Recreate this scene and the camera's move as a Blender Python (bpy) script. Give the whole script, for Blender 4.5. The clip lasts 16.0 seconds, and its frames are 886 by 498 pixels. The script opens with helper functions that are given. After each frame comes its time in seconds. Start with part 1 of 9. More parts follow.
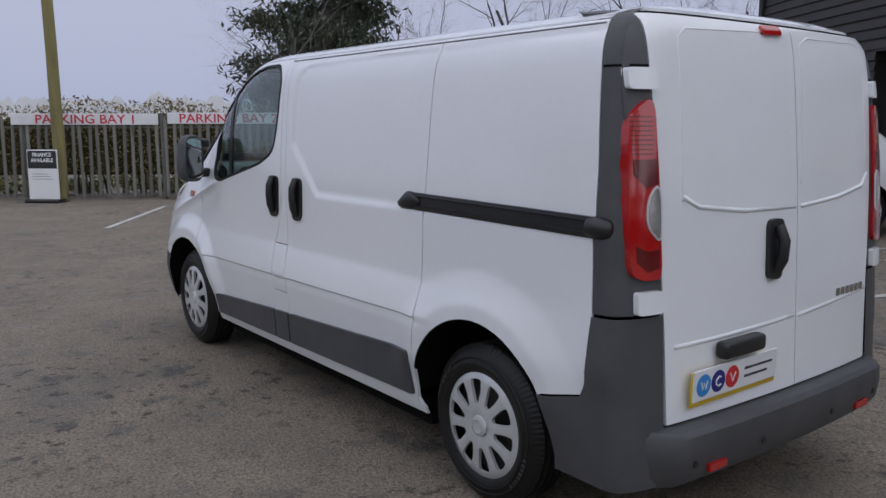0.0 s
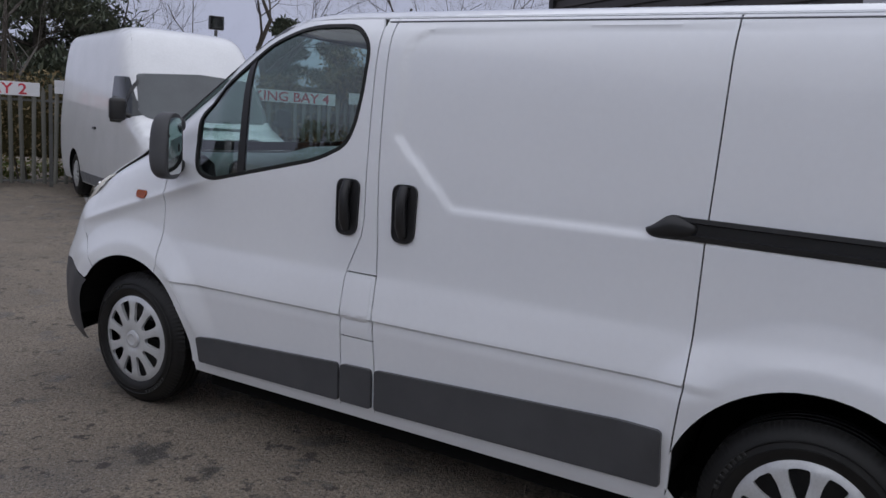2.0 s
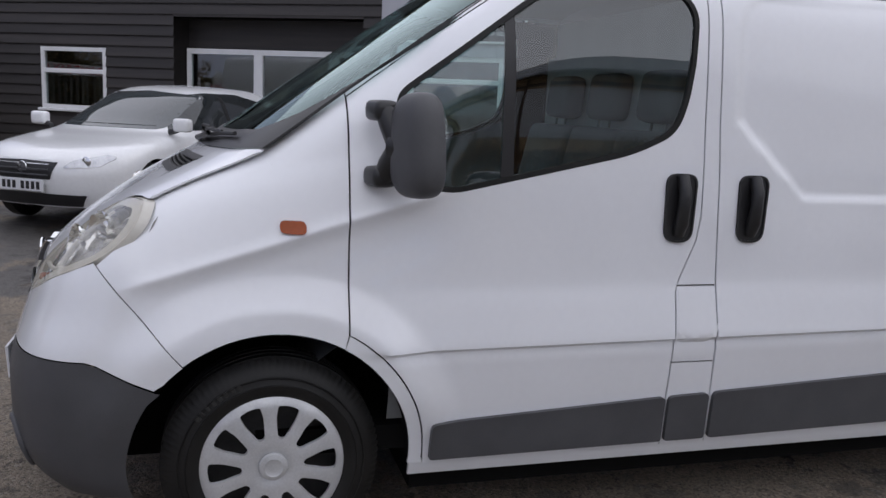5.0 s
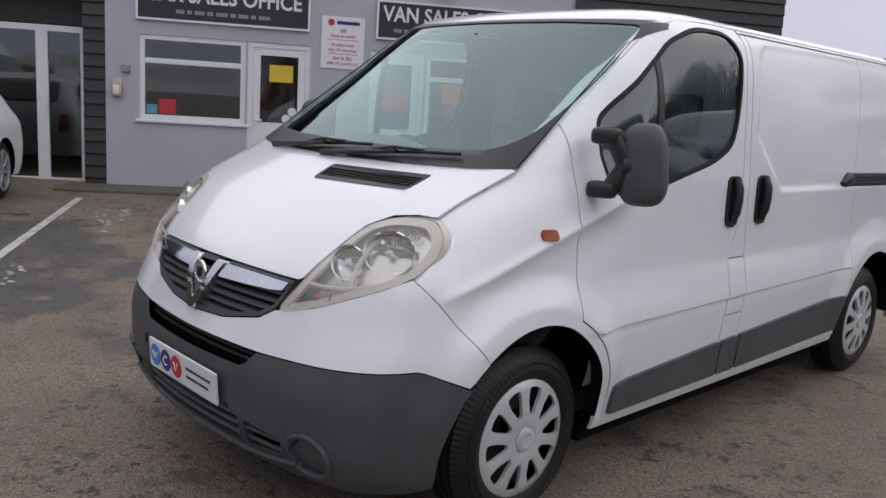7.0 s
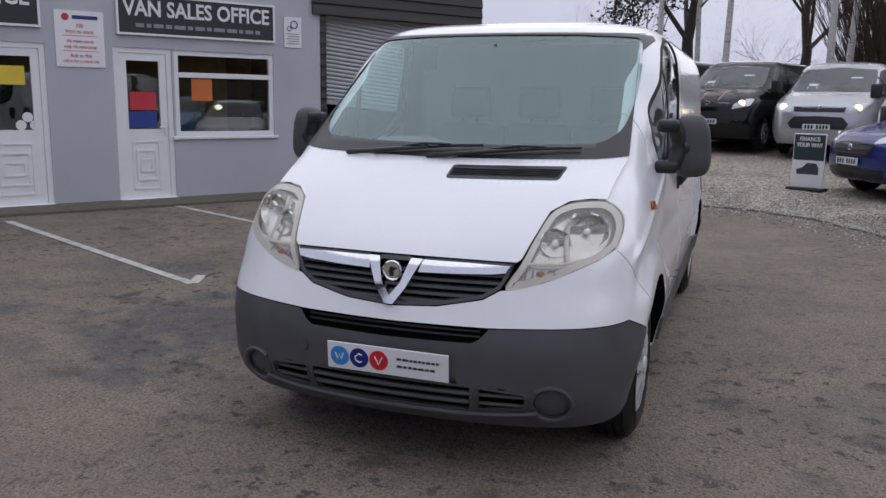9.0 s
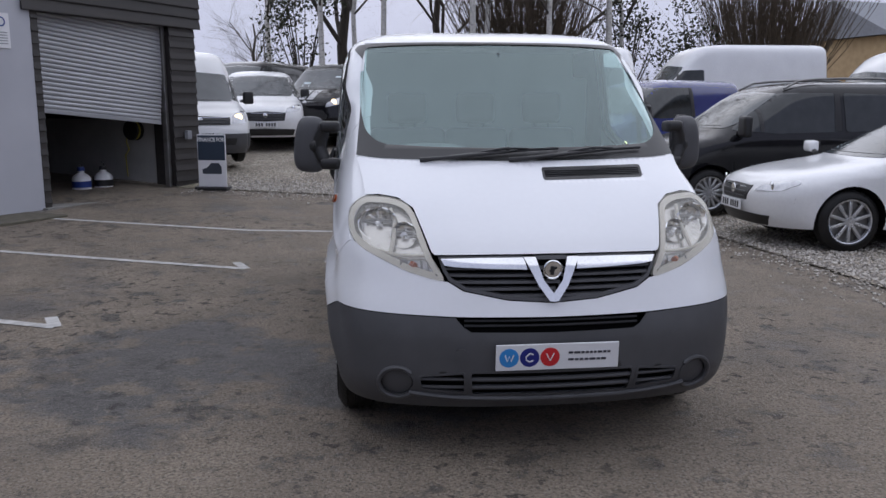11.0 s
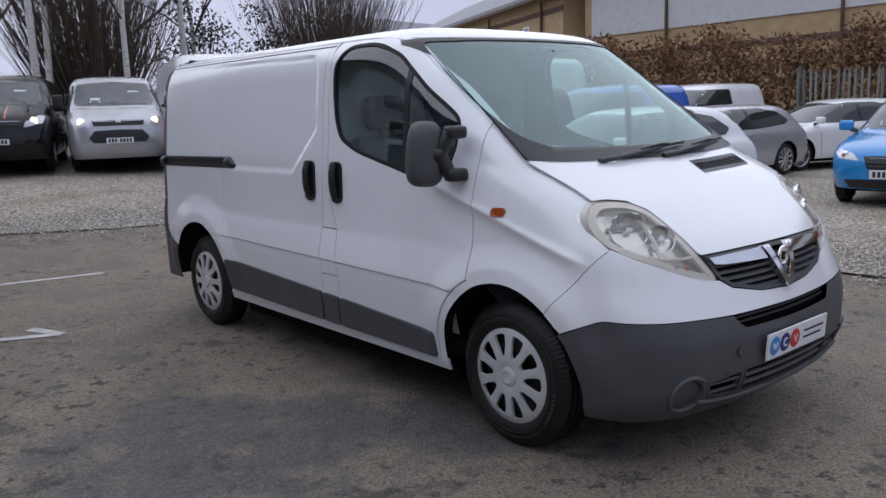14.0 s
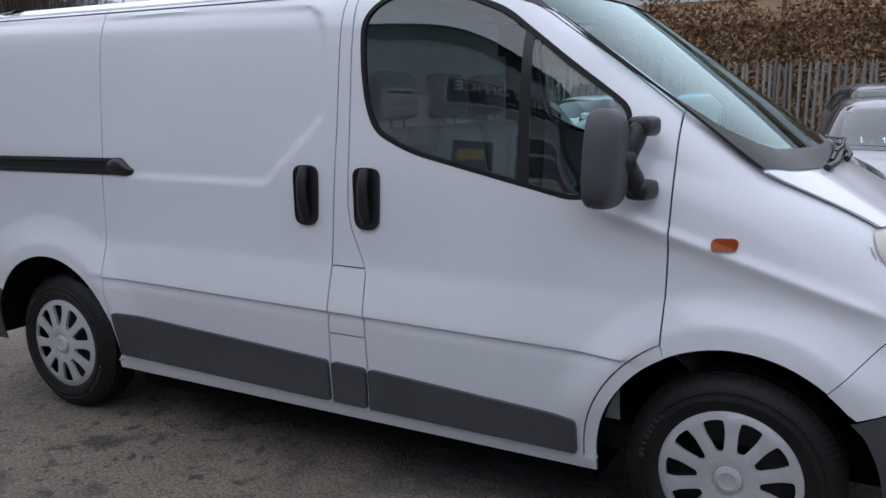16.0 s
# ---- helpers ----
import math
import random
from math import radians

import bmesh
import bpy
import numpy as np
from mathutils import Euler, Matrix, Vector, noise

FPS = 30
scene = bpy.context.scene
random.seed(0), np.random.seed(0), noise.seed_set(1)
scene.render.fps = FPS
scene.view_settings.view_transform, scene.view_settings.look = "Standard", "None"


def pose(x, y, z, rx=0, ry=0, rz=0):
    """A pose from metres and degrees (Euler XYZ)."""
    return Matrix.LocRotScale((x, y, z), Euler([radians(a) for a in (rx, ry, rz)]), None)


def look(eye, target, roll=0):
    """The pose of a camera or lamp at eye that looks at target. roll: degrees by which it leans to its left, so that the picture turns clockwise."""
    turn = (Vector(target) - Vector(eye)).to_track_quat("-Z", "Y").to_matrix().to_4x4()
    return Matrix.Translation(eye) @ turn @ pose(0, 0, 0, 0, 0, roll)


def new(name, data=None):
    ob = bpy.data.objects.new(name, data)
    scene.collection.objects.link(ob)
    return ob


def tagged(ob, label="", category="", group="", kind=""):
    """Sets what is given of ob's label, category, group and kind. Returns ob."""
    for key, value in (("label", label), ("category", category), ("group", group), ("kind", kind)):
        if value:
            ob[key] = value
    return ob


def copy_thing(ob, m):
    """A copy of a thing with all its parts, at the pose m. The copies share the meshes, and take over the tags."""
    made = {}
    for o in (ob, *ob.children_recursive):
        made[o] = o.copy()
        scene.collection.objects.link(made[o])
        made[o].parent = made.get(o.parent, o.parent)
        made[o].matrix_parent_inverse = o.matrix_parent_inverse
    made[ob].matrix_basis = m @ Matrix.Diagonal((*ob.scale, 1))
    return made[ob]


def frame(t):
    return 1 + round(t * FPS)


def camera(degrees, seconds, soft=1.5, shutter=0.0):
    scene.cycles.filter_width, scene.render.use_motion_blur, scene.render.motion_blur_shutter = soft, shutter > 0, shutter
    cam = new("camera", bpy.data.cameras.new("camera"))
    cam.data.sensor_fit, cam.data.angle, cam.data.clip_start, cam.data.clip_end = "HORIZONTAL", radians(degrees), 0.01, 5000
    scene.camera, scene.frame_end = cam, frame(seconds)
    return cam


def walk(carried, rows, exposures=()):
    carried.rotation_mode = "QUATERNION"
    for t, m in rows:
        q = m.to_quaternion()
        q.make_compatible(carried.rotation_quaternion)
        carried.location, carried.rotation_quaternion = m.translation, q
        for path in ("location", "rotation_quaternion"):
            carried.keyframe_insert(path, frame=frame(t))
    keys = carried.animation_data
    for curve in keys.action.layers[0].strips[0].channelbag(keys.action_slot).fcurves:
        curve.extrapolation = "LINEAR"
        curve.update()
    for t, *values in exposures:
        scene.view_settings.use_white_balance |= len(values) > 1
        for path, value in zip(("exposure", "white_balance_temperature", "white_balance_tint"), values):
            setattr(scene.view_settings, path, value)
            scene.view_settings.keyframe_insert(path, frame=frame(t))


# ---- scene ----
cam = camera(57.0, 16.0)
PATH = [
    (0, (-2.94, -3.948, 1.539), (-1.735, -2.382, 1.232), 0.0),
    (0.5, (-3.104, -3.404, 1.535), (-1.806, -1.914, 1.221), 1.3),
    (1, (-3.277, -2.86, 1.537), (-1.832, -1.509, 1.244), 2.2),
    (1.5, (-3.327, -2.322, 1.514), (-1.755, -1.119, 1.227), 2.9),
    (2, (-3.504, -1.772, 1.482), (-1.809, -0.754, 1.181), 3.7),
    (2.5, (-3.628, -1.231, 1.501), (-1.777, -0.537, 1.198), 2.0),
    (3, (-3.755, -0.677, 1.469), (-1.881, -0.039, 1.181), 1.6),
    (3.5, (-3.807, -0.082, 1.452), (-1.866, 0.25, 1.105), 2.0),
    (4, (-3.685, 0.533, 1.435), (-1.718, 0.597, 1.078), 3.1),
    (4.5, (-3.537, 1.15, 1.415), (-1.57, 0.955, 1.114), 2.2),
    (4.7, (-3.424, 1.388, 1.416), (-1.479, 1.049, 1.1), 2.3),
    (6.8, (-2.723, 3.486, 1.465), (-1.254, 2.174, 1.118), 3.7),
    (7, (-2.657, 3.674, 1.486), (-1.232, 2.315, 1.133), 3.6),
    (7.5, (-2.4, 4.099, 1.494), (-1.081, 2.638, 1.142), 2.4),
    (8, (-2.117, 4.593, 1.473), (-0.986, 2.977, 1.141), 1.1),
    (8.2, (-1.993, 4.746, 1.497), (-0.942, 3.08, 1.156), 1.1),
    (10.3, (0.089, 5.66, 1.514), (0.122, 3.691, 1.167), 1.3),
    (10.5, (0.275, 5.682, 1.536), (0.224, 3.712, 1.19), 1.6),
    (11, (0.839, 5.583, 1.51), (0.611, 3.627, 1.166), -0.0),
    (11.5, (1.337, 5.511, 1.498), (0.905, 3.587, 1.161), -0.2),
    (12, (1.815, 5.342, 1.518), (1.187, 3.475, 1.171), -2.1),
    (12.5, (2.253, 5.083, 1.528), (1.454, 3.283, 1.176), -1.8),
    (13, (2.714, 4.811, 1.542), (1.702, 3.118, 1.213), -0.8),
    (13.5, (3.05, 4.439, 1.525), (1.923, 2.82, 1.193), -0.8),
    (14, (3.361, 4.026, 1.509), (2.087, 2.521, 1.171), -1.9),
    (14.5, (3.548, 3.535, 1.503), (2.192, 2.112, 1.133), -3.4),
    (15, (3.607, 2.995, 1.494), (2.144, 1.682, 1.123), -1.7),
    (15.5, (3.63, 2.409, 1.507), (1.979, 1.345, 1.13), -0.2),
    (16, (3.374, 1.898, 1.503), (1.647, 0.96, 1.131), -0.5),
]
walk(cam, [(t, look(eye, target, roll)) for t, eye, target, roll in PATH], [(0.0, 0.06, 6600, 10), (1.5, -0.11, 6650, 11), (3.0, -0.05, 6750, 11), (4.5, 0.18, 6800, 12), (7.2, 0.27, 7200, 13), (8.2, 0.22, 7000, 13), (11.0, 0.16, 6600, 12), (13.5, 0.22, 6550, 12), (14.5, 0.28, 6500, 11), (16.0, 0.38, 6450, 10)])

# ---- overcast daylight ----
world = bpy.data.worlds.new("overcast_sky")
scene.world = world
world.use_nodes = True
wn, wl = world.node_tree.nodes, world.node_tree.links
wn.clear()
sky = wn.new("ShaderNodeTexSky")
sky.sky_type, sky.sun_disc = "NISHITA", False
sky.sun_elevation, sky.sun_rotation = radians(38), radians(187)
sky.air_density, sky.dust_density = 1.0, 4.0
pale = wn.new("ShaderNodeHueSaturation")
pale.inputs["Saturation"].default_value = 0.10
cloud = wn.new("ShaderNodeMix")
cloud.data_type = "RGBA"
cloud.inputs[0].default_value = 0.84
cloud.inputs[7].default_value = (6.1, 6.75, 9.3, 1)
sky_out, sky_bg = wn.new("ShaderNodeOutputWorld"), wn.new("ShaderNodeBackground")
sky_bg.inputs["Strength"].default_value = 0.074
wl.new(sky.outputs[0], pale.inputs["Color"])
wl.new(pale.outputs[0], cloud.inputs[6])
wl.new(cloud.outputs[2], sky_bg.inputs[0])
wl.new(sky_bg.outputs[0], sky_out.inputs[0])
sun_data = bpy.data.lights.new("sun", "SUN")
sun_data.energy, sun_data.angle, sun_data.color = 1.75, radians(165), (0.94, 0.975, 1.0)
sun = new("sun", sun_data)
sun.matrix_world = look((0, 0, 30), (3, 22, 0))


# ---- materials ----
def mat(name, c1, c2=None, rough=0.5, metal=0.0, scale=6.0, fine=90.0, bump=0.0, bump_scale=None, rvar=0.08,
        coat=0.0, spec=0.5, stretch=(1, 1, 1), contrast=(0.35, 0.65), piece=0.0, emit=None, power=0.0):
    """Principled material, mottled at two scales; piece: tint that differs from piece to piece."""
    m = bpy.data.materials.new(name)
    m.use_nodes = True
    n, l = m.node_tree.nodes, m.node_tree.links
    b = n["Principled BSDF"]
    b.inputs["Metallic"].default_value = metal
    b.inputs["Coat Weight"].default_value = coat
    b.inputs["Coat Roughness"].default_value = 0.06
    b.inputs["Specular IOR Level"].default_value = spec
    c2 = c2 or tuple(v * 0.86 for v in c1)
    tc, mp = n.new("ShaderNodeTexCoord"), n.new("ShaderNodeMapping")
    mp.inputs["Scale"].default_value = stretch
    l.new(tc.outputs["Object"], mp.inputs[0])
    big, small = n.new("ShaderNodeTexNoise"), n.new("ShaderNodeTexNoise")
    big.inputs["Scale"].default_value, small.inputs["Scale"].default_value = scale, fine
    big.inputs["Detail"].default_value, small.inputs["Detail"].default_value = 5.0, 3.0
    for t in (big, small):
        l.new(mp.outputs[0], t.inputs["Vector"])
    mixf = n.new("ShaderNodeMath")
    mixf.operation = "MULTIPLY_ADD"
    mixf.inputs[1].default_value = 0.35
    l.new(small.outputs[0], mixf.inputs[0])
    sc = n.new("ShaderNodeMath")
    sc.operation = "MULTIPLY"
    sc.inputs[1].default_value = 0.65
    l.new(big.outputs[0], sc.inputs[0])
    l.new(sc.outputs[0], mixf.inputs[2])
    ramp = n.new("ShaderNodeMapRange")
    ramp.inputs[1].default_value, ramp.inputs[2].default_value = contrast
    l.new(mixf.outputs[0], ramp.inputs[0])
    cm = n.new("ShaderNodeMix")
    cm.data_type = "RGBA"
    cm.inputs[6].default_value, cm.inputs[7].default_value = (*c1, 1), (*c2, 1)
    l.new(ramp.outputs[0], cm.inputs[0])
    out = cm.outputs[2]
    if piece:
        oi, pm, hs = n.new("ShaderNodeObjectInfo"), n.new("ShaderNodeMapRange"), n.new("ShaderNodeHueSaturation")
        pm.inputs[3].default_value, pm.inputs[4].default_value = 1 - piece, 1 + piece
        l.new(oi.outputs["Random"], pm.inputs[0])
        l.new(pm.outputs[0], hs.inputs["Value"])
        l.new(out, hs.inputs["Color"])
        out = hs.outputs[0]
    l.new(out, b.inputs["Base Color"])
    rr = n.new("ShaderNodeMapRange")
    rr.inputs[3].default_value, rr.inputs[4].default_value = max(0.02, rough - rvar), min(1, rough + rvar)
    l.new(mixf.outputs[0], rr.inputs[0])
    l.new(rr.outputs[0], b.inputs["Roughness"])
    if bump:
        bt, bn = n.new("ShaderNodeTexNoise"), n.new("ShaderNodeBump")
        bt.inputs["Scale"].default_value, bt.inputs["Detail"].default_value = bump_scale or fine, 6.0
        bn.inputs["Strength"].default_value, bn.inputs["Distance"].default_value = 0.6, bump
        l.new(mp.outputs[0], bt.inputs["Vector"])
        l.new(bt.outputs[0], bn.inputs["Height"])
        l.new(bn.outputs[0], b.inputs["Normal"])
    if emit:
        b.inputs["Emission Color"].default_value = (*emit, 1)
        b.inputs["Emission Strength"].default_value = power
    return m


def glass_mat(name, tint, rough=0.0, clear=0.8, ior=1.75, shine=(0.95, 0.97, 0.97), haze=0.0):
    """A thin pane: tinted see-through with mirror gloss that grows towards grazing; haze: clouded plastic."""
    m = bpy.data.materials.new(name)
    m.use_nodes = True
    n, l = m.node_tree.nodes, m.node_tree.links
    n.clear()
    o, mx = n.new("ShaderNodeOutputMaterial"), n.new("ShaderNodeMixShader")
    tr, gl, lw = n.new("ShaderNodeBsdfTransparent"), n.new("ShaderNodeBsdfGlossy"), n.new("ShaderNodeLayerWeight")
    tr.inputs[0].default_value = (*(v * clear for v in tint), 1)
    gl.inputs["Color"].default_value = (*shine, 1)
    gl.inputs["Roughness"].default_value = rough
    lw.inputs["Blend"].default_value = 0.5
    f0 = ((ior - 1) / (ior + 1)) ** 2
    pw, fr = n.new("ShaderNodeMath"), n.new("ShaderNodeMath")
    pw.operation, fr.operation = "POWER", "MULTIPLY_ADD"
    pw.inputs[1].default_value = 5.0
    fr.inputs[1].default_value, fr.inputs[2].default_value = 1 - f0, f0
    l.new(lw.outputs["Facing"], pw.inputs[0])
    l.new(pw.outputs[0], fr.inputs[0])
    l.new(fr.outputs[0], mx.inputs[0])
    l.new(tr.outputs[0], mx.inputs[1])
    l.new(gl.outputs[0], mx.inputs[2])
    if haze:
        df, hz = n.new("ShaderNodeBsdfDiffuse"), n.new("ShaderNodeMixShader")
        df.inputs[0].default_value = (0.74, 0.72, 0.66, 1)
        hz.inputs[0].default_value = haze
        l.new(mx.outputs[0], hz.inputs[1])
        l.new(df.outputs[0], hz.inputs[2])
        mx = hz
    l.new(mx.outputs[0], o.inputs[0])
    return m


WHITE = mat("white_van_paint", (0.80, 0.815, 0.84), (0.775, 0.79, 0.815), rough=0.22, scale=2.5, fine=40, coat=0.7, rvar=0.05)
GREY_PLASTIC = mat("grained_grey_plastic", (0.080, 0.081, 0.087), (0.062, 0.063, 0.068), rough=0.5, fine=320, bump=0.0006, bump_scale=600, spec=0.4)
BLACK = mat("satin_black_plastic", (0.012, 0.012, 0.013), (0.02, 0.02, 0.021), rough=0.38, fine=200)
# near black: painted shade for cavities and backings, also dark joint lines
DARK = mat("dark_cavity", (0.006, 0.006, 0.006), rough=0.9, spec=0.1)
RUBBER = mat("black_rubber", (0.010, 0.010, 0.010), (0.017, 0.017, 0.016), rough=0.7, scale=30, fine=200, bump=0.0005, spec=0.3)
TYRE = mat("tyre_rubber", (0.007, 0.007, 0.007), (0.013, 0.0125, 0.012), rough=0.5, scale=12, fine=160, bump=0.001, spec=0.35)
SILVER = mat("silver_painted_plastic", (0.66, 0.67, 0.68), (0.52, 0.53, 0.54), rough=0.30, metal=0.35, fine=150)
CHROME = mat("chrome", (0.86, 0.87, 0.88), rough=0.08, metal=1.0, rvar=0.03)
STEEL = mat("dull_steel", (0.30, 0.30, 0.30), (0.2, 0.19, 0.18), rough=0.5, metal=0.8, fine=120)
GLASS = glass_mat("side_window_glass", (0.76, 0.93, 0.90), clear=0.92, ior=2.0)
SCREEN = glass_mat("windscreen_glass", (0.78, 0.95, 0.93), clear=0.78, ior=2.4, shine=(0.76, 0.93, 0.92))
DARK_GLASS = glass_mat("dark_window_glass", (0.35, 0.4, 0.42), clear=0.5)


# ---- mesh helpers ----
from mathutils.geometry import delaunay_2d_cdt


def bm_from(verts, faces):
    bm = bmesh.new()
    vs = [bm.verts.new(v) for v in verts]
    for f in faces:
        try:
            bm.faces.new([vs[i] for i in f])
        except ValueError:
            pass
    return bm


def part(name, bm, material, parent=None, label="", smooth=False, recalc=True, out=None):
    """Links a bmesh as one mesh object under its thing."""
    if recalc:
        bmesh.ops.recalc_face_normals(bm, faces=bm.faces)
    if out is not None:
        bm.normal_update()
        if sum(f.normal.dot(Vector(out)) * f.calc_area() for f in bm.faces) < 0:
            bmesh.ops.reverse_faces(bm, faces=bm.faces[:])
    me = bpy.data.meshes.new(name)
    bm.to_mesh(me)
    bm.free()
    me.materials.append(material)
    if smooth:
        me.polygons.foreach_set("use_smooth", [True] * len(me.polygons))
        if smooth is not True:
            me.set_sharp_from_angle(angle=radians(smooth))
    ob = new(name, me)
    if parent:
        ob.parent = parent
    if label:
        ob["label"] = label
    return ob


def empty(name, label, category, group="", m=None, kind=""):
    ob = new(name)
    ob.empty_display_size = 0.3
    if m is not None:
        ob.matrix_world = m
    return tagged(ob, label, category, group, kind)


def add(bm, other):
    """Adds the geometry of another bmesh and frees it."""
    me = bpy.data.meshes.new("tmp")
    other.to_mesh(me)
    other.free()
    bm.from_mesh(me)
    bpy.data.meshes.remove(me)
    return bm


def box(x0, y0, z0, x1, y1, z1, bevel=0.0, seg=2, m=None):
    bm = bmesh.new()
    bmesh.ops.create_cube(bm, size=1)
    for v in bm.verts:
        v.co = Vector(((x0 + x1) / 2 + v.co.x * (x1 - x0), (y0 + y1) / 2 + v.co.y * (y1 - y0), (z0 + z1) / 2 + v.co.z * (z1 - z0)))
    if bevel:
        bmesh.ops.bevel(bm, geom=bm.edges[:], offset=bevel, segments=seg, profile=0.6, affect="EDGES", clamp_overlap=True)
    if m is not None:
        bm.transform(m)
    return bm


def tube(points, radius, sides=8, caps=True):
    """A swept round bar; radius may be a list."""
    pts = [Vector(p) for p in points]
    rad = radius if isinstance(radius, (list, tuple)) else [radius] * len(pts)
    verts, faces = [], []
    ref = None
    for i, p in enumerate(pts):
        d = (pts[min(i + 1, len(pts) - 1)] - pts[max(i - 1, 0)]).normalized()
        if ref is None:
            ref = d.orthogonal().normalized()
        ref = (ref - d * ref.dot(d)).normalized()
        q = d.cross(ref)
        for k in range(sides):
            a = 2 * math.pi * k / sides
            verts.append(p + (ref * math.cos(a) + q * math.sin(a)) * rad[i])
    for i in range(len(pts) - 1):
        for k in range(sides):
            a, b = i * sides + k, i * sides + (k + 1) % sides
            faces.append((a, b, b + sides, a + sides))
    if caps:
        faces.append(tuple(range(sides))[::-1])
        faces.append(tuple((len(pts) - 1) * sides + k for k in range(sides)))
    return bm_from(verts, faces)


def lathe(profile, sides=40, axis="x", closed=False):
    """Turns (along, radius) pairs about an axis."""
    verts, faces = [], []
    for u, r in profile:
        for k in range(sides):
            a = 2 * math.pi * k / sides
            c, s = r * math.cos(a), r * math.sin(a)
            verts.append({"x": (u, c, s), "y": (c, u, s), "z": (c, s, u)}[axis])
    m = len(profile)
    for i in range(m if closed else m - 1):
        j = (i + 1) % m
        for k in range(sides):
            k2 = (k + 1) % sides
            faces.append((i * sides + k, i * sides + k2, j * sides + k2, j * sides + k))
    return bm_from(verts, faces)


def pchip(points):
    """A smooth monotone curve through (u, value) pairs, as a function of arrays."""
    p = np.array(sorted(points), float)
    x, y = p[:, 0], p[:, 1]
    h, d = np.diff(x), np.diff(p[:, 1]) / np.diff(x)
    m = np.zeros(len(x))
    m[0], m[-1] = d[0], d[-1]
    for i in range(1, len(x) - 1):
        if d[i - 1] * d[i] > 0:
            w1, w2 = 2 * h[i] + h[i - 1], h[i] + 2 * h[i - 1]
            m[i] = (w1 + w2) / (w1 / d[i - 1] + w2 / d[i])
    xs = np.linspace(x[0], x[-1], 1500)
    k = np.clip(np.searchsorted(x, xs, "right") - 1, 0, len(x) - 2)
    t = (xs - x[k]) / h[k]
    ys = (y[k] * (1 + 2 * t) * (1 - t) ** 2 + h[k] * m[k] * t * (1 - t) ** 2
          + y[k + 1] * t * t * (3 - 2 * t) + h[k] * m[k + 1] * t * t * (t - 1))
    return lambda u: np.interp(u, xs, ys)


def sstep(u, lo, hi):
    t = np.clip((np.asarray(u, float) - lo) / (hi - lo), 0, 1)
    return t * t * (3 - 2 * t)


def rounded(poly, default=0.0, seg=5):
    """A closed outline with its corners rounded: points (u, v) or (u, v, radius)."""
    out, n = [], len(poly)
    for i, p in enumerate(poly):
        r = p[2] if len(p) > 2 else default
        b = np.array(p[:2], float)
        a, c = np.array(poly[i - 1][:2], float), np.array(poly[(i + 1) % n][:2], float)
        if r <= 0:
            out.append(tuple(b))
            continue
        la, lc = np.linalg.norm(a - b), np.linalg.norm(c - b)
        cut = min(r, 0.48 * la, 0.48 * lc)
        p0, p1 = b + (a - b) / la * cut, b + (c - b) / lc * cut
        for k in range(seg + 1):
            t = k / seg
            q = (1 - t) ** 2 * p0 + 2 * t * (1 - t) * b + t * t * p1
            out.append(tuple(q))
    return out


def offset(poly, d):
    """Moves a closed outline inwards by d."""
    p = np.array([q[:2] for q in poly], float)
    area = np.sum(p[:, 0] * np.roll(p[:, 1], -1) - np.roll(p[:, 0], -1) * p[:, 1])
    e = np.roll(p, -1, 0) - p
    e /= np.maximum(np.linalg.norm(e, axis=1, keepdims=True), 1e-9)
    nrm = np.stack([-e[:, 1], e[:, 0]], 1) * (1 if area > 0 else -1)
    b = nrm + np.roll(nrm, 1, 0)
    b /= np.maximum(np.sum(b * nrm, 1, keepdims=True), 0.4)
    return [tuple(q) for q in p + b * d]


def resample(poly, step):
    out = []
    for i, p in enumerate(poly):
        a, b = np.array(p[:2], float), np.array(poly[(i + 1) % len(poly)][:2], float)
        n = max(1, int(math.ceil(np.linalg.norm(b - a) / step)))
        out += [tuple(a + (b - a) * k / n) for k in range(n)]
    return out


def inside(pts, poly):
    pts, q = np.asarray(pts, float), np.asarray(poly, float)
    res = np.zeros(len(pts), bool)
    for (x0, y0), (x1, y1) in zip(q, np.roll(q, -1, 0)):
        hit = ((y0 > pts[:, 1]) != (y1 > pts[:, 1]))
        if y1 != y0:
            res ^= hit & (pts[:, 0] < (x1 - x0) * (pts[:, 1] - y0) / (y1 - y0) + x0)
    return res


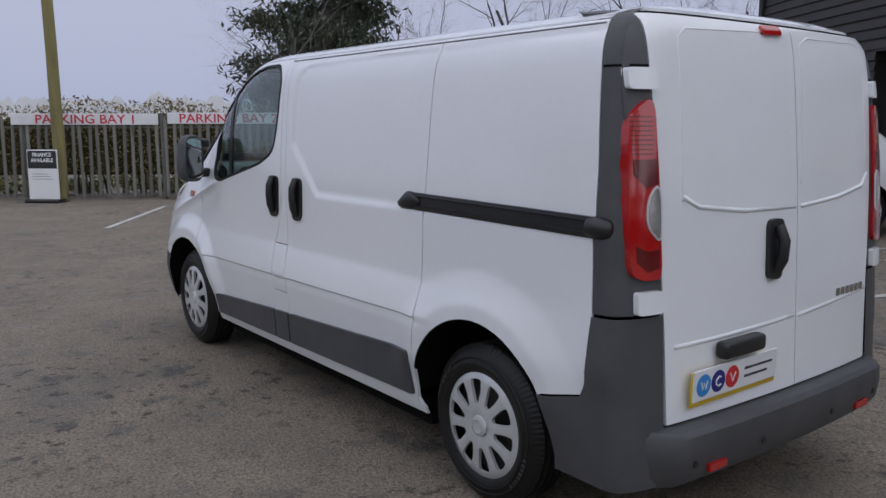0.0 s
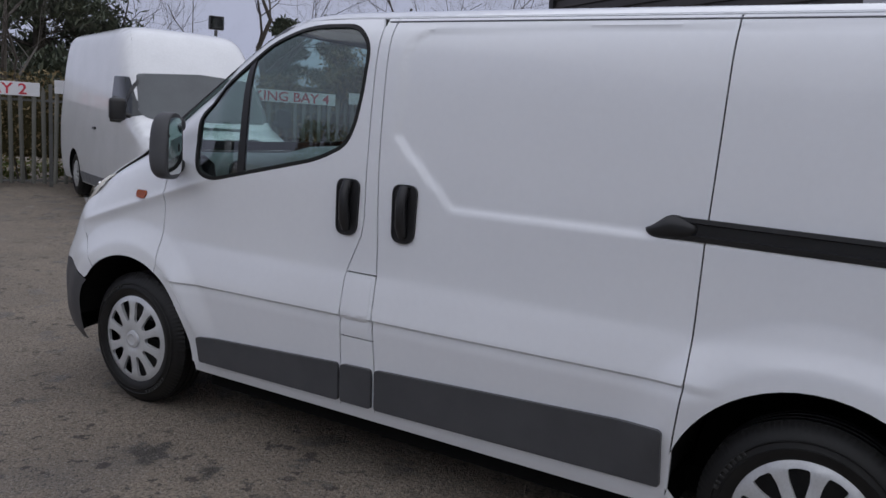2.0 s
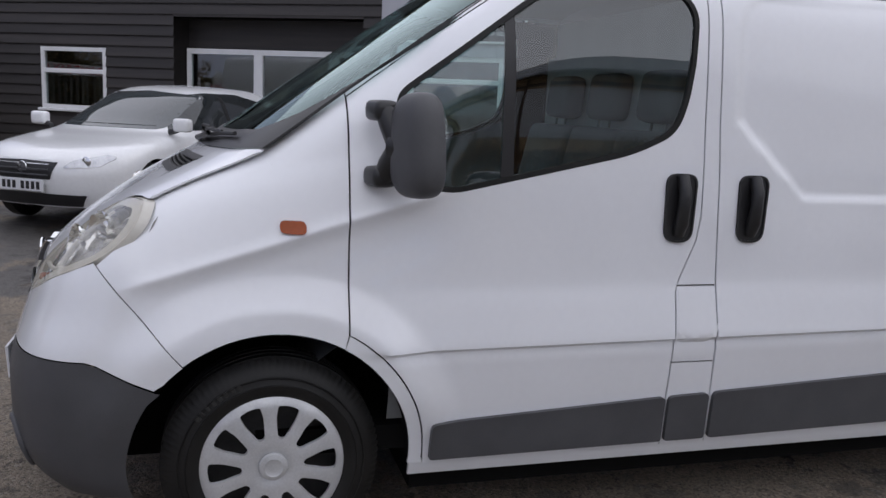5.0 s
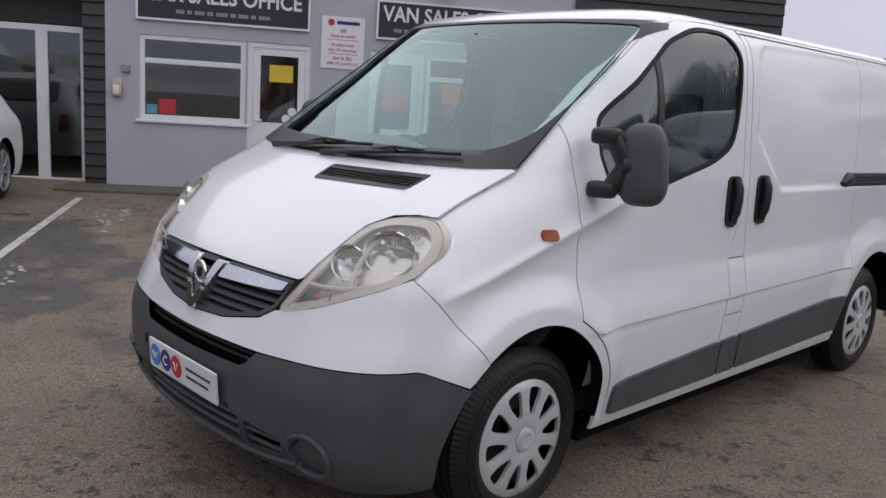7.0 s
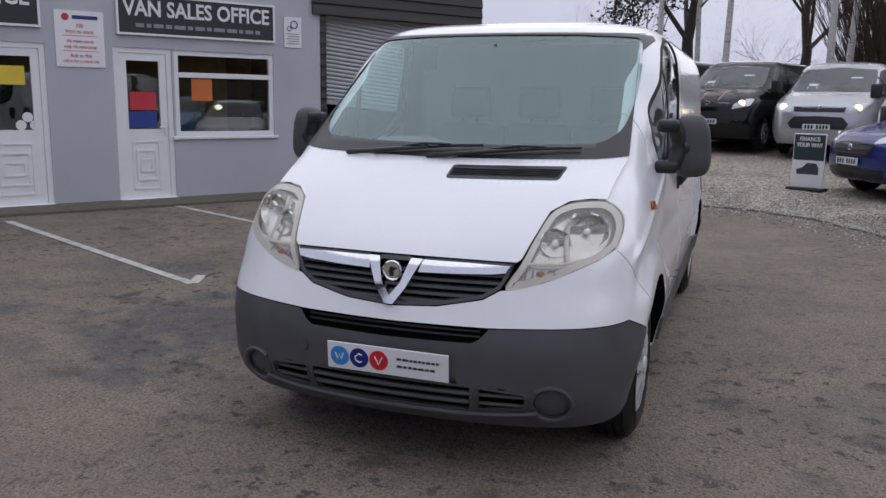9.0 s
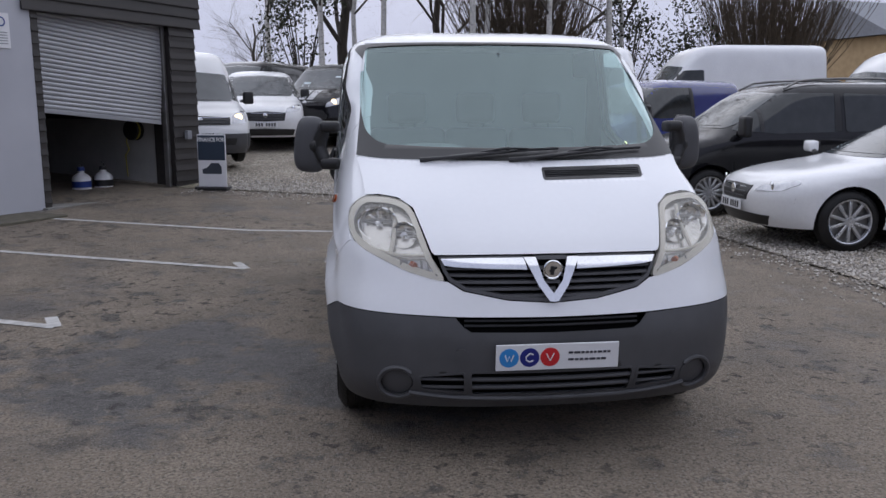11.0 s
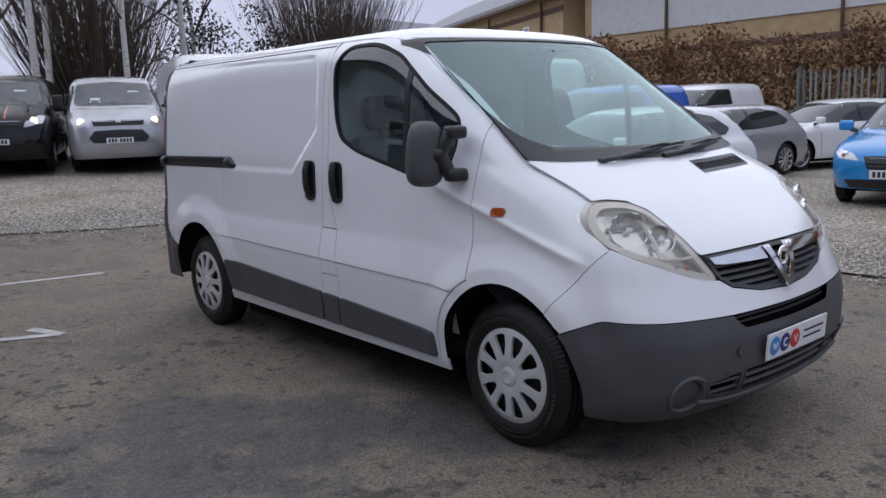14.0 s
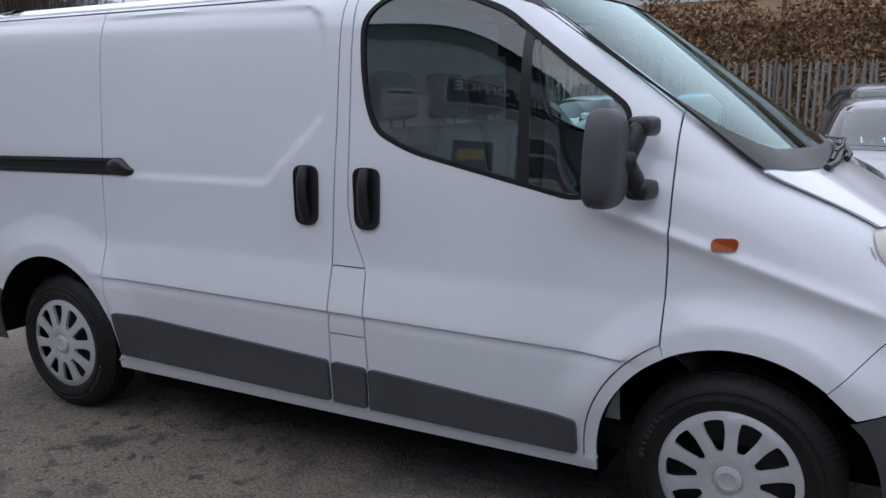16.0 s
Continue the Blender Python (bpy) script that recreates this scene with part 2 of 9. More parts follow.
def fill(poly, holes=(), hu=0.03, hv=0.03, rows=()):
    """Triangles that fill a flat outline with holes, over an even grid and along given rows v = f(u)."""
    loops = [resample(q, min(hu, hv)) for q in (poly, *holes)]
    verts, edges = [], []
    for q in loops:
        k = len(verts)
        verts += q
        edges += [(k + i, k + (i + 1) % len(q)) for i in range(len(q))]
    b = np.array(verts)
    lo, hi = b.min(0), b.max(0)
    gu, gv = np.meshgrid(np.arange(lo[0] + hu / 2, hi[0], hu), np.arange(lo[1] + hv / 2, hi[1], hv))
    gu[1::2] += hu / 2
    g = np.stack([gu.ravel(), gv.ravel()], 1)
    if rows:
        clear = np.min([np.abs(g[:, 1] - f(g[:, 0])) for f in rows], axis=0) > 0.0045
        ru = np.arange(lo[0] + 0.007, hi[0], 0.014)
        g = np.concatenate([g[clear]] + [np.stack([ru, f(ru)], 1) for f in rows])
    if len(g):
        keep = inside(g, loops[0])
        for q in loops[1:]:
            keep &= ~inside(g, q)
        g = g[keep]
        far = np.ones(len(g), bool)
        sc = np.array([hu, hv])
        for i in range(0, len(g), 4000):
            d = (g[i:i + 4000, None, :] - b[None]) / sc
            far[i:i + 4000] = (d ** 2).sum(2).min(1) > (0.10 if rows else 0.18)
        verts += [tuple(p) for p in g[far]]
    ov, _, of, *_ = delaunay_2d_cdt([Vector(v) for v in verts], edges, [], 0, 1e-7)
    ov = np.array([tuple(v) for v in ov])
    of = np.array([tuple(f) for f in of if len(f) == 3])
    cen = ov[of].mean(1)
    ok = inside(cen, loops[0])
    a, b, c = ov[of[:, 0]], ov[of[:, 1]], ov[of[:, 2]]
    ok &= np.abs((b[:, 0] - a[:, 0]) * (c[:, 1] - a[:, 1]) - (b[:, 1] - a[:, 1]) * (c[:, 0] - a[:, 0])) > 4e-7
    for q in loops[1:]:
        ok &= ~inside(cen, q)
    return ov, of[ok], loops


class Shell:
    """A car body as one smooth surface: half-width, nose and tail by height."""

    def __init__(self, half, nose, tail, n=8.0, L=1.0, crown=0.17, nr=8.0, Lr=0.25, rcrown=0.06, press=None):
        self.A, self.N, self.B = pchip(half), pchip(nose), pchip(tail)
        self.C = pchip(crown) if isinstance(crown, (list, tuple)) else (lambda z, c=crown: np.full(np.shape(z), c))
        self.n, self.L, self.nr, self.Lr, self.rc, self.press = n, L, nr, Lr, rcrown, press
        self.zmax = max(p[0] for p in half)

    def F(self, x, z):
        x, z = np.asarray(x, float), np.asarray(z, float)
        r = np.clip(np.abs(x) / np.maximum(self.A(z), 1e-3), 0, 1)
        return self.N(z) - self.L + self.L * (1 - r ** self.n) ** (1 / self.n) - self.C(z) * x * x

    def R(self, x, z):
        x, z = np.asarray(x, float), np.asarray(z, float)
        r = np.clip(np.abs(x) / np.maximum(self.A(z), 1e-3), 0, 1)
        return self.B(z) + self.Lr - self.Lr * (1 - r ** self.nr) ** (1 / self.nr) + self.rc * x * x

    def W(self, y, z, press=True):
        y, z = np.asarray(y, float), np.asarray(z, float)
        lo, hi = np.zeros(np.broadcast(y, z).shape), self.A(z) + 0 * y
        for _ in range(34):
            mid = (lo + hi) / 2
            ok = (self.F(mid, z) >= y) & (self.R(mid, z) <= y)
            lo, hi = np.where(ok, mid, lo), np.where(ok, hi, mid)
        return lo + (self.press(y, z) if press and self.press is not None else 0)

    def T(self, x, y, base=0.7):
        x, y = np.asarray(x, float), np.asarray(y, float)
        shape = np.broadcast(x, y).shape
        lo, hi = np.full(shape, base), np.full(shape, self.zmax)
        for _ in range(34):
            z = (lo + hi) / 2
            ok = (np.abs(x) <= self.A(z)) & (self.F(x, z) >= y) & (self.R(x, z) <= y)
            lo, hi = np.where(ok, z, lo), np.where(ok, hi, z)
        return lo

    def put(self, how, uv, off=0.0, side=1):
        """Places flat points on the body: 'side' (y, z), 'front' and 'rear' (x, z), 'top' (x, y)."""
        uv = np.asarray(uv, float)
        u, v = uv[:, 0], uv[:, 1]
        if how == "side":
            return np.stack([side * (self.W(u, v) + off), u, v], 1)
        if how == "front":
            return np.stack([u, self.F(u, v) + off, v], 1)
        if how == "rear":
            return np.stack([u, self.R(u, v) - off, v], 1)
        return np.stack([u, v, self.T(u, v) + off], 1)

    def panel(self, how, poly, holes=(), h=(0.03, 0.03), off=0.0, side=1, rim=0.012, gap=0.0025, rows=()):
        """A sheet of bodywork with returned edges."""
        if gap:
            poly, holes = offset(poly, gap), [offset(q, -gap) for q in holes]
        uv, tri, loops = fill(poly, holes, *h, rows=rows)
        p = self.put(how, uv, off, side)
        flip = how == "front" or (how == "side" and side < 0)
        verts, faces = [tuple(q) for q in p], [tuple(int(i) for i in (f[::-1] if flip else f)) for f in tri]
        inn = {"side": (-side, 0, 0), "front": (0, -1, 0), "rear": (0, 1, 0), "top": (0, 0, -1)}[how]
        if rim:
            for q in loops:
                k = len(verts)
                top = self.put(how, q, off, side)
                verts += [tuple(t) for t in top] + [tuple(t + np.array(inn) * rim) for t in top]
                m = len(q)
                faces += [(k + i, k + (i + 1) % m, k + m + (i + 1) % m, k + m + i) for i in range(m)]
        bm = bm_from(verts, faces)
        bmesh.ops.remove_doubles(bm, verts=bm.verts, dist=1e-5)
        return bm


# ---- the yard: p runs towards the offices, q towards the bay fence ----
E1, E2 = Vector((0.841, -0.541, 0)), Vector((0.541, 0.841, 0))
YARD = math.degrees(math.atan2(E1.y, E1.x))


def gz(x, y):
    """Height of the ground."""
    x, y = np.asarray(x, float), np.asarray(y, float)
    p = 0.841 * x - 0.541 * y
    s = 0.4
    ramp = lambda u: s * np.logaddexp(0, u / s)
    q = 0.541 * x + 0.841 * y
    return np.minimum(0.045 * ramp(-y - 5.9), 0.9) + np.minimum(0.017 * ramp(p - 2.0), 0.25) + np.minimum(0.026 * ramp(p + 1.5), 0.25) * sstep(q, 4, 11)


def at(p, q, z=None, turn=0.0):
    """A pose in the yard's own axes, on the ground unless z is given."""
    v = E1 * p + E2 * q
    return pose(v.x, v.y, float(gz(v.x, v.y)) if z is None else z, 0, 0, YARD + turn)


def axis_steps(near, step, far):
    a = list(np.arange(-near, near + 1e-6, step))
    g, out = near, []
    while g < far:
        g *= 1.35
        out.append(g)
    return [-v for v in out[::-1]] + a + out


def node_kit(name):
    m = bpy.data.materials.new(name)
    m.use_nodes = True
    n, l = m.node_tree.nodes, m.node_tree.links
    co = n.new("ShaderNodeTexCoord").outputs["Object"]

    def noise_tex(scale, detail=4.0, vec=None, rough=0.55):
        t = n.new("ShaderNodeTexNoise")
        t.inputs["Scale"].default_value, t.inputs["Detail"].default_value, t.inputs["Roughness"].default_value = scale, detail, rough
        l.new(vec or co, t.inputs["Vector"])
        return t

    def cells(scale, feature="F1"):
        t = n.new("ShaderNodeTexVoronoi")
        t.feature = feature
        t.inputs["Scale"].default_value = scale
        l.new(co, t.inputs["Vector"])
        return t

    def ramp(v, a0, a1, b0=0.0, b1=1.0):
        t = n.new("ShaderNodeMapRange")
        for k, x in ((1, a0), (2, a1), (3, b0), (4, b1)):
            t.inputs[k].default_value = x
        l.new(v, t.inputs[0])
        return t.outputs[0]

    def calc(op, a, b):
        t = n.new("ShaderNodeMath")
        t.operation = op
        for k, x in ((0, a), (1, b)):
            if isinstance(x, (int, float)):
                t.inputs[k].default_value = x
            else:
                l.new(x, t.inputs[k])
        return t.outputs[0]

    def mix(f, a, b):
        t = n.new("ShaderNodeMix")
        t.data_type = "RGBA"
        l.new(f, t.inputs[0])
        for k, x in ((6, a), (7, b)):
            if isinstance(x, tuple):
                t.inputs[k].default_value = (*x, 1)
            else:
                l.new(x, t.inputs[k])
        return t.outputs[2]
    return m, n, l, co, noise_tex, cells, ramp, calc, mix


def asphalt_material():
    """Dusty brown-grey asphalt with bare dark patches, damp spots and fine stone."""
    m, n, l, co, noise_tex, cells, ramp, calc, mix = node_kit("worn_asphalt")
    b = n["Principled BSDF"]
    fine_warp = ramp(noise_tex(7.0, 4.0).outputs[0], 0.3, 0.7, -0.16, 0.16)
    edge = calc("ADD", ramp(noise_tex(1.3, 6.0).outputs[0], 0.3, 0.7, -0.6, 0.6), fine_warp)
    bare = None
    for c, r in (((1.95, 0.75, 0), 0.95), ((5.0, 3.2, 0), 2.5), ((0.5, 1.0, 0), 0.8)):
        v = n.new("ShaderNodeVectorMath")
        v.operation = "DISTANCE"
        l.new(co, v.inputs[0])
        v.inputs[1].default_value = c
        d = calc("SUBTRACT", calc("ADD", v.outputs["Value"], edge), r)
        bare = d if bare is None else calc("MINIMUM", bare, d)
    bare = ramp(bare, 0.12, -0.20)
    patch = ramp(calc("ADD", noise_tex(0.42, 7.0, rough=0.62).outputs[0], calc("MULTIPLY", fine_warp, 0.12)), 0.565, 0.665)
    bare = calc("MAXIMUM", bare, calc("MULTIPLY", patch, 0.75))
    islands = ramp(noise_tex(2.3, 6.0, rough=0.65).outputs[0], 0.54, 0.60)
    bare = calc("MULTIPLY", bare, calc("SUBTRACT", 1.0, calc("MULTIPLY", islands, 0.85)))
    stain = ramp(noise_tex(3.4, 6.0, rough=0.6).outputs[0], 0.57, 0.615)
    blotch = ramp(noise_tex(10.0, 5.0, rough=0.65).outputs[0], 0.575, 0.62)
    damp = ramp(noise_tex(0.55, 5.0).outputs[0], 0.42, 0.58, 0.25, 1.0)
    spots = ramp(cells(2.6).outputs["Distance"], 0.085, 0.06)
    stone, stone2 = cells(120), cells(260)
    tone = n.new("ShaderNodeSeparateColor")
    l.new(stone.outputs["Color"], tone.inputs[0])
    dust = mix(ramp(noise_tex(1.6, 6.0).outputs[0], 0.35, 0.65), (0.340, 0.281, 0.215), (0.240, 0.200, 0.155))
    dust = mix(ramp(noise_tex(60, 4.0).outputs[0], 0.35, 0.7), dust, (0.145, 0.121, 0.095))
    dark = mix(ramp(noise_tex(40, 4.0).outputs[0], 0.3, 0.7), (0.085, 0.080, 0.077), (0.135, 0.126, 0.117))
    col = mix(bare, dust, dark)
    col = mix(calc("MULTIPLY", calc("MULTIPLY", stain, damp), 0.78), col, (0.042, 0.037, 0.033))
    col = mix(calc("MULTIPLY", calc("MULTIPLY", calc("MAXIMUM", blotch, spots), damp), 0.82), col, (0.036, 0.031, 0.028))
    col = mix(ramp(tone.outputs[0], 0.84, 0.99, 0.0, 0.45), col, (0.36, 0.33, 0.29))
    col = mix(ramp(tone.outputs[1], 0.72, 0.97, 0.0, 0.6), col, (0.028, 0.027, 0.027))
    l.new(col, b.inputs["Base Color"])
    wet = calc("MAXIMUM", bare, stain)
    l.new(calc("SUBTRACT", ramp(noise_tex(5, 4).outputs[0], 0.3, 0.7, 0.72, 0.88), calc("MULTIPLY", wet, 0.26)), b.inputs["Roughness"])
    b.inputs["Specular IOR Level"].default_value = 0.38
    h = calc("ADD", calc("MULTIPLY", stone.outputs["Distance"], -0.7), calc("MULTIPLY", stone2.outputs["Distance"], -0.4))
    h = calc("ADD", h, calc("MULTIPLY", noise_tex(26, 5).outputs[0], 2.4))
    bn = n.new("ShaderNodeBump")
    bn.inputs["Strength"].default_value, bn.inputs["Distance"].default_value = 1.0, 0.008
    l.new(h, bn.inputs["Height"])
    l.new(bn.outputs[0], b.inputs["Normal"])
    return m


def gravel_material():
    """Crushed limestone: many small angular stones, each its own grey or buff."""
    m, n, l, co, noise_tex, cells, ramp, calc, mix = node_kit("pale_gravel")
    b = n["Principled BSDF"]
    big, small = cells(27), cells(60)
    tone = n.new("ShaderNodeSeparateColor")
    l.new(big.outputs["Color"], tone.inputs[0])
    tone2 = n.new("ShaderNodeSeparateColor")
    l.new(small.outputs["Color"], tone2.inputs[0])
    col = mix(tone.outputs[0], (0.30, 0.265, 0.212), (0.78, 0.715, 0.605))
    col = mix(calc("MULTIPLY", tone.outputs[1], 0.5), col, (0.40, 0.33, 0.25))
    col = mix(ramp(tone2.outputs[0], 0.55, 1.0, 0.0, 0.6), col, (0.17, 0.155, 0.14))
    col = mix(ramp(big.outputs["Distance"], 0.42, 0.75, 0.0, 0.8), col, (0.07, 0.062, 0.054))
    col = mix(ramp(noise_tex(0.8, 6.0).outputs[0], 0.5, 0.66, 0.0, 0.6), col, (0.20, 0.175, 0.145))
    col = mix(ramp(noise_tex(0.33, 6.0).outputs[0], 0.56, 0.66, 0.0, 0.45), col, (0.15, 0.145, 0.075))
    l.new(col, b.inputs["Base Color"])
    b.inputs["Roughness"].default_value = 0.85
    b.inputs["Specular IOR Level"].default_value = 0.25
    bn = n.new("ShaderNodeBump")
    bn.inputs["Strength"].default_value, bn.inputs["Distance"].default_value = 1.0, 0.02
    l.new(calc("ADD", calc("MULTIPLY", big.outputs["Distance"], -1.0), calc("MULTIPLY", small.outputs["Distance"], -0.4)), bn.inputs["Height"])
    l.new(bn.outputs[0], b.inputs["Normal"])
    return m


ASPHALT, GRAVEL = asphalt_material(), gravel_material()
xs = axis_steps(16, 1.0, 900)
verts = [(x, y, float(gz(x, y))) for y in xs for x in xs]
n = len(xs)
ground = part("ground", bm_from(verts, [(j * n + i, j * n + i + 1, (j + 1) * n + i + 1, (j + 1) * n + i) for j in range(n - 1) for i in range(n - 1)]), ASPHALT, smooth=True)
tagged(ground, "worn grey asphalt yard with damp dark patches", "ground", kind="structure")
GRAVEL_EDGE = [(5.6, -9.2), (3.35, -8.05), (2.2, -7.75), (0.6, -7.25), (-0.3, -6.95), (-1.3, -6.9), (-2.1, -6.5), (-2.75, -5.6), (-3.1, -4.7), (-3.42, -3.42), (-3.58, -1.5), (-3.62, -0.3), (-3.67, 1.1), (-3.8, 3.5), (-4.1, 7.0), (-4.6, 14.0)]
gp = GRAVEL_EDGE + [(-40, 14), (-40, -45), (14, -45)]
uv, tri, _ = fill(gp, (), 0.8, 0.8)
gb = bm_from([(u, v, float(gz(u, v)) + 0.016 + 0.008 * noise.noise((u * 1.3, v * 1.3, 0))) for u, v in uv], [tuple(int(i) for i in f) for f in tri])
tagged(part("gravel", gb, GRAVEL, smooth=True), "pale crushed stone gravel under the parked vans", "gravel", kind="structure")


def leaf_tone(name, tones):
    """A tint of its own for each loose piece of a mass."""
    m = bpy.data.materials.new(name)
    m.use_nodes = True
    n, l = m.node_tree.nodes, m.node_tree.links
    b, g, r = n["Principled BSDF"], n.new("ShaderNodeNewGeometry"), n.new("ShaderNodeValToRGB")
    r.color_ramp.elements[0].color, r.color_ramp.elements[1].color = (*tones[0], 1), (*tones[-1], 1)
    r.color_ramp.elements.new(0.5).color = (*tones[1], 1)
    l.new(g.outputs["Random Per Island"], r.inputs[0])
    l.new(r.outputs[0], b.inputs["Base Color"])
    b.inputs["Roughness"].default_value = 0.85
    return m


def loose_stones(count, seed):
    """Loose gravel near the asphalt's edge and a thin scatter on the asphalt."""
    rng = np.random.default_rng(seed)
    edge = np.array(GRAVEL_EDGE[1:-2])
    seg = np.hypot(*(edge[1:] - edge[:-1]).T)
    k = rng.choice(len(seg), count, p=seg / seg.sum())
    f = rng.random((count, 1))
    d = (edge[k + 1] - edge[k]) / seg[k][:, None]
    off = np.abs(rng.normal(0, 0.75, count)) * np.where(rng.random(count) < 0.10, -0.35, 1.0)
    nrm = np.stack([-d[:, 1], d[:, 0]], 1)
    p = edge[k] * (1 - f) + edge[k + 1] * f + nrm * off[:, None]
    size = rng.uniform(0.007, 0.021, count)
    base = np.array([(1, 0, 0), (-1, 0, 0), (0, 1, 0), (0, -1, 0), (0, 0, 0.75), (0, 0, -0.6)])
    faces = [(0, 2, 4), (2, 1, 4), (1, 3, 4), (3, 0, 4), (2, 0, 5), (1, 2, 5), (3, 1, 5), (0, 3, 5)]
    a = rng.uniform(0, 2 * np.pi, count)
    v = base[None] * rng.uniform(0.6, 1.15, (count, 6, 1)) * size[:, None, None]
    x = v[..., 0] * np.cos(a)[:, None] - v[..., 1] * np.sin(a)[:, None] + p[:, 0:1]
    y = v[..., 0] * np.sin(a)[:, None] + v[..., 1] * np.cos(a)[:, None] + p[:, 1:2]
    lift = np.where(off > 0, 0.022, 0.004) + size * 0.3
    z = v[..., 2] + (gz(p[:, 0], p[:, 1]) + lift)[:, None]
    me = bpy.data.meshes.new("gravel_stones")
    me.from_pydata(np.stack([x, y, z], -1).reshape(-1, 3).tolist(), [], [tuple(6 * i + j for j in q) for i in range(count) for q in faces])
    me.materials.append(leaf_tone("loose_limestone", ((0.17, 0.155, 0.14), (0.38, 0.35, 0.31), (0.62, 0.59, 0.54))))
    return tagged(new("gravel_stones", me), "loose pale limestone chips along the asphalt edge", "gravel", kind="stuff")


loose_stones(24000, 8)


# ---- sales building: local x is p, local y is q ----
def in_yard(m=None):
    return pose(0, 0, 0, 0, 0, YARD) @ (m if m is not None else Matrix.Identity(4))


def slab(poly, holes, p0, p1):
    """An upright sheet in the q-z plane between p0 and p1, with openings through it."""
    uv, tri, loops = fill(poly, holes, 0.9, 0.9)
    verts = [(p0, u, v) for u, v in uv] + [(p1, u, v) for u, v in uv]
    n = len(uv)
    faces = [tuple(int(i) for i in f) for f in tri] + [tuple(int(i) + n for i in f[::-1]) for f in tri]
    for q in loops:
        k, m = len(verts), len(q)
        verts += [(p0, u, v) for u, v in q] + [(p1, u, v) for u, v in q]
        faces += [(k + i, k + (i + 1) % m, k + m + (i + 1) % m, k + m + i) for i in range(m)]
    bm = bm_from(verts, faces)
    bmesh.ops.remove_doubles(bm, verts=bm.verts, dist=1e-4)
    return bm


def rect(q0, z0, q1, z1):
    return [(q0, z0), (q1, z0), (q1, z1), (q0, z1)]


def text_mesh(body, size, depth=0.004, wide=1.0, bold=0.0, name="lettering"):
    c = bpy.data.curves.new(name, "FONT")
    c.body, c.size, c.extrude, c.align_x, c.align_y, c.offset = body, size, depth, "CENTER", "CENTER", bold
    c.resolution_u = 3
    o = bpy.data.objects.new(name, c)
    scene.collection.objects.link(o)
    bpy.context.view_layer.update()
    me = bpy.data.meshes.new_from_object(o.evaluated_get(bpy.context.evaluated_depsgraph_get()))
    bpy.data.objects.remove(o)
    bpy.data.curves.remove(c)
    bm = bmesh.new()
    bm.from_mesh(me)
    bpy.data.meshes.remove(me)
    bm.transform(Matrix.Diagonal((wide, 1, 1, 1)))
    return bm


def on_wall(bm, p, q, z):
    """Turns lettering drawn in x-y to read on the office wall, seen from the yard."""
    bm.transform(Matrix.Translation((p, q, z)) @ Matrix(((0, 0, -1, 0), (-1, 0, 0, 0), (0, 1, 0, 0), (0, 0, 0, 1))))
    return bm


RENDER_GREY = mat("grey_painted_render", (0.47, 0.48, 0.52), (0.42, 0.43, 0.47), rough=0.85, scale=1.2, fine=120, bump=0.003, bump_scale=160, spec=0.25)
CLAD = mat("dark_stained_boards", (0.020, 0.018, 0.018), (0.036, 0.031, 0.029), rough=0.55, scale=5, fine=60, stretch=(1, 0.15, 3), bump=0.001, piece=0.25)
UPVC = mat("white_upvc", (0.78, 0.79, 0.80), (0.73, 0.74, 0.75), rough=0.3)
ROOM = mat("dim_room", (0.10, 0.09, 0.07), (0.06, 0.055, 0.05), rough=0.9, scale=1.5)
SIGN_BLACK = mat("black_sign_board", (0.022, 0.024, 0.028), (0.028, 0.030, 0.034), rough=0.45)
LETTER_WHITE = mat("white_letters", (0.80, 0.81, 0.82), rough=0.5)
LETTER_GREY = mat("grey_letters", (0.26, 0.27, 0.29), rough=0.5)
POSTER_WHITE = mat("white_poster", (0.78, 0.78, 0.80), (0.74, 0.74, 0.76), rough=0.4)
NAVY = mat("navy_heading", (0.02, 0.03, 0.16), rough=0.5)
LETTER_RED = mat("red_letters", (0.55, 0.035, 0.06), (0.48, 0.03, 0.05), rough=0.5)
YELLOW_PAPER = mat("yellow_paper", (0.70, 0.52, 0.05), (0.64, 0.47, 0.05), rough=0.6)
PANE = glass_mat("building_glass", (0.72, 0.76, 0.76), clear=0.9, ior=1.9)
CONCRETE = mat("grey_concrete", (0.26, 0.25, 0.235), (0.18, 0.175, 0.165), rough=0.85, scale=2, fine=80, bump=0.002)

office = empty("sales_building", "grey rendered and black boarded sales office building", "building", m=in_yard())
BP = 7.5
H = 3.95
WIN_A, DOOR_A, DOOR_B, WIN_B = rect(2.30, 1.02, 3.68, 2.14), rect(1.42, 0.06, 2.27, 2.14), rect(-0.17, 0.06, 0.60, 2.14), rect(-1.68, 0.96, -0.20, 2.13)
part("rendered_wall", slab(rect(-2.46, -0.1, 4.11, H), [WIN_A, DOOR_A, DOOR_B, WIN_B], BP, BP + 0.22), RENDER_GREY, office, "smooth pale grey painted render")
WIN_C = rect(8.82, 1.14, 10.10, 2.13)
REC = rect(4.39, -0.05, 7.56, 2.63)
part("boarded_wall", slab(rect(4.11, -0.1, 11.45, 5.0), [WIN_C, REC], BP + 0.03, BP + 0.25), CLAD, office)
part("end_wall", box(BP + 0.03, 11.45, -0.1, BP + 9, 11.65, 5.0), CLAD, office)
part("back_wall", box(BP + 8.8, -5.6, -0.1, BP + 9.0, 11.45, 5.0), CLAD, office)
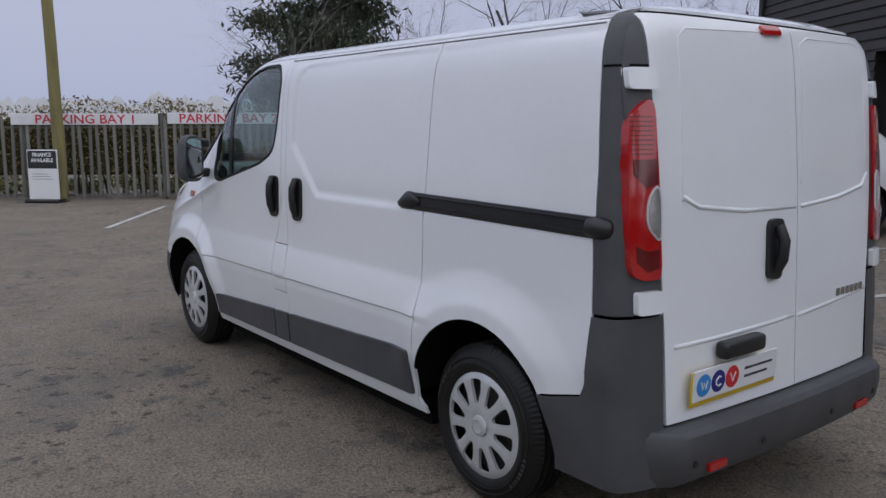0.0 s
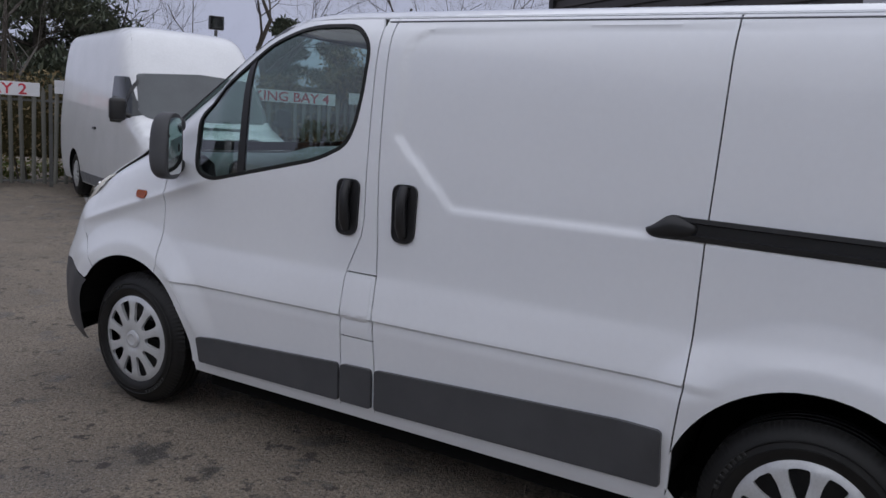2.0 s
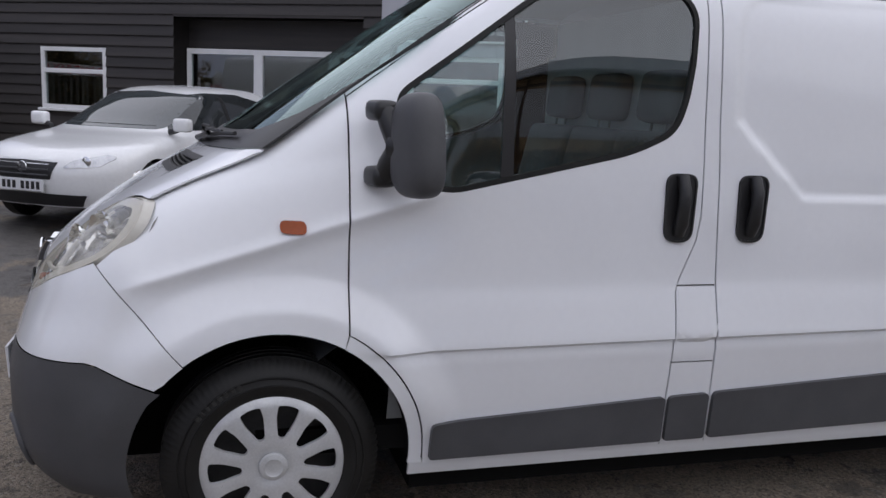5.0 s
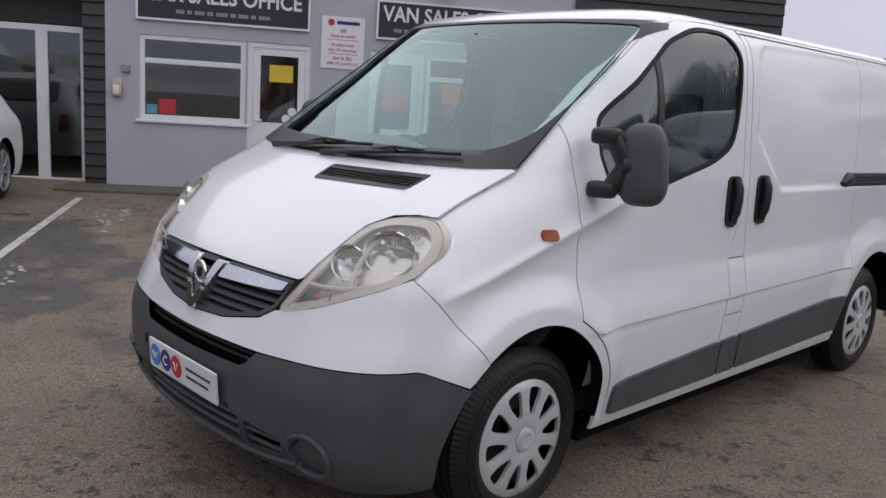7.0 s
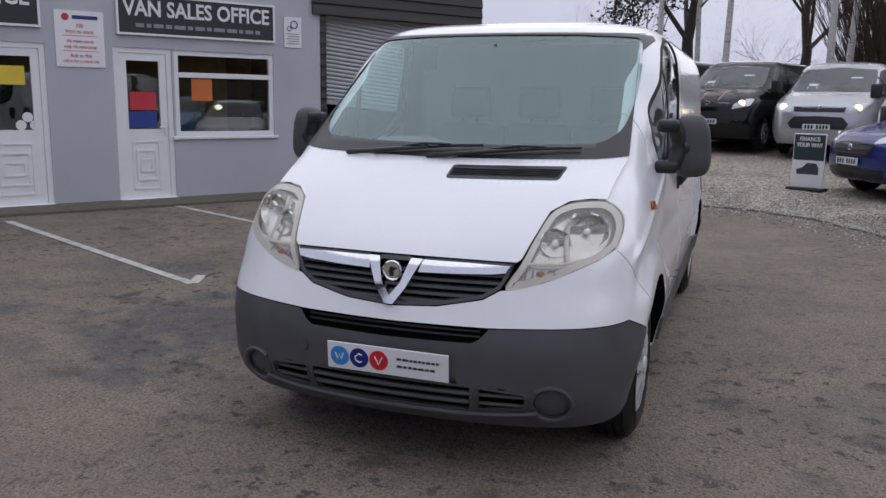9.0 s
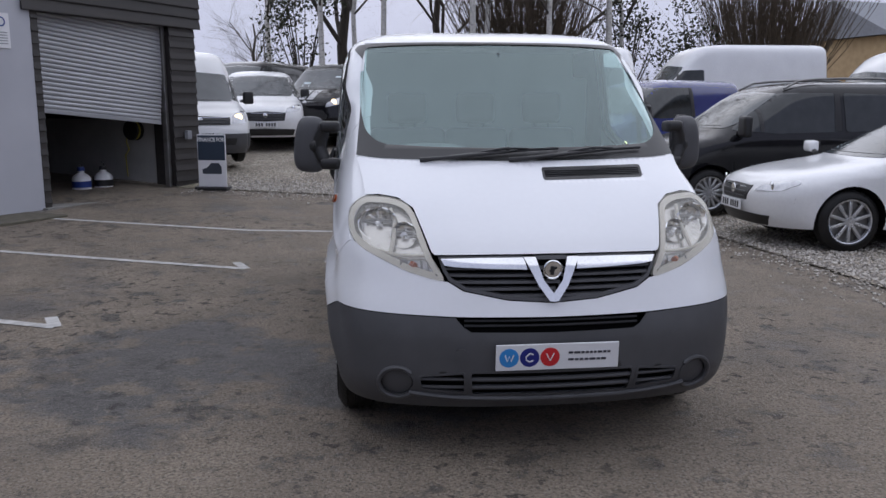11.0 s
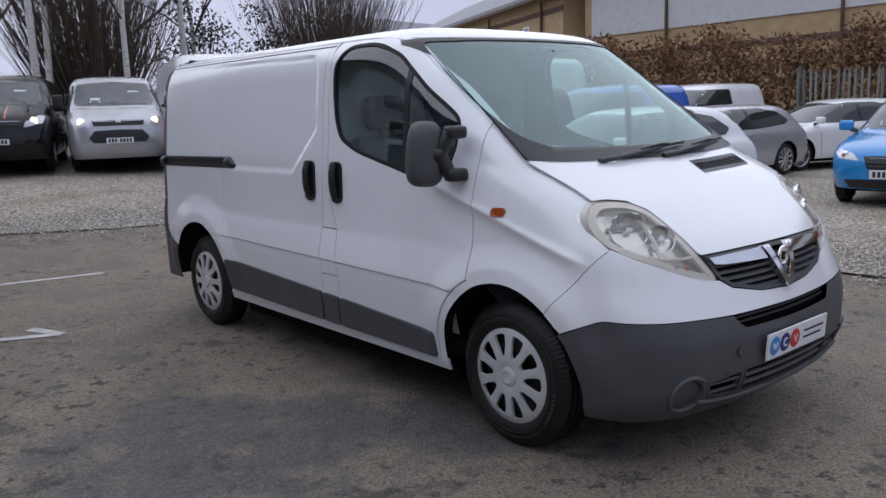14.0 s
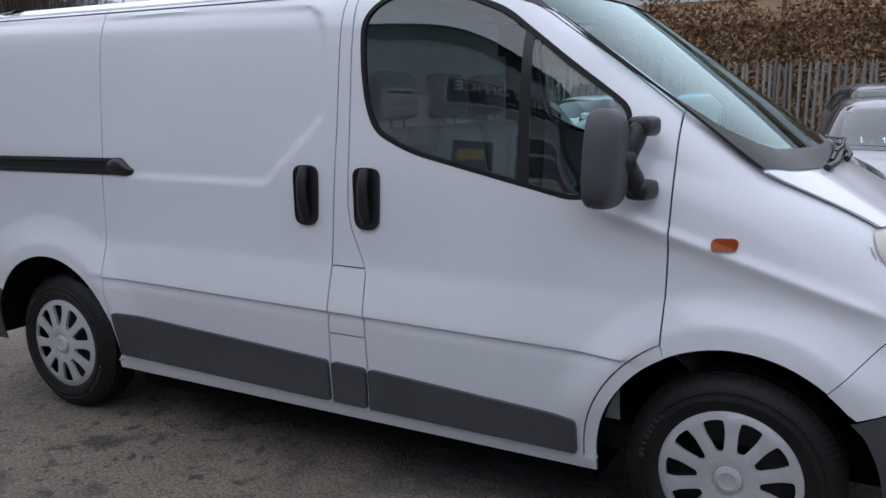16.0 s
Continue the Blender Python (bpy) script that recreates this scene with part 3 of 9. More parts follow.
part("roof", box(BP - 0.25, 4.0, 5.0, BP + 9.2, 11.9, 5.18, 0.02), mat("dark_roof_sheet", (0.07, 0.06, 0.055), (0.05, 0.045, 0.04), rough=0.7), office)
part("upper_boarding", box(BP + 0.10, -5.6, H, BP + 0.25, 4.11, 5.0), CLAD, office)
part("roof", box(BP - 0.12, -5.7, 5.0, BP + 9.2, 4.0, 5.15, 0.02), bpy.data.materials["dark_roof_sheet"], office)
# recessed glazed entrance
part("recess_soffit", box(BP, 4.39, 2.63, BP + 0.9, 7.56, 2.70), CLAD, office)
part("recess_side", box(BP + 0.03, 7.56, -0.05, BP + 0.6, 7.62, 2.66), CLAD, office)
part("recess_head", box(BP + 0.42, 4.39, 2.20, BP + 0.50, 7.56, 2.63), CLAD, office)
clad_mesh = {}


def boards(q0, q1, z0, z1, p, step=0.165, holes=(), height=None):
    """Lapped boards, one object each, cut round the openings."""
    z = z0
    while z < z1 - 0.02:
        zt = min(z + step, z1)
        cuts = sorted([(h[0][0], h[1][0]) for h in holes if h[0][1] < zt - 0.01 and h[2][1] > z + 0.01])
        spans, a = [], q0
        for c0, c1 in cuts:
            if c0 > a:
                spans.append((a, c0))
            a = max(a, c1)
        if a < q1:
            spans.append((a, q1))
        for a, b in spans:
            key = (round(b - a, 3), round(zt - z, 3))
            if key not in clad_mesh:
                L, hh = key
                bm = bm_from([(-0.030, 0, 0), (-0.034, 0, 0.012), (-0.008, 0, hh), (0.0, 0, hh), (0, 0, 0), (-0.030, L, 0), (-0.034, L, 0.012), (-0.008, L, hh), (0.0, L, hh), (0, L, 0)],
                             [(0, 1, 6, 5), (1, 2, 7, 6), (2, 3, 8, 7), (4, 0, 5, 9), (0, 4, 3, 2, 1), (5, 6, 7, 8, 9)])
                o = part("cladding_board", bm, CLAD, office)
                clad_mesh[key] = o.data
            else:
                o = new("cladding_board", clad_mesh[key])
                o.parent = office
            o.location = (p, a, z)
        z += step


boards(4.11, 11.45, 0.02, 4.98, BP + 0.03, holes=[WIN_C, REC])
boards(-2.57, -2.46, 0.02, 2.76, BP + 0.02)
boards(-5.52, -4.95, 0.10, 2.76, BP + 0.02, step=0.18)
boards(-5.62, -2.32, 2.76, H, BP - 0.02)
part("pillar", box(BP, -2.57, -0.05, BP + 0.22, -2.462, 2.78), CLAD, office)
part("pillar", box(BP, -5.50, -0.05, BP + 0.45, -4.97, 2.78), CLAD, office)
part("pillar_foot", box(BP - 0.06, -5.56, -0.05, BP + 0.4, -4.95, 0.16, 0.01), CONCRETE, office)
part("lintel", box(BP, -5.60, 2.765, BP + 0.30, -2.465, H), CLAD, office)
part("gutter", tube([(BP - 0.07, -5.6, H - 0.03), (BP - 0.07, 4.1, H - 0.03)], 0.05, 8), BLACK, office)
part("corner_board", box(BP - 0.06, 11.36, -0.05, BP + 0.05, 11.5, 5.0, 0.01), BLACK, office)


def upvc_window(hole, p, bars_q=(), bars_z=(), frame=0.065, sill=True, label="white plastic framed window"):
    (q0, z0), _, (q1, z1), _ = hole
    w = new("window")
    w.parent = office
    w["label"] = label
    fr = slab(rect(q0, z0, q1, z1), [rect(q0 + frame, z0 + frame, q1 - frame, z1 - frame)], p - 0.012, p + 0.06)
    part("window_frame", fr, UPVC, w)
    for q in bars_q:
        part("mullion", box(p - 0.010, q - 0.035, z0 + frame, p + 0.05, q + 0.035, z1 - frame, 0.006, 1), UPVC, w)
    for z in bars_z:
        part("transom", box(p - 0.014, q0 + frame, z - 0.035, p + 0.05, q1 - frame, z + 0.035, 0.006, 1), UPVC, w)
    pn = part("pane", box(p + 0.02, q0 + frame, z0 + frame, p + 0.026, q1 - frame, z1 - frame), PANE, w)
    pn.visible_shadow = False
    if sill:
        part("sill", box(p - 0.07, q0 - 0.05, z0 - 0.045, p + 0.02, q1 + 0.05, z0 - 0.002, 0.008, 1), UPVC, w)
    return w


upvc_window(WIN_A, BP + 0.03, bars_z=(1.80,))
upvc_window(WIN_B, BP + 0.03, bars_z=(1.80,))
upvc_window(WIN_C, BP + 0.02, bars_z=(1.75,))
for (q0, z0), _, (q1, z1), _ in (DOOR_A, DOOR_B):
    d = new("office_door")
    d.parent = office
    d["label"] = "white plastic half-glazed door"
    p = BP + 0.03
    part("door_frame", slab(rect(q0, z0, q1, z1), [rect(q0 + 0.07, z0 + 0.04, q1 - 0.07, z1 - 0.07)], p - 0.012, p + 0.06), UPVC, d)
    part("door_leaf", slab(rect(q0 + 0.073, z0 + 0.043, q1 - 0.073, z1 - 0.073), [rect(q0 + 0.17, 1.06, q1 - 0.17, z1 - 0.17)], p, p + 0.045), UPVC, d)
    pn = part("pane", box(p + 0.02, q0 + 0.165, 1.055, p + 0.026, q1 - 0.165, z1 - 0.165), PANE, d)
    pn.visible_shadow = False
    for i, (e, h0, h1) in enumerate(((0.20, 0.24, 0.90), (0.25, 0.36, 0.78), (0.30, 0.48, 0.66))):
        part("door_moulding", slab(rect(q0 + e, h0, q1 - e, h1), [rect(q0 + e + 0.022, h0 + 0.022, q1 - e - 0.022, h1 - 0.022)], p - 0.012, p + 0.004), UPVC, d)
    part("threshold", box(p - 0.09, q0, 0.05, p + 0.06, q1, 0.12, 0.008, 1), UPVC, d)
    hq = q1 - 0.115 if q0 > 0.5 else q0 + 0.115
    part("door_handle", add(box(p - 0.014, hq - 0.016, 0.98, p - 0.001, hq + 0.016, 1.18, 0.004, 1), box(p - 0.045, hq - 0.09 if q0 > 0.5 else hq - 0.01, 1.075, p - 0.025, hq + 0.01 if q0 > 0.5 else hq + 0.09, 1.10, 0.006, 1)), UPVC, d)
# rooms behind the glass, their dimness painted in as a dark colour
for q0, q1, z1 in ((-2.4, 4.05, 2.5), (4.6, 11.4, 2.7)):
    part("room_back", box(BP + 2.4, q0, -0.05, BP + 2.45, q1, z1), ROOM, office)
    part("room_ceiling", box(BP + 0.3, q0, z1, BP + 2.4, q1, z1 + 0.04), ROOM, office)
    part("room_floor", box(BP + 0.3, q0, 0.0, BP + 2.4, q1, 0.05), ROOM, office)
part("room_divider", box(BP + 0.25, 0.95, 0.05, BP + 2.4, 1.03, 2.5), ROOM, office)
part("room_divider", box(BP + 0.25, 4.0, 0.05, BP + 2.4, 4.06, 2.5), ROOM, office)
# glazed entrance doors in the recess
gw = new("glazed_entrance")
gw.parent = office
gw["label"] = "white framed full-height glazed entrance doors"
p = BP + 0.30
for a, b in ((4.42, 4.98), (4.98, 6.25), (6.25, 7.52)):
    part("door_frame", slab(rect(a, 0.06, b, 2.18), [rect(a + 0.075, 0.14, b - 0.075, 2.10)], p, p + 0.07), UPVC, gw)
    pn = part("pane", box(p + 0.03, a + 0.07, 0.13, p + 0.036, b - 0.07, 2.11), PANE, gw)
    pn.visible_shadow = False
part("door_handle", tube([(p - 0.04, 4.92, 0.95), (p - 0.04, 4.92, 1.25)], 0.012, 8), UPVC, gw)

# roller shutter, hanging askew
shut = new("roller_shutter")
shut.parent = office
shut["label"] = "grey ribbed roller shutter hanging half open askew"
shut.matrix_local = Matrix.Translation((BP + 0.16, -3.77, 2.80)) @ Matrix.Rotation(radians(5.4), 4, "X")
SHUT = mat("galvanised_slats", (0.40, 0.41, 0.43), (0.33, 0.34, 0.36), rough=0.4, metal=0.35, stretch=(1, 0.3, 6), piece=0.05)
sec = [(0.0, 0.0), (-0.010, 0.006), (-0.016, 0.022), (-0.016, 0.040), (-0.010, 0.056), (0.0, 0.062)]
sv = [(x, y, z) for y in (-1.20, 1.20) for x, z in sec]
smesh = None
for k in range(24):
    if smesh is None:
        o = part("slat", bm_from(sv, [(i, i + 1, i + 7, i + 6) for i in range(5)]), SHUT, shut, smooth=40)
        smesh = o.data
    else:
        o = new("slat", smesh)
        o.parent = shut
    o.location = (0, 0, -0.05 - 0.0625 * (k + 1) + 0.14)
part("bottom_rail", box(-0.025, -1.20, -0.05 - 0.0625 * 25 + 0.14, 0.02, 1.20, -0.05 - 0.0625 * 24 + 0.14, 0.006, 1), SHUT, shut)
for q in (-2.60, -4.93):
    part("shutter_guide", box(BP + 0.10, q - 0.03, 0.0, BP + 0.20, q + 0.03, 2.80, 0.006, 1), STEEL, office)
# garage behind it; near-black back, ceiling and walls paint in its gloom
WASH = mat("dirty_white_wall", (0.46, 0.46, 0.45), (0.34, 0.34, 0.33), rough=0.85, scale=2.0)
part("garage_side", box(BP + 0.45, -5.40, -0.05, BP + 5.0, -5.05, 1.30), WASH, office)
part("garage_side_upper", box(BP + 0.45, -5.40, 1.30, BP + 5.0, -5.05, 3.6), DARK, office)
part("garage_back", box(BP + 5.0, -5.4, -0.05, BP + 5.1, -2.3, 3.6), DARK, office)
part("garage_side", box(BP + 0.25, -2.42, -0.05, BP + 5.0, -2.38, 3.6), DARK, office)
part("garage_floor", box(BP - 0.1, -5.0, 0.0, BP + 5.0, -2.42, 0.135), CONCRETE, office)
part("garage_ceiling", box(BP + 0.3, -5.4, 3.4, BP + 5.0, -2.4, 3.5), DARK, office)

# signs and small fittings on the wall
def sign_board(name, label, q0, z0, q1, z1, words, size, wide, sub_bars):
    s = empty(name, label, "sign", m=in_yard())
    part("board", box(BP - 0.035, q0, z0, BP - 0.005, q1, z1, 0.004, 1), SIGN_BLACK, s)
    fr = slab(rect(q0 - 0.02, z0 - 0.02, q1 + 0.02, z1 + 0.02), [rect(q0 + 0.008, z0 + 0.008, q1 - 0.008, z1 - 0.008)], BP - 0.045, BP - 0.002)
    part("frame", fr, UPVC, s, "thin white frame")
    part("lettering", on_wall(text_mesh(words, size, 0.003, wide, 0.006), BP - 0.040, (q0 + q1) / 2, z1 - 0.17), LETTER_WHITE, s)
    random.seed(len(words) * 3)
    q = (q0 + q1) / 2 + sub_bars / 2
    while q > (q0 + q1) / 2 - sub_bars / 2:
        w = random.uniform(0.045, 0.16)
        part("small_print_bar", box(BP - 0.040, q - w, z0 + 0.085, BP - 0.034, q, z0 + 0.135), LETTER_GREY, s)
        q -= w + 0.035
    return s


sign_board("sales_sign", "black car sales office sign with white letters", 1.47, 2.345, 3.70, 2.84, "CAR SALES OFFICE", 0.285, 0.86, 1.25)
sign_board("sales_sign", "black van sales office sign with white letters", -1.68, 2.32, 0.52, 2.81, "VAN SALES OFFICE", 0.285, 0.86, 1.75)
ps = empty("stock_poster", "white wall poster with red stock notice lettering", "poster", m=in_yard())
part("sheet", box(BP - 0.015, 0.70, 1.86, BP - 0.003, 1.29, 2.56), POSTER_WHITE, ps)
part("heading_bar", box(BP - 0.019, 0.77, 2.455, BP - 0.014, 1.08, 2.50), NAVY, ps)
part("logo_disc", on_wall(lathe([(0.0, 0.045), (0.003, 0.044), (0.003, 0.0)], 20, "z"), BP - 0.016, 1.16, 2.478), LETTER_RED, ps)
for words, z in (("100", 2.37), ("Vans in stock", 2.30), ("All other stock", 2.18), ("only 10 mins away", 2.11), ("Ask in the", 2.00), ("office for a stock list", 1.93)):
    part("lettering", on_wall(text_mesh(words, 0.075 if len(words) < 14 else 0.062, 0.0015, 0.85), BP - 0.017, 0.995, z), LETTER_RED, ps)
for z in (2.245, 2.055):
    part("rule", box(BP - 0.018, 0.78, z, BP - 0.014, 1.21, z + 0.006), LETTER_RED, ps)
p2 = empty("gear_poster", "small white poster with blue gear drawing", "poster", m=in_yard())
part("sheet", box(BP - 0.015, -2.14, 2.25, BP - 0.003, -1.86, 2.69), POSTER_WHITE, p2)
BLUE_INK = mat("blue_ink", (0.02, 0.05, 0.25), rough=0.5)
for q, z, r in ((-2.02, 2.58, 0.062), (-1.94, 2.52, 0.038)):
    part("gear_ring", on_wall(lathe([(0.0, r), (0.003, r), (0.003, r * 0.72), (0.0, r * 0.72)], 20, "z"), BP - 0.017, q, z), BLUE_INK, p2)
for k in range(5):
    part("print_bar", box(BP - 0.018, -2.10, 2.44 - 0.035 * k, BP - 0.014, -1.90 - 0.02 * (k % 2), 2.452 - 0.035 * k), LETTER_GREY, p2)
bl = empty("bulkhead_lamp", "cream outdoor bulkhead lamp on grey wall", "wall lamp", m=in_yard())
part("body", box(BP - 0.09, 3.89, 1.30, BP - 0.002, 4.03, 1.53, 0.03, 2), mat("cream_plastic", (0.55, 0.47, 0.33), (0.48, 0.41, 0.29), rough=0.5), bl, smooth=40)
part("glass_cover", box(BP - 0.12, 3.92, 1.33, BP - 0.085, 4.0, 1.45, 0.02, 2), UPVC, bl, smooth=40)
ab = empty("alarm_box", "small grey sensor box on grey wall", "alarm box", m=in_yard())
part("case", box(BP - 0.06, 3.80, 1.62, BP - 0.002, 3.90, 1.72, 0.012, 2), LETTER_GREY, ab, smooth=40)
fl = empty("flood_lamp", "small dark floodlight above the office door", "flood light", m=in_yard())
part("head", box(BP - 0.22, -0.52, 2.96, BP - 0.10, -0.30, 3.08, 0.015, 2), BLACK, fl)
part("bracket", tube([(BP - 0.16, -0.41, 3.05), (BP - 0.0, -0.41, 3.12)], 0.015, 6), BLACK, fl)
# notices in the windows
for nm, lab, q0, q1, z0, z1, mt in (("door_notice", "yellow paper notice taped inside the glass door", 1.66, 1.98, 1.62, 1.85, YELLOW_PAPER), ("red_leaflet", "red leaflet standing in the office window", 3.22, 3.44, 1.10, 1.30, LETTER_RED),
                                    ("blue_leaflet", "blue leaflet standing in the office window", 3.46, 3.60, 1.10, 1.22, mat("cyan_paper", (0.10, 0.35, 0.48), rough=0.6)), ("red_notice", "red notice inside the glass door", 0.05, 0.40, 1.32, 1.56, LETTER_RED),
                                    ("blue_notice", "blue notice inside the glass door", 0.05, 0.42, 1.08, 1.30, BLUE_INK), ("orange_notice", "orange notice hanging in the office window", -0.75, -0.45, 1.45, 1.75, mat("orange_paper", (0.6, 0.16, 0.03), rough=0.6))):
    nt = part(nm, box(BP + 0.043, q0, z0, BP + 0.047, q1, z1), mt)
    nt.matrix_world = in_yard()
    tagged(nt, lab, "notice")
for k, (q, z) in enumerate(((1.66, 1.22), (1.58, 1.12), (1.74, 1.12))):
    dc = part("round_sticker", on_wall(lathe([(0.0, 0.062), (0.002, 0.061), (0.002, 0.0)], 20, "z"), BP + 0.045, q, z), POSTER_WHITE)
    dc.matrix_world = in_yard()
    tagged(dc, "round white sticker on the door glass", "sticker", "door stickers")
ws_ = part("window_lamp", lathe([(0, 0.02), (0.03, 0.06), (0.06, 0.065), (0.09, 0.0)], 16, "z"), mat("lit_bulb", (0.9, 0.85, 0.7), emit=(1.0, 0.93, 0.75), power=2.0))
ws_.matrix_world = in_yard(pose(BP + 1.6, -1.45, 1.30))
tagged(ws_, "small lit lamp inside the van office", "lamp")
part("room_wall_yellow", box(BP + 1.9, -1.72, 0.8, BP + 1.95, 0.9, 2.3), mat("yellow_room_wall", (0.50, 0.36, 0.13), (0.4, 0.29, 0.10), rough=0.8), office)

# things in the garage mouth
def thing(name, label, category, m):
    return empty(name, label, category, m=m)


reel = thing("hose_reel", "dark hose reel with yellow hose on white wall", "hose reel", in_yard(pose(BP + 0.85, -4.99, 1.12)))
part("drum", lathe([(0.0, 0.16), (0.03, 0.17), (0.05, 0.10), (0.11, 0.10), (0.13, 0.17), (0.16, 0.16), (0.16, 0.0)], 24, "y"), BLACK, reel, smooth=40)
hose = mat("yellow_hose", (0.48, 0.42, 0.06), (0.4, 0.34, 0.05), rough=0.5)
for r in (0.115, 0.13, 0.145):
    part("hose_coil", tube([(r * math.cos(a), 0.08, r * math.sin(a)) for a in np.linspace(0, 2 * math.pi, 25)], 0.012, 6, False), hose, reel, smooth=True)
part("hose_tail", tube([(0.13, 0.10, -0.03), (0.16, 0.10, -0.20), (0.10, 0.11, -0.32), (0.20, 0.10, -0.42), (0.22, 0.06, -0.78)], 0.011, 6), hose, reel, smooth=True)
bro = thing("broom", "long broom leaning against garage wall", "broom", in_yard(pose(BP + 1.7, -3.35, 0.135)))
part("handle", tube([(0, 0, 0.06), (0.25, 0.10, 1.35)], 0.014, 8), STEEL, bro)
part("head", box(-0.08, -0.22, 0.0, 0.02, 0.22, 0.10, 0.02), BLACK, bro)
for q, p, mt, lab in ((-4.05, 1.15, BLUE_INK, "white and blue plastic chemical drum"), (-4.40, 1.05, BLACK, "white pressure sprayer with black top")):
    c = thing("sprayer_drum", lab, "container", in_yard(pose(BP + p, q, 0.135)))
    part("drum", lathe([(0.0, 0.0), (0.0, 0.13), (0.02, 0.145), (0.24, 0.145), (0.29, 0.11), (0.33, 0.05), (0.36, 0.05), (0.36, 0.0)], 20, "z"), POSTER_WHITE, c, smooth=40)
    part("cap", lathe([(0.36, 0.06), (0.42, 0.055), (0.42, 0.0)], 16, "z"), mt, c, smooth=40)
    part("label_band", lathe([(0.10, 0.1465), (0.20, 0.1465)], 20, "z"), mt, c, smooth=40)
    part("lance", tube([(0.12, -0.10, 0.05), (0.13, -0.14, 0.45), (0.05, -0.02, 0.48)], 0.010, 6), BLACK, c)
sk = thing("wall_socket_box", "grey weatherproof socket box on dark pillar", "socket", in_yard(pose(BP - 0.05, -5.2, 1.05)))
part("case", box(-0.05, -0.05, -0.07, 0.02, 0.05, 0.07, 0.01), LETTER_GREY, sk)

# a row of drain setts along the foot of the wall
part("wall_footing", box(BP - 0.75, -2.2, -0.05, BP, 4.6, 0.115, 0.005, 1), mat("mossy_paving", (0.13, 0.115, 0.085), (0.085, 0.08, 0.06), rough=0.85, scale=8, fine=80, bump=0.004), office)


# ---- painted bay lines ----
LINE_PAINT = mat("worn_white_line_paint", (0.52, 0.51, 0.49), (0.20, 0.19, 0.18), rough=0.8, scale=9, fine=120, contrast=(0.45, 0.72))


def ground_strip(name, a, b, width, label):
    a, b = Vector(a), Vector(b)
    d = (b - a).normalized()
    s = Vector((-d.y, d.x)) * width / 2
    n = max(2, int((b - a).length / 0.4))
    vs = []
    for i in range(n + 1):
        c = a.lerp(b, i / n)
        for q in (c + s, c - s):
            vs.append((q.x, q.y, float(gz(q.x, q.y)) + 0.006))
    o = part(name, bm_from(vs, [(2 * i, 2 * i + 1, 2 * i + 3, 2 * i + 2) for i in range(n)]), LINE_PAINT, recalc=False)
    return tagged(o, label, "road marking", "bay lines", kind="structure")


LAB = "worn white painted parking bay line on asphalt"
ground_strip("bay_line", (1.80, -2.06), (6.1, -3.72), 0.085, LAB)
ground_strip("bay_line", (1.80, -2.06), (1.93, -2.37), 0.085, LAB)
ground_strip("bay_line", (2.05, -4.35), (5.3, -5.60), 0.085, LAB)
ground_strip("bay_line", (0.80, -4.22), (2.05, -4.35), 0.085, LAB)
ground_strip("bay_line", (2.86, -0.13), (6.55, -1.66), 0.085, LAB)
ground_strip("bay_line", (2.86, -0.13), (2.98, -0.40), 0.085, LAB)
ground_strip("bay_line", (4.30, 1.96), (7.50, 0.12), 0.085, LAB)
ground_strip("bay_line", (0.40, 8.48), (2.15, 11.10), 0.085, LAB)
ground_strip("bay_line", (3.35, 7.8), (4.75, 10.0), 0.085, LAB)
ground_strip("bay_line", (9.6, 6.6), (8.75, 4.7), 0.085, LAB)


def dried_streak(seed, points, width):
    """A broken pale film left where water dried on the asphalt."""
    rnd = random.Random(seed)
    bm = bmesh.new()
    for (ax, ay), (bx, by) in zip(points, points[1:]):
        n = max(2, int(math.hypot(bx - ax, by - ay) / 0.07))
        for k in range(n):
            if rnd.random() < 0.22:
                continue
            cx, cy = ax + (bx - ax) * (k + rnd.random()) / n + rnd.gauss(0, 0.03), ay + (by - ay) * (k + rnd.random()) / n + rnd.gauss(0, 0.03)
            r, a0 = width * rnd.uniform(0.4, 1.2), rnd.random() * 6.3
            vs = []
            for j in range(7):
                a = a0 + j * 2 * math.pi / 7
                q = r * rnd.uniform(0.5, 1.2)
                x, y = cx + q * 1.7 * math.cos(a), cy + q * 0.8 * math.sin(a)
                vs.append(bm.verts.new((x, y, float(gz(x, y)) + 0.004 + 0.0004 * (k % 5))))
            bm.faces.new(vs)
    o = part("dried_streak", bm, DRIED, recalc=False, out=(0, 0, 1))
    return tagged(o, "pale dried water streak on asphalt by the bay line", "stain", kind="structure")


DRIED = mat("dried_lime_film", (0.50, 0.49, 0.47), (0.16, 0.15, 0.14), rough=0.8, scale=14, fine=90, contrast=(0.38, 0.62))
dried_streak(1, [(6.60, 0.20), (6.10, 0.45), (5.55, 0.62)], 0.035)
dried_streak(2, [(6.55, -0.10), (6.05, 0.20), (5.75, 0.42), (5.30, 0.72)], 0.040)
dried_streak(3, [(4.25, 1.75), (3.95, 1.90), (3.60, 2.02)], 0.035)
dried_streak(4, [(6.75, 0.30), (6.45, 0.05)], 0.030)

# ---- bay fence ----
PALE = mat("weathered_pale", (0.19, 0.185, 0.165), (0.10, 0.105, 0.085), rough=0.75, scale=3, fine=60, piece=0.3, stretch=(3, 3, 0.6))
RAIL = mat("fence_rail_steel", (0.14, 0.14, 0.135), (0.09, 0.09, 0.085), rough=0.6)
fence_z = lambda p: float(gz(*(E1 * p + E2 * 12.0).xy))


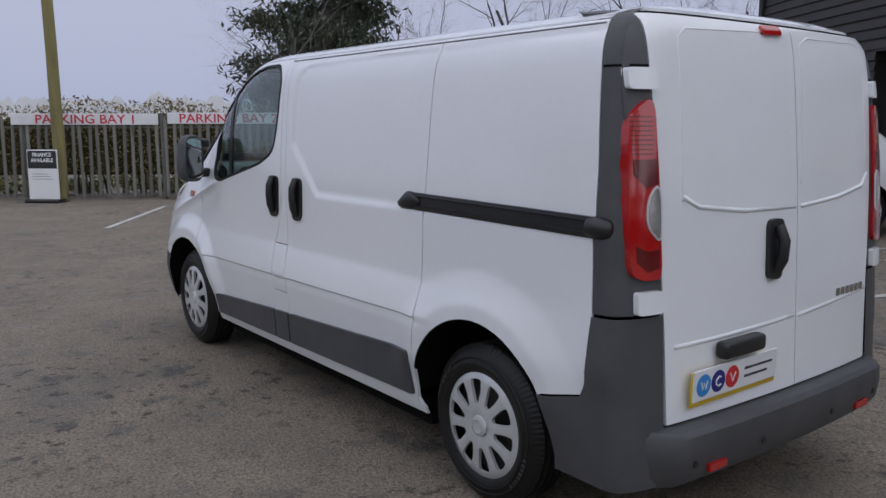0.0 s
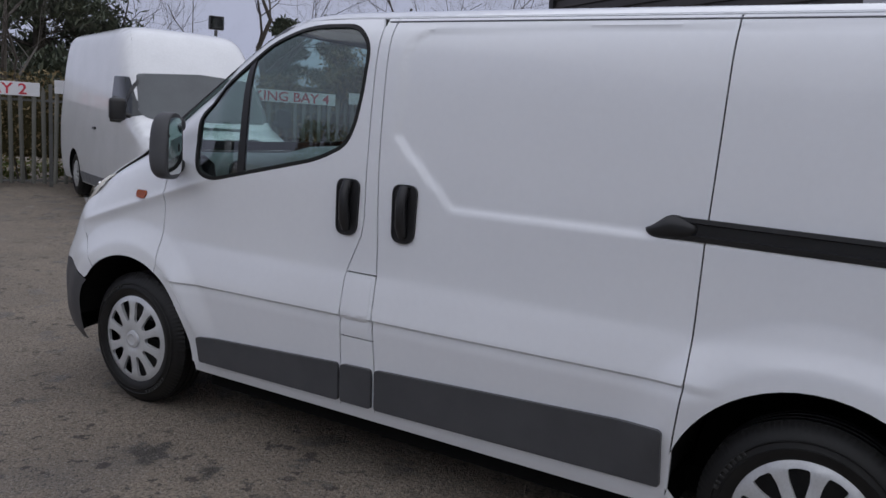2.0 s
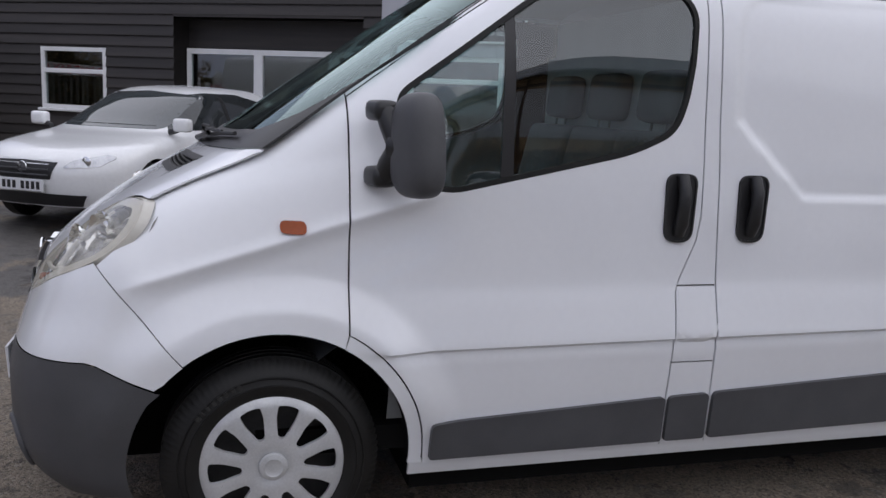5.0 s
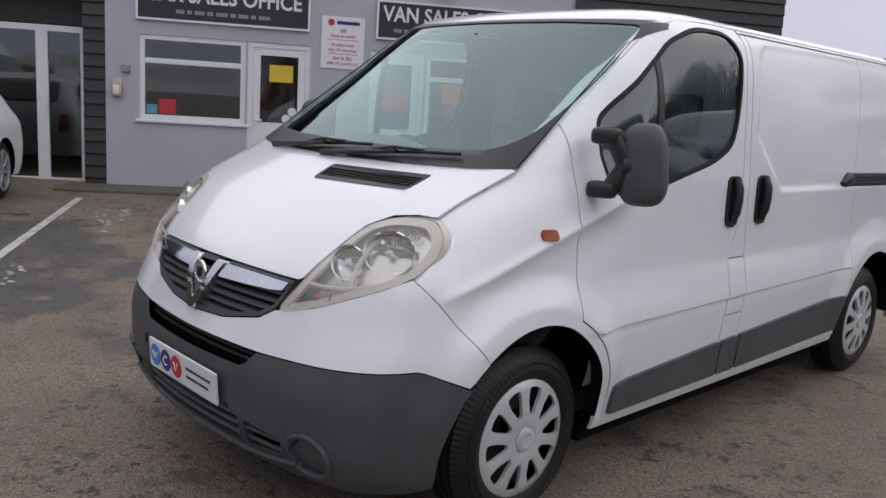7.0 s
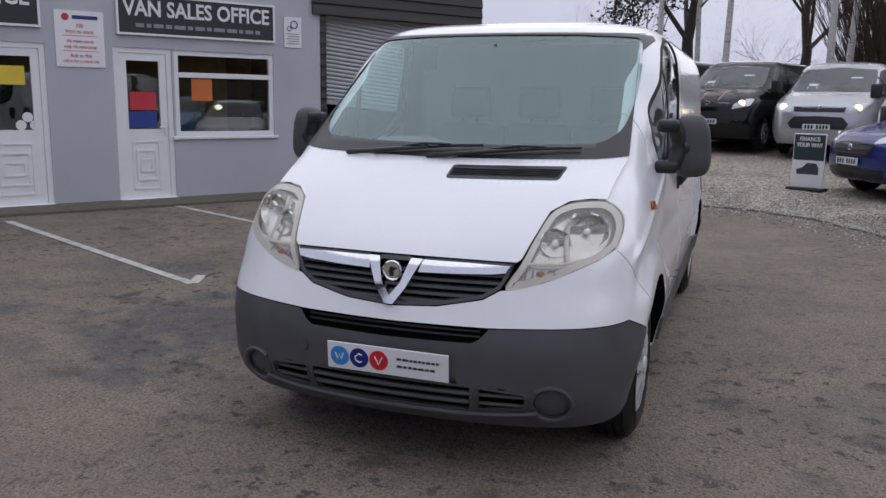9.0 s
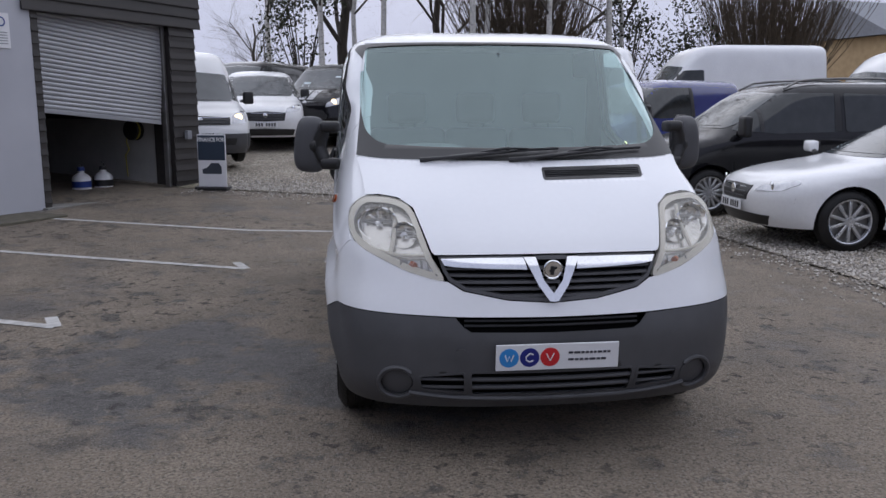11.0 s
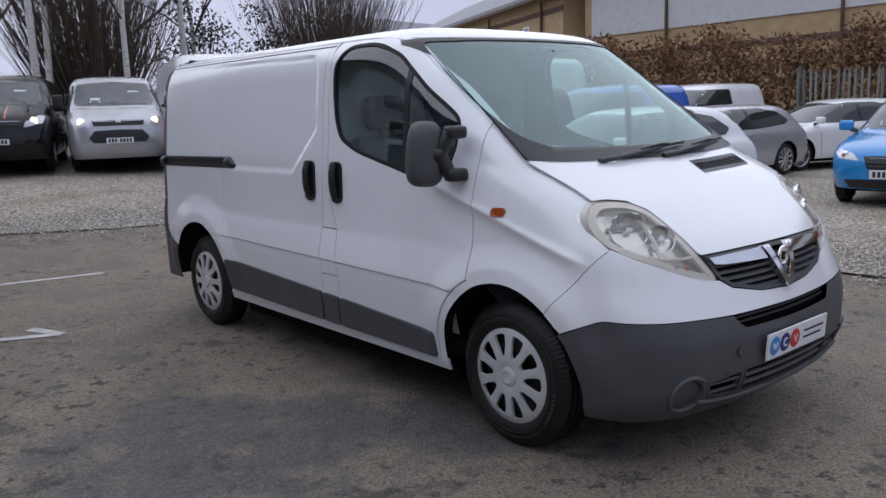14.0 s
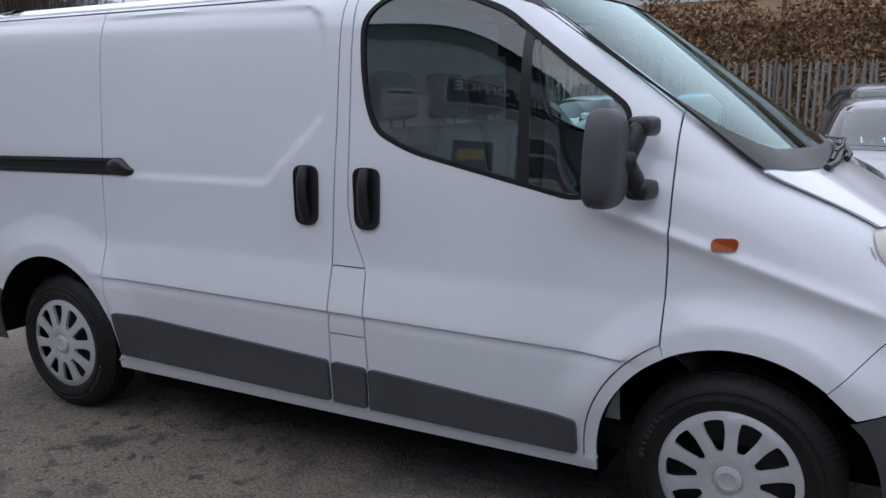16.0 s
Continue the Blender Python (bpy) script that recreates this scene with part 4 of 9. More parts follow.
def palisade(name, label, start, count, spacing, height, frame_at, post_every, group=""):
    """Upright pales on two rails; frame_at(s) gives the foot at s metres along."""
    f = empty(name, label, "fence")
    pale = part("pale", bm_from([(-0.034, 0, 0), (-0.012, -0.014, 0), (0.012, -0.014, 0), (0.034, 0, 0), (-0.034, 0, 1 - 0.06), (-0.012, -0.014, 1 - 0.04), (0.012, -0.014, 1 - 0.04), (0.034, 0, 1 - 0.06), (0, -0.006, 1)],
                                [(0, 1, 5, 4), (1, 2, 6, 5), (2, 3, 7, 6), (4, 5, 8), (5, 6, 8), (6, 7, 8), (3, 0, 4, 8, 7)]), PALE, f, recalc=False)
    first = True
    rnd = random.Random(5)
    for i in range(count):
        m = frame_at(start + i * spacing)
        o = pale if first else new("pale", pale.data)
        first = False
        o.parent = f
        o.matrix_local = m @ pose(0, -0.03, 0.06, rnd.gauss(0, 0.4), rnd.gauss(0, 0.7), 0) @ Matrix.Diagonal((1, 1, height * rnd.uniform(0.985, 1.01), 1))
    end = start + count * spacing
    for hz in (0.10, height - 0.18):
        pts = [frame_at(s) @ Vector((0, 0.02, hz)) for s in np.linspace(start, end, 12)]
        part("rail", tube(pts, 0.026, 4), RAIL, f)
    s = start
    while s < end:
        b = box(-0.03, 0.02, 0, 0.03, 0.09, height + 0.10, 0.004, 1)
        b.transform(frame_at(s))
        part("post", b, RAIL, f)
        s += post_every
    return f


def bay_frame(p):
    v = E1 * p + E2 * 12.0
    return pose(v.x, v.y, fence_z(p), 0, 0, YARD)


palisade("bay_fence", "weathered steel palisade fence with pointed pales", -15.2, 136, 0.165, 1.62, bay_frame, 2.66)
SIGN_WHITE = mat("white_sign_strip", (0.72, 0.73, 0.75), (0.62, 0.63, 0.65), rough=0.5, scale=4)
for k, (p0, p1, zt) in enumerate(((-7.42, -4.60, 1.71), (-4.42, -2.06, 1.73), (-1.84, 0.62, 1.80), (0.82, 3.05, 1.92), (3.32, 5.72, 1.97))):
    s = empty("bay_sign", "long white parking bay sign with red letters", "sign", "bay signs", m=in_yard(pose((p0 + p1) / 2, 11.93, zt - 0.11)))
    part("strip", box(-(p1 - p0) / 2, -0.006, -0.11, (p1 - p0) / 2, 0.006, 0.11, 0.003, 1), SIGN_WHITE, s)
    t = text_mesh("PARKING BAY %d" % (k + 1), 0.245, 0.002, 1.12, 0.003)
    t.transform(Matrix.Translation((0.02, -0.009, -0.01)) @ Matrix.Rotation(radians(90), 4, "X"))
    part("lettering", t, LETTER_RED, s)
    for px in (-0.9, 0.9):
        part("sign_bracket", box(px - 0.02, 0.006, -0.35, px + 0.02, 0.05, 0.08), RAIL, s)

# telegraph pole and its board
WOOD = mat("mossy_pole_wood", (0.235, 0.205, 0.075), (0.15, 0.13, 0.06), rough=0.85, scale=3, fine=40, stretch=(4, 4, 0.4), bump=0.004)
pm = at(-6.42, 11.62)
pole = part("telegraph_pole", tube([(0, 0, -0.1), (-0.02, 0, 3), (-0.10, 0, 7.5)], [0.115, 0.105, 0.09], 16), WOOD, smooth=40)
pole.matrix_world = pm
tagged(pole, "greenish weathered wooden telegraph pole beside the fence", "pole")


def a_board(m, dark_top, label, words, car=False):
    b = empty("pavement_board", label, "sign board", m=m)
    part("foot", box(-0.34, -0.16, 0.0, 0.34, 0.16, 0.07, 0.03, 2), BLACK, b)
    part("panel", box(-0.30, -0.03, 0.06, 0.30, 0.0, 1.02, 0.02, 2), POSTER_WHITE, b)
    part("top_print", box(-0.285, -0.034, 0.66 if not car else 0.55, 0.285, -0.0295, 1.0, 0.004, 1), dark_top, b)
    for k, w in enumerate(words):
        t = text_mesh(w, 0.10, 0.0015, 0.9, 0.003)
        t.transform(Matrix.Translation((0, -0.036, 0.92 - 0.105 * k)) @ Matrix.Rotation(radians(90), 4, "X"))
        part("lettering", t, LETTER_WHITE, b)
    if car:
        c = bm_from([(u, -0.033, v) for u, v in ((-0.20, 0.30), (-0.21, 0.38), (-0.10, 0.42), (-0.02, 0.50), (0.15, 0.50), (0.20, 0.42), (0.20, 0.30))], [tuple(range(7))])
        part("printed_car_shape", c, INK, b)
    else:
        for k in range(3):
            part("print_bar", box(-0.22, -0.033, 0.55 - 0.05 * k, 0.1 + 0.04 * k, -0.0295, 0.56 - 0.05 * k), LETTER_GREY, b)
    return b


INK = mat("board_dark_print", (0.05, 0.06, 0.08), rough=0.5)
BOARD_BLUE = mat("board_navy_print", (0.03, 0.05, 0.08), (0.025, 0.04, 0.065), rough=0.4)
BOARD_GREEN = mat("board_green_print", (0.02, 0.05, 0.05), (0.02, 0.04, 0.042), rough=0.4)
a_board(at(-6.68, 11.45, turn=-8), SIGN_BLACK, "black and white finance board on the ground", ("FINANCE", "AVAILABLE"))
a_board(pose(3.0, -7.95, float(gz(3.0, -7.95)), 0, 0, 165) @ Matrix.Diagonal((0.8, 0.8, 0.88, 1)), BOARD_BLUE, "finance board with a car print on gravel", ("FINANCE FOR",), True)
a_board(pose(-2.2, -9.1, float(gz(-2.2, -9.1)), 0, 0, 155) @ Matrix.Diagonal((0.85, 0.85, 0.9, 1)), BOARD_GREEN, "green finance board with a car print on gravel", ("FINANCE", "YOUR WAY"), True)


# flood lamp on a post behind the signs
fl = empty("flood_lamp", "dark square flood lamp on a thin post by the fence", "lamp", m=at(0.83, 12.25))
part("post", tube([(0, 0, 0), (0, 0, 2.85)], 0.03, 8), RAIL, fl, smooth=40)
part("lamp_body", box(-0.13, -0.09, 2.86, 0.13, 0.05, 3.10, 0.02, 2), BLACK, fl)
part("lamp_glass", box(-0.11, -0.096, 2.88, 0.11, -0.088, 3.08), DARK_GLASS, fl)


# ---- hedges, trees ----
def leaf_mass(name, boxes, count, size, material, label, seed, category="hedge", rough_top=0.25):
    """A hedge as one mass of small leaves and twigs. boxes: (centre line a, b, half depth, z0, z1)."""
    rng = np.random.default_rng(seed)
    vs, fs = [], []
    lens = np.array([np.hypot(b[0] - a[0], b[1] - a[1]) * (z1 - z0) for a, b, hd, z0, z1 in boxes])
    which = rng.choice(len(boxes), count, p=lens / lens.sum())
    for i, (a, b, hd, z0, z1) in enumerate(boxes):
        n = int((which == i).sum())
        a, b = np.array(a, float), np.array(b, float)
        d = (b - a) / np.linalg.norm(b - a)
        nrm = np.array([-d[1], d[0]])
        s = rng.random(n) * np.linalg.norm(b - a)
        bump = 0.5 + 0.5 * np.sin(s * 2.1 + i) * np.sin(s * 0.83 + 2)
        top = z1 - rough_top * (1 - bump) - rough_top * rng.random(n) ** 2
        v = rng.random(n) ** 0.8
        z = z0 + v * (top - z0)
        edge = np.sign(rng.random(n) - 0.5) * (1 - rng.random(n) ** 2.2 * 0.6)
        off = edge * hd * (0.85 + 0.3 * np.sin(s * 3.3 + z * 2.2))
        p = a[None] + d[None] * s[:, None] + nrm[None] * off[:, None]
        base = np.stack([p[:, 0], p[:, 1], z + gz(p[:, 0], p[:, 1])], 1)
        u = rng.normal(size=(n, 3))
        u /= np.linalg.norm(u, axis=1, keepdims=True)
        w = np.cross(u, rng.normal(size=(n, 3)))
        w /= np.linalg.norm(w, axis=1, keepdims=True)
        sz = size * (0.6 + 0.8 * rng.random((n, 1)))
        q = np.stack([base - u * sz, base + w * sz * 0.45, base + u * sz, base - w * sz * 0.45], 1).reshape(-1, 3)
        k = len(vs)
        vs += [tuple(t) for t in q]
        fs += [(k + 4 * j, k + 4 * j + 1, k + 4 * j + 2, k + 4 * j + 3) for j in range(n)]
    me = bpy.data.meshes.new(name)
    me.from_pydata(vs, [], fs)
    me.materials.append(material)
    o = new(name, me)
    return tagged(o, label, category, kind="stuff")


def leaf_mat(name, c1, c2, c3):
    m = bpy.data.materials.new(name)
    m.use_nodes = True
    n, l = m.node_tree.nodes, m.node_tree.links
    b = n["Principled BSDF"]
    g, r = n.new("ShaderNodeNewGeometry"), n.new("ShaderNodeValToRGB")
    r.color_ramp.elements[0].color, r.color_ramp.elements[1].color = (*c1, 1), (*c3, 1)
    e = r.color_ramp.elements.new(0.5)
    e.color = (*c2, 1)
    l.new(g.outputs["Random Per Island"], r.inputs[0])
    l.new(r.outputs[0], b.inputs["Base Color"])
    b.inputs["Roughness"].default_value = 0.7
    b.inputs["Specular IOR Level"].default_value = 0.25
    return m


HEDGE_LEAF = leaf_mat("mixed_hedge_leaves", (0.095, 0.082, 0.036), (0.18, 0.135, 0.065), (0.28, 0.205, 0.11))
BEECH_LEAF = leaf_mat("brown_beech_leaves", (0.10, 0.060, 0.036), (0.19, 0.105, 0.055), (0.29, 0.165, 0.09))
# pine tones lightened towards grey: distance haze is put into the colour
PINE_LEAF = leaf_mat("dark_pine_needles", (0.07, 0.085, 0.065), (0.11, 0.13, 0.095), (0.16, 0.18, 0.13))
GRASS_LEAF = leaf_mat("rough_grass", (0.06, 0.085, 0.02), (0.10, 0.12, 0.035), (0.16, 0.15, 0.06))


def yq(p, q):
    v = E1 * p + E2 * q
    return (v.x, v.y)


leaf_mass("mixed_hedge", [(yq(-22, 12.95), yq(-1, 12.95), 0.42, 0.15, 2.12), (yq(-1, 13.0), yq(4, 13.0), 0.5, 0.15, 2.45), (yq(3.2, 13.1), yq(12, 13.1), 0.7, 0.2, 2.95)], 52000, 0.040, HEDGE_LEAF, "clipped mixed hedge with brown and green leaves", 3)
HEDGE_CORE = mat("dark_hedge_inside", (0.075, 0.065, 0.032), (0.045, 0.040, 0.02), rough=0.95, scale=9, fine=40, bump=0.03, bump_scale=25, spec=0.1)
hc = empty("hedge_stems", "dark bare stems inside the mixed hedge", "hedge", kind="stuff")
rng = random.Random(9)
st = bmesh.new()
for i in range(150):
    p0 = rng.uniform(-20, 9)
    x, y = yq(p0, 12.95 + rng.uniform(-0.15, 0.15))
    z = float(gz(x, y))
    add(st, tube([(x, y, z), (x + rng.gauss(0, 0.06), y + rng.gauss(0, 0.06), z + 0.8), (x + rng.gauss(0, 0.2), y + rng.gauss(0, 0.2), z + 1.8)], [0.022, 0.016, 0.008], 5, False))
BARK = mat("dark_bark", (0.075, 0.062, 0.05), (0.04, 0.034, 0.028), rough=0.9, scale=6, fine=40, stretch=(3, 3, 0.5))
part("stems", st, BARK, hc)
# core blocks added to stop see-through, inner shade in their dark colour
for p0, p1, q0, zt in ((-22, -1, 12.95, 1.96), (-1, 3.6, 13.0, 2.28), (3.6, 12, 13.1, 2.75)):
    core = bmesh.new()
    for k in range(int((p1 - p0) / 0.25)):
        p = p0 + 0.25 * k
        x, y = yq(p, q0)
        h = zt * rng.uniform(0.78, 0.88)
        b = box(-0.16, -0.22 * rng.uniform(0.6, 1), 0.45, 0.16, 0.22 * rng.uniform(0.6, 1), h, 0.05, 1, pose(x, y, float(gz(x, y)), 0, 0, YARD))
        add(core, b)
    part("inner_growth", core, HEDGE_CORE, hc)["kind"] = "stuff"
leaf_mass("rough_grass", [(yq(-22, 14.5), yq(12, 14.5), 1.4, 0.02, 0.30)], 9000, 0.07, GRASS_LEAF, "rough green grass behind the fence", 4, "grass", 0.1)
BEECH = [((-18.4, -16.0), (-18.4, -4.0), 0.8, 0.3, 3.6), ((-18.8, -4.0), (-18.8, 16.0), 0.9, 0.4, 4.2)]
leaf_mass("beech_hedge", BEECH, 60000, 0.080, BEECH_LEAF, "tall thin hedge with brown winter leaves", 5, rough_top=0.7)


def grow(rng, start, direction, length, radius, depth, out, spread=0.55, kids=3, up=0.12, droop=0.0):
    """Limbs, from thick to thin, as swept bars."""
    pts, d = [Vector(start)], Vector(direction).normalized()
    seg = 4 if depth > 1 else 3
    for i in range(seg):
        d = (d + Vector((rng.gauss(0, 0.13), rng.gauss(0, 0.13), rng.gauss(0, 0.08) + up * 0.5 - droop * (i / seg)))).normalized()
        pts.append(pts[-1] + d * length / seg)
    tip = radius * (0.55 if depth > 0 else 0.3)
    rad = [radius + (tip - radius) * i / seg for i in range(seg + 1)]
    out.append((pts, rad, depth))
    if depth == 0:
        return
    n = kids + (rng.random() < 0.5)
    for k in range(n):
        f = 0.35 + 0.65 * (k + rng.random() * 0.8) / n
        i = min(seg, max(1, int(round(f * seg))))
        base = pts[i]
        ax = (pts[i] - pts[i - 1]).normalized()
        side = ax.orthogonal().normalized()
        side.rotate(Matrix.Rotation(rng.random() * 2 * math.pi, 3, ax))
        nd = ax * (1 - spread * 0.6) + side * spread * rng.uniform(0.7, 1.3) + Vector((0, 0, up))
        grow(rng, base, nd, length * rng.uniform(0.58, 0.82), rad[i] * rng.uniform(0.36, 0.52), depth - 1, out, spread, kids, up, droop)


BIRCH = mat("white_birch_bark", (0.60, 0.585, 0.55), (0.10, 0.09, 0.085), rough=0.8, scale=4, fine=18, stretch=(2, 2, 5), contrast=(0.52, 0.7))
TWIG = mat("grey_brown_twigs", (0.10, 0.088, 0.078), (0.06, 0.052, 0.046), rough=0.9)


def bare_tree(name, label, seed, height, radius, depth, bark, spread=0.55, kids=3, trunk=0.42, up=0.12, forks=4, droop=0.0, twig=None):
    rng = random.Random(seed)
    t = empty(name, label, "tree")
    out = []
    trunk_pts = [Vector((0, 0, -0.2))]
    for i in range(6):
        trunk_pts.append(Vector((rng.gauss(0, 0.05) * i, rng.gauss(0, 0.05) * i, height * (i + 1) / 6 * (0.85 if trunk > 0.5 else trunk + 0.25))))
    rad = [radius * (1 - 0.72 * i / 6) for i in range(7)]
    part("trunk", tube(trunk_pts, rad, 10), bark, t, smooth=50)
    for k in range(forks):
        i = min(6, 2 + int(k * 4.6 / forks)) if trunk <= 0.5 else min(6, 2 + k % 5)
        a = rng.random() * 2 * math.pi
        d = Vector((math.cos(a) * spread * 1.3, math.sin(a) * spread * 1.3, 0.75 + up))
        grow(rng, trunk_pts[i], d, height * rng.uniform(0.26, 0.40), rad[i] * rng.uniform(0.38, 0.6), depth, out, spread, kids, up, droop)
    vs, fs = [], []
    for pts, rd, dep in out:
        n = 3 if dep < 2 else 5
        b = tube(pts, rd, n, False)
        k = len(vs)
        b.verts.index_update()
        vs += [tuple(v.co) for v in b.verts]
        fs += [tuple(k + v.index for v in f.verts) for f in b.faces]
        b.free()
    me = bpy.data.meshes.new("branching")
    me.from_pydata(vs, [], fs)
    me.materials.append(twig or bark)
    me.polygons.foreach_set("use_smooth", [True] * len(me.polygons))
    o = new("branching", me)
    o.parent = t
    o["kind"] = "stuff"
    return t


def stand(t, x, y, turn=0.0, scale=1.0):
    t.matrix_world = pose(x, y, float(gz(x, y)), 0, 0, turn) @ Matrix.Scale(scale, 4)
    return t


def again(t, x, y, turn, scale=1.0):
    c = copy_thing(t, pose(x, y, float(gz(x, y)), 0, 0, turn))
    c.scale = (scale, scale, scale)
    return c


oak = stand(bare_tree("bare_tree", "large leafless tree with spreading dark limbs", 11, 12.0, 0.24, 5, BARK, 0.70, 3, 0.40, 0.10, 7, twig=TWIG), 0.9, -24.5, 30)
again(oak, -9.0, -34.0, 140, 1.1)
again(oak, -3.0, -29.0, 200, 0.95)
again(oak, 6.5, -48.0, 250, 0.7)
birch = stand(bare_tree("birch_tree", "slender white-barked birch without leaves", 21, 14.0, 0.115, 4, BIRCH, 0.45, 3, 0.8, 0.10, 16, 0.25, TWIG), -0.4, -22.0)
for x, y, a, s in ((1.6, -22.0, 70, 0.95), (0.5, -23.0, 120, 0.9), (-3.3, -21.5, 200, 1.05), (-3.9, -22.4, 280, 1.0), (-5.7, -21.0, 20, 0.92), (-8.2, -22.5, 160, 1.08), (-8.9, -23.4, 310, 0.85), (3.6, -25.5, 80, 0.9)):
    again(birch, x, y, a, s)


def brush(name, label, seed, shoots, height, reach, material, base=0.7):
    """A many-stemmed leafless bush: hundreds of thin upright shoots that fork."""
    rng = random.Random(seed)
    t = empty(name, label, "tree")
    vs, fs = [], []

    def shoot(p, d, length, r, seg=4):
        a = d.orthogonal().normalized()
        b = d.cross(a)
        pts = []
        k = len(vs)
        for i in range(seg + 1):
            rr = r * (1 - 0.8 * i / seg)
            for j in range(3):
                c = p + a * rr * math.cos(2.1 * j) + b * rr * math.sin(2.1 * j)
                vs.append(tuple(c))
            pts.append(p.copy())
            d = (d + Vector((rng.gauss(0, 0.09), rng.gauss(0, 0.09), 0.10))).normalized()
            p = p + d * length / seg
        for i in range(seg):
            for j in range(3):
                fs.append((k + 3 * i + j, k + 3 * i + (j + 1) % 3, k + 3 * i + 3 + (j + 1) % 3, k + 3 * i + 3 + j))
        return pts, d
    for i in range(shoots):
        a, q = rng.random() * 2 * math.pi, rng.random() ** 0.6
        d = Vector((math.cos(a) * q * reach, math.sin(a) * q * reach, 1.0)).normalized()
        L = height * rng.uniform(0.6, 1.0) * (1.05 - 0.25 * q)
        pts, d2 = shoot(Vector((math.cos(a) * base * q, math.sin(a) * base * q, -0.1)), d, L, rng.uniform(0.012, 0.035))
        for _ in range(3):
            s0 = rng.choice(pts[1:])
            shoot(s0, (d2 + Vector((rng.gauss(0, 0.3), rng.gauss(0, 0.3), 0.15))).normalized(), L * rng.uniform(0.22, 0.42), 0.010, 3)
    me = bpy.data.meshes.new("branching")
    me.from_pydata(vs, [], fs)
    me.materials.append(material)
    o = new("branching", me)
    o.parent = t
    o["kind"] = "stuff"
    part("trunk", tube([(0, 0, -0.2), (0.03, 0, 0.6), (0.0, 0.05, 1.6)], [0.30, 0.24, 0.10], 9), BARK, t, smooth=50)
    return t


WILLOW_TWIG = mat("brown_willow_twigs", (0.115, 0.088, 0.062), (0.065, 0.05, 0.036), rough=0.9)
willow = stand(brush("willow_bush", "dense bushy leafless willow with fine upright twigs", 31, 560, 8.6, 0.58, WILLOW_TWIG), -5.6, -23.8)
again(willow, -14.8, -24.0, 100, 1.0)
shrub = stand(bare_tree("roadside_shrub", "low tangled leafless shrub beyond the parked vans", 41, 5.0, 0.08, 4, TWIG, 0.7, 4, 0.15, 0.10, 7), 4.2, -26.5)
for k in range(8):
    again(shrub, -17.5 + k * 2.5 + random.Random(k).uniform(-0.8, 0.8), -28.5 + random.Random(k + 50).uniform(-3, 3), k * 77, 0.55 + 0.35 * random.Random(k + 9).random())


def leafy_clump(name, label, seed, x, y, height, spread, count):
    rng = np.random.default_rng(seed)
    t = empty(name, label, "shrub")
    n_c = 16
    cen = rng.normal(size=(n_c, 3)) * (spread * 0.45, spread * 0.45, height * 0.16) + (0, 0, height * 0.72)
    p = cen[rng.integers(0, n_c, count)] + rng.normal(size=(count, 3)) * (0.34, 0.34, 0.26)
    u = rng.normal(size=(count, 3))
    u /= np.linalg.norm(u, axis=1, keepdims=True)
    w = np.cross(u, rng.normal(size=(count, 3)))
    w /= np.linalg.norm(w, axis=1, keepdims=True)
    q = np.stack([p - u * 0.075, p + w * 0.04, p + u * 0.075, p - w * 0.04], 1).reshape(-1, 3)
    me = bpy.data.meshes.new("foliage")
    me.from_pydata(q.tolist(), [], [(4 * j, 4 * j + 1, 4 * j + 2, 4 * j + 3) for j in range(count)])
    me.materials.append(IVY_LEAF)
    o = new("foliage", me)
    o.parent = t
    o["kind"] = "stuff"
    st = bmesh.new()
    for c in cen:
        add(st, tube([(0, 0, -0.1), tuple(c * (0.4, 0.4, 0.5)), tuple(c)], [0.06, 0.035, 0.012], 4, False))
    part("stem", st, BARK, t)
    return stand(t, x, y)


IVY_LEAF = leaf_mat("dark_evergreen_leaves", (0.018, 0.024, 0.014), (0.034, 0.040, 0.022), (0.07, 0.075, 0.045))
for k, (x, y, h, s) in enumerate(((2.3, -23.5, 4.6, 1.5), (-9.2, -23.6, 4.2, 1.5), (-10.8, -21.5, 3.4, 1.2))):
    leafy_clump("evergreen_shrub", "tall loose shrub with small dark leaves", 60 + k, x, y, h, s, 1300)
# beyond the bay fence
for p, q, a, s in ((-3, 24, 10, 0.7), (3.5, 20, 90, 0.75), (7.5, 19, 200, 0.7), (13, 24, 20, 0.8), (0.2, 30, 140, 0.8)):
    x, y = yq(p, q)
    again(oak, x, y, a, s * 0.8)
for p, q, a, s in ((6.5, 15.5, 0, 0.75), (8.5, 16.5, 90, 0.8), (4.2, 16.5, 180, 0.7), (10.5, 15.5, 270, 0.9), (1.5, 17.5, 40, 0.7)):
    x, y = yq(p, q)
    again(shrub, x, y, a, s)


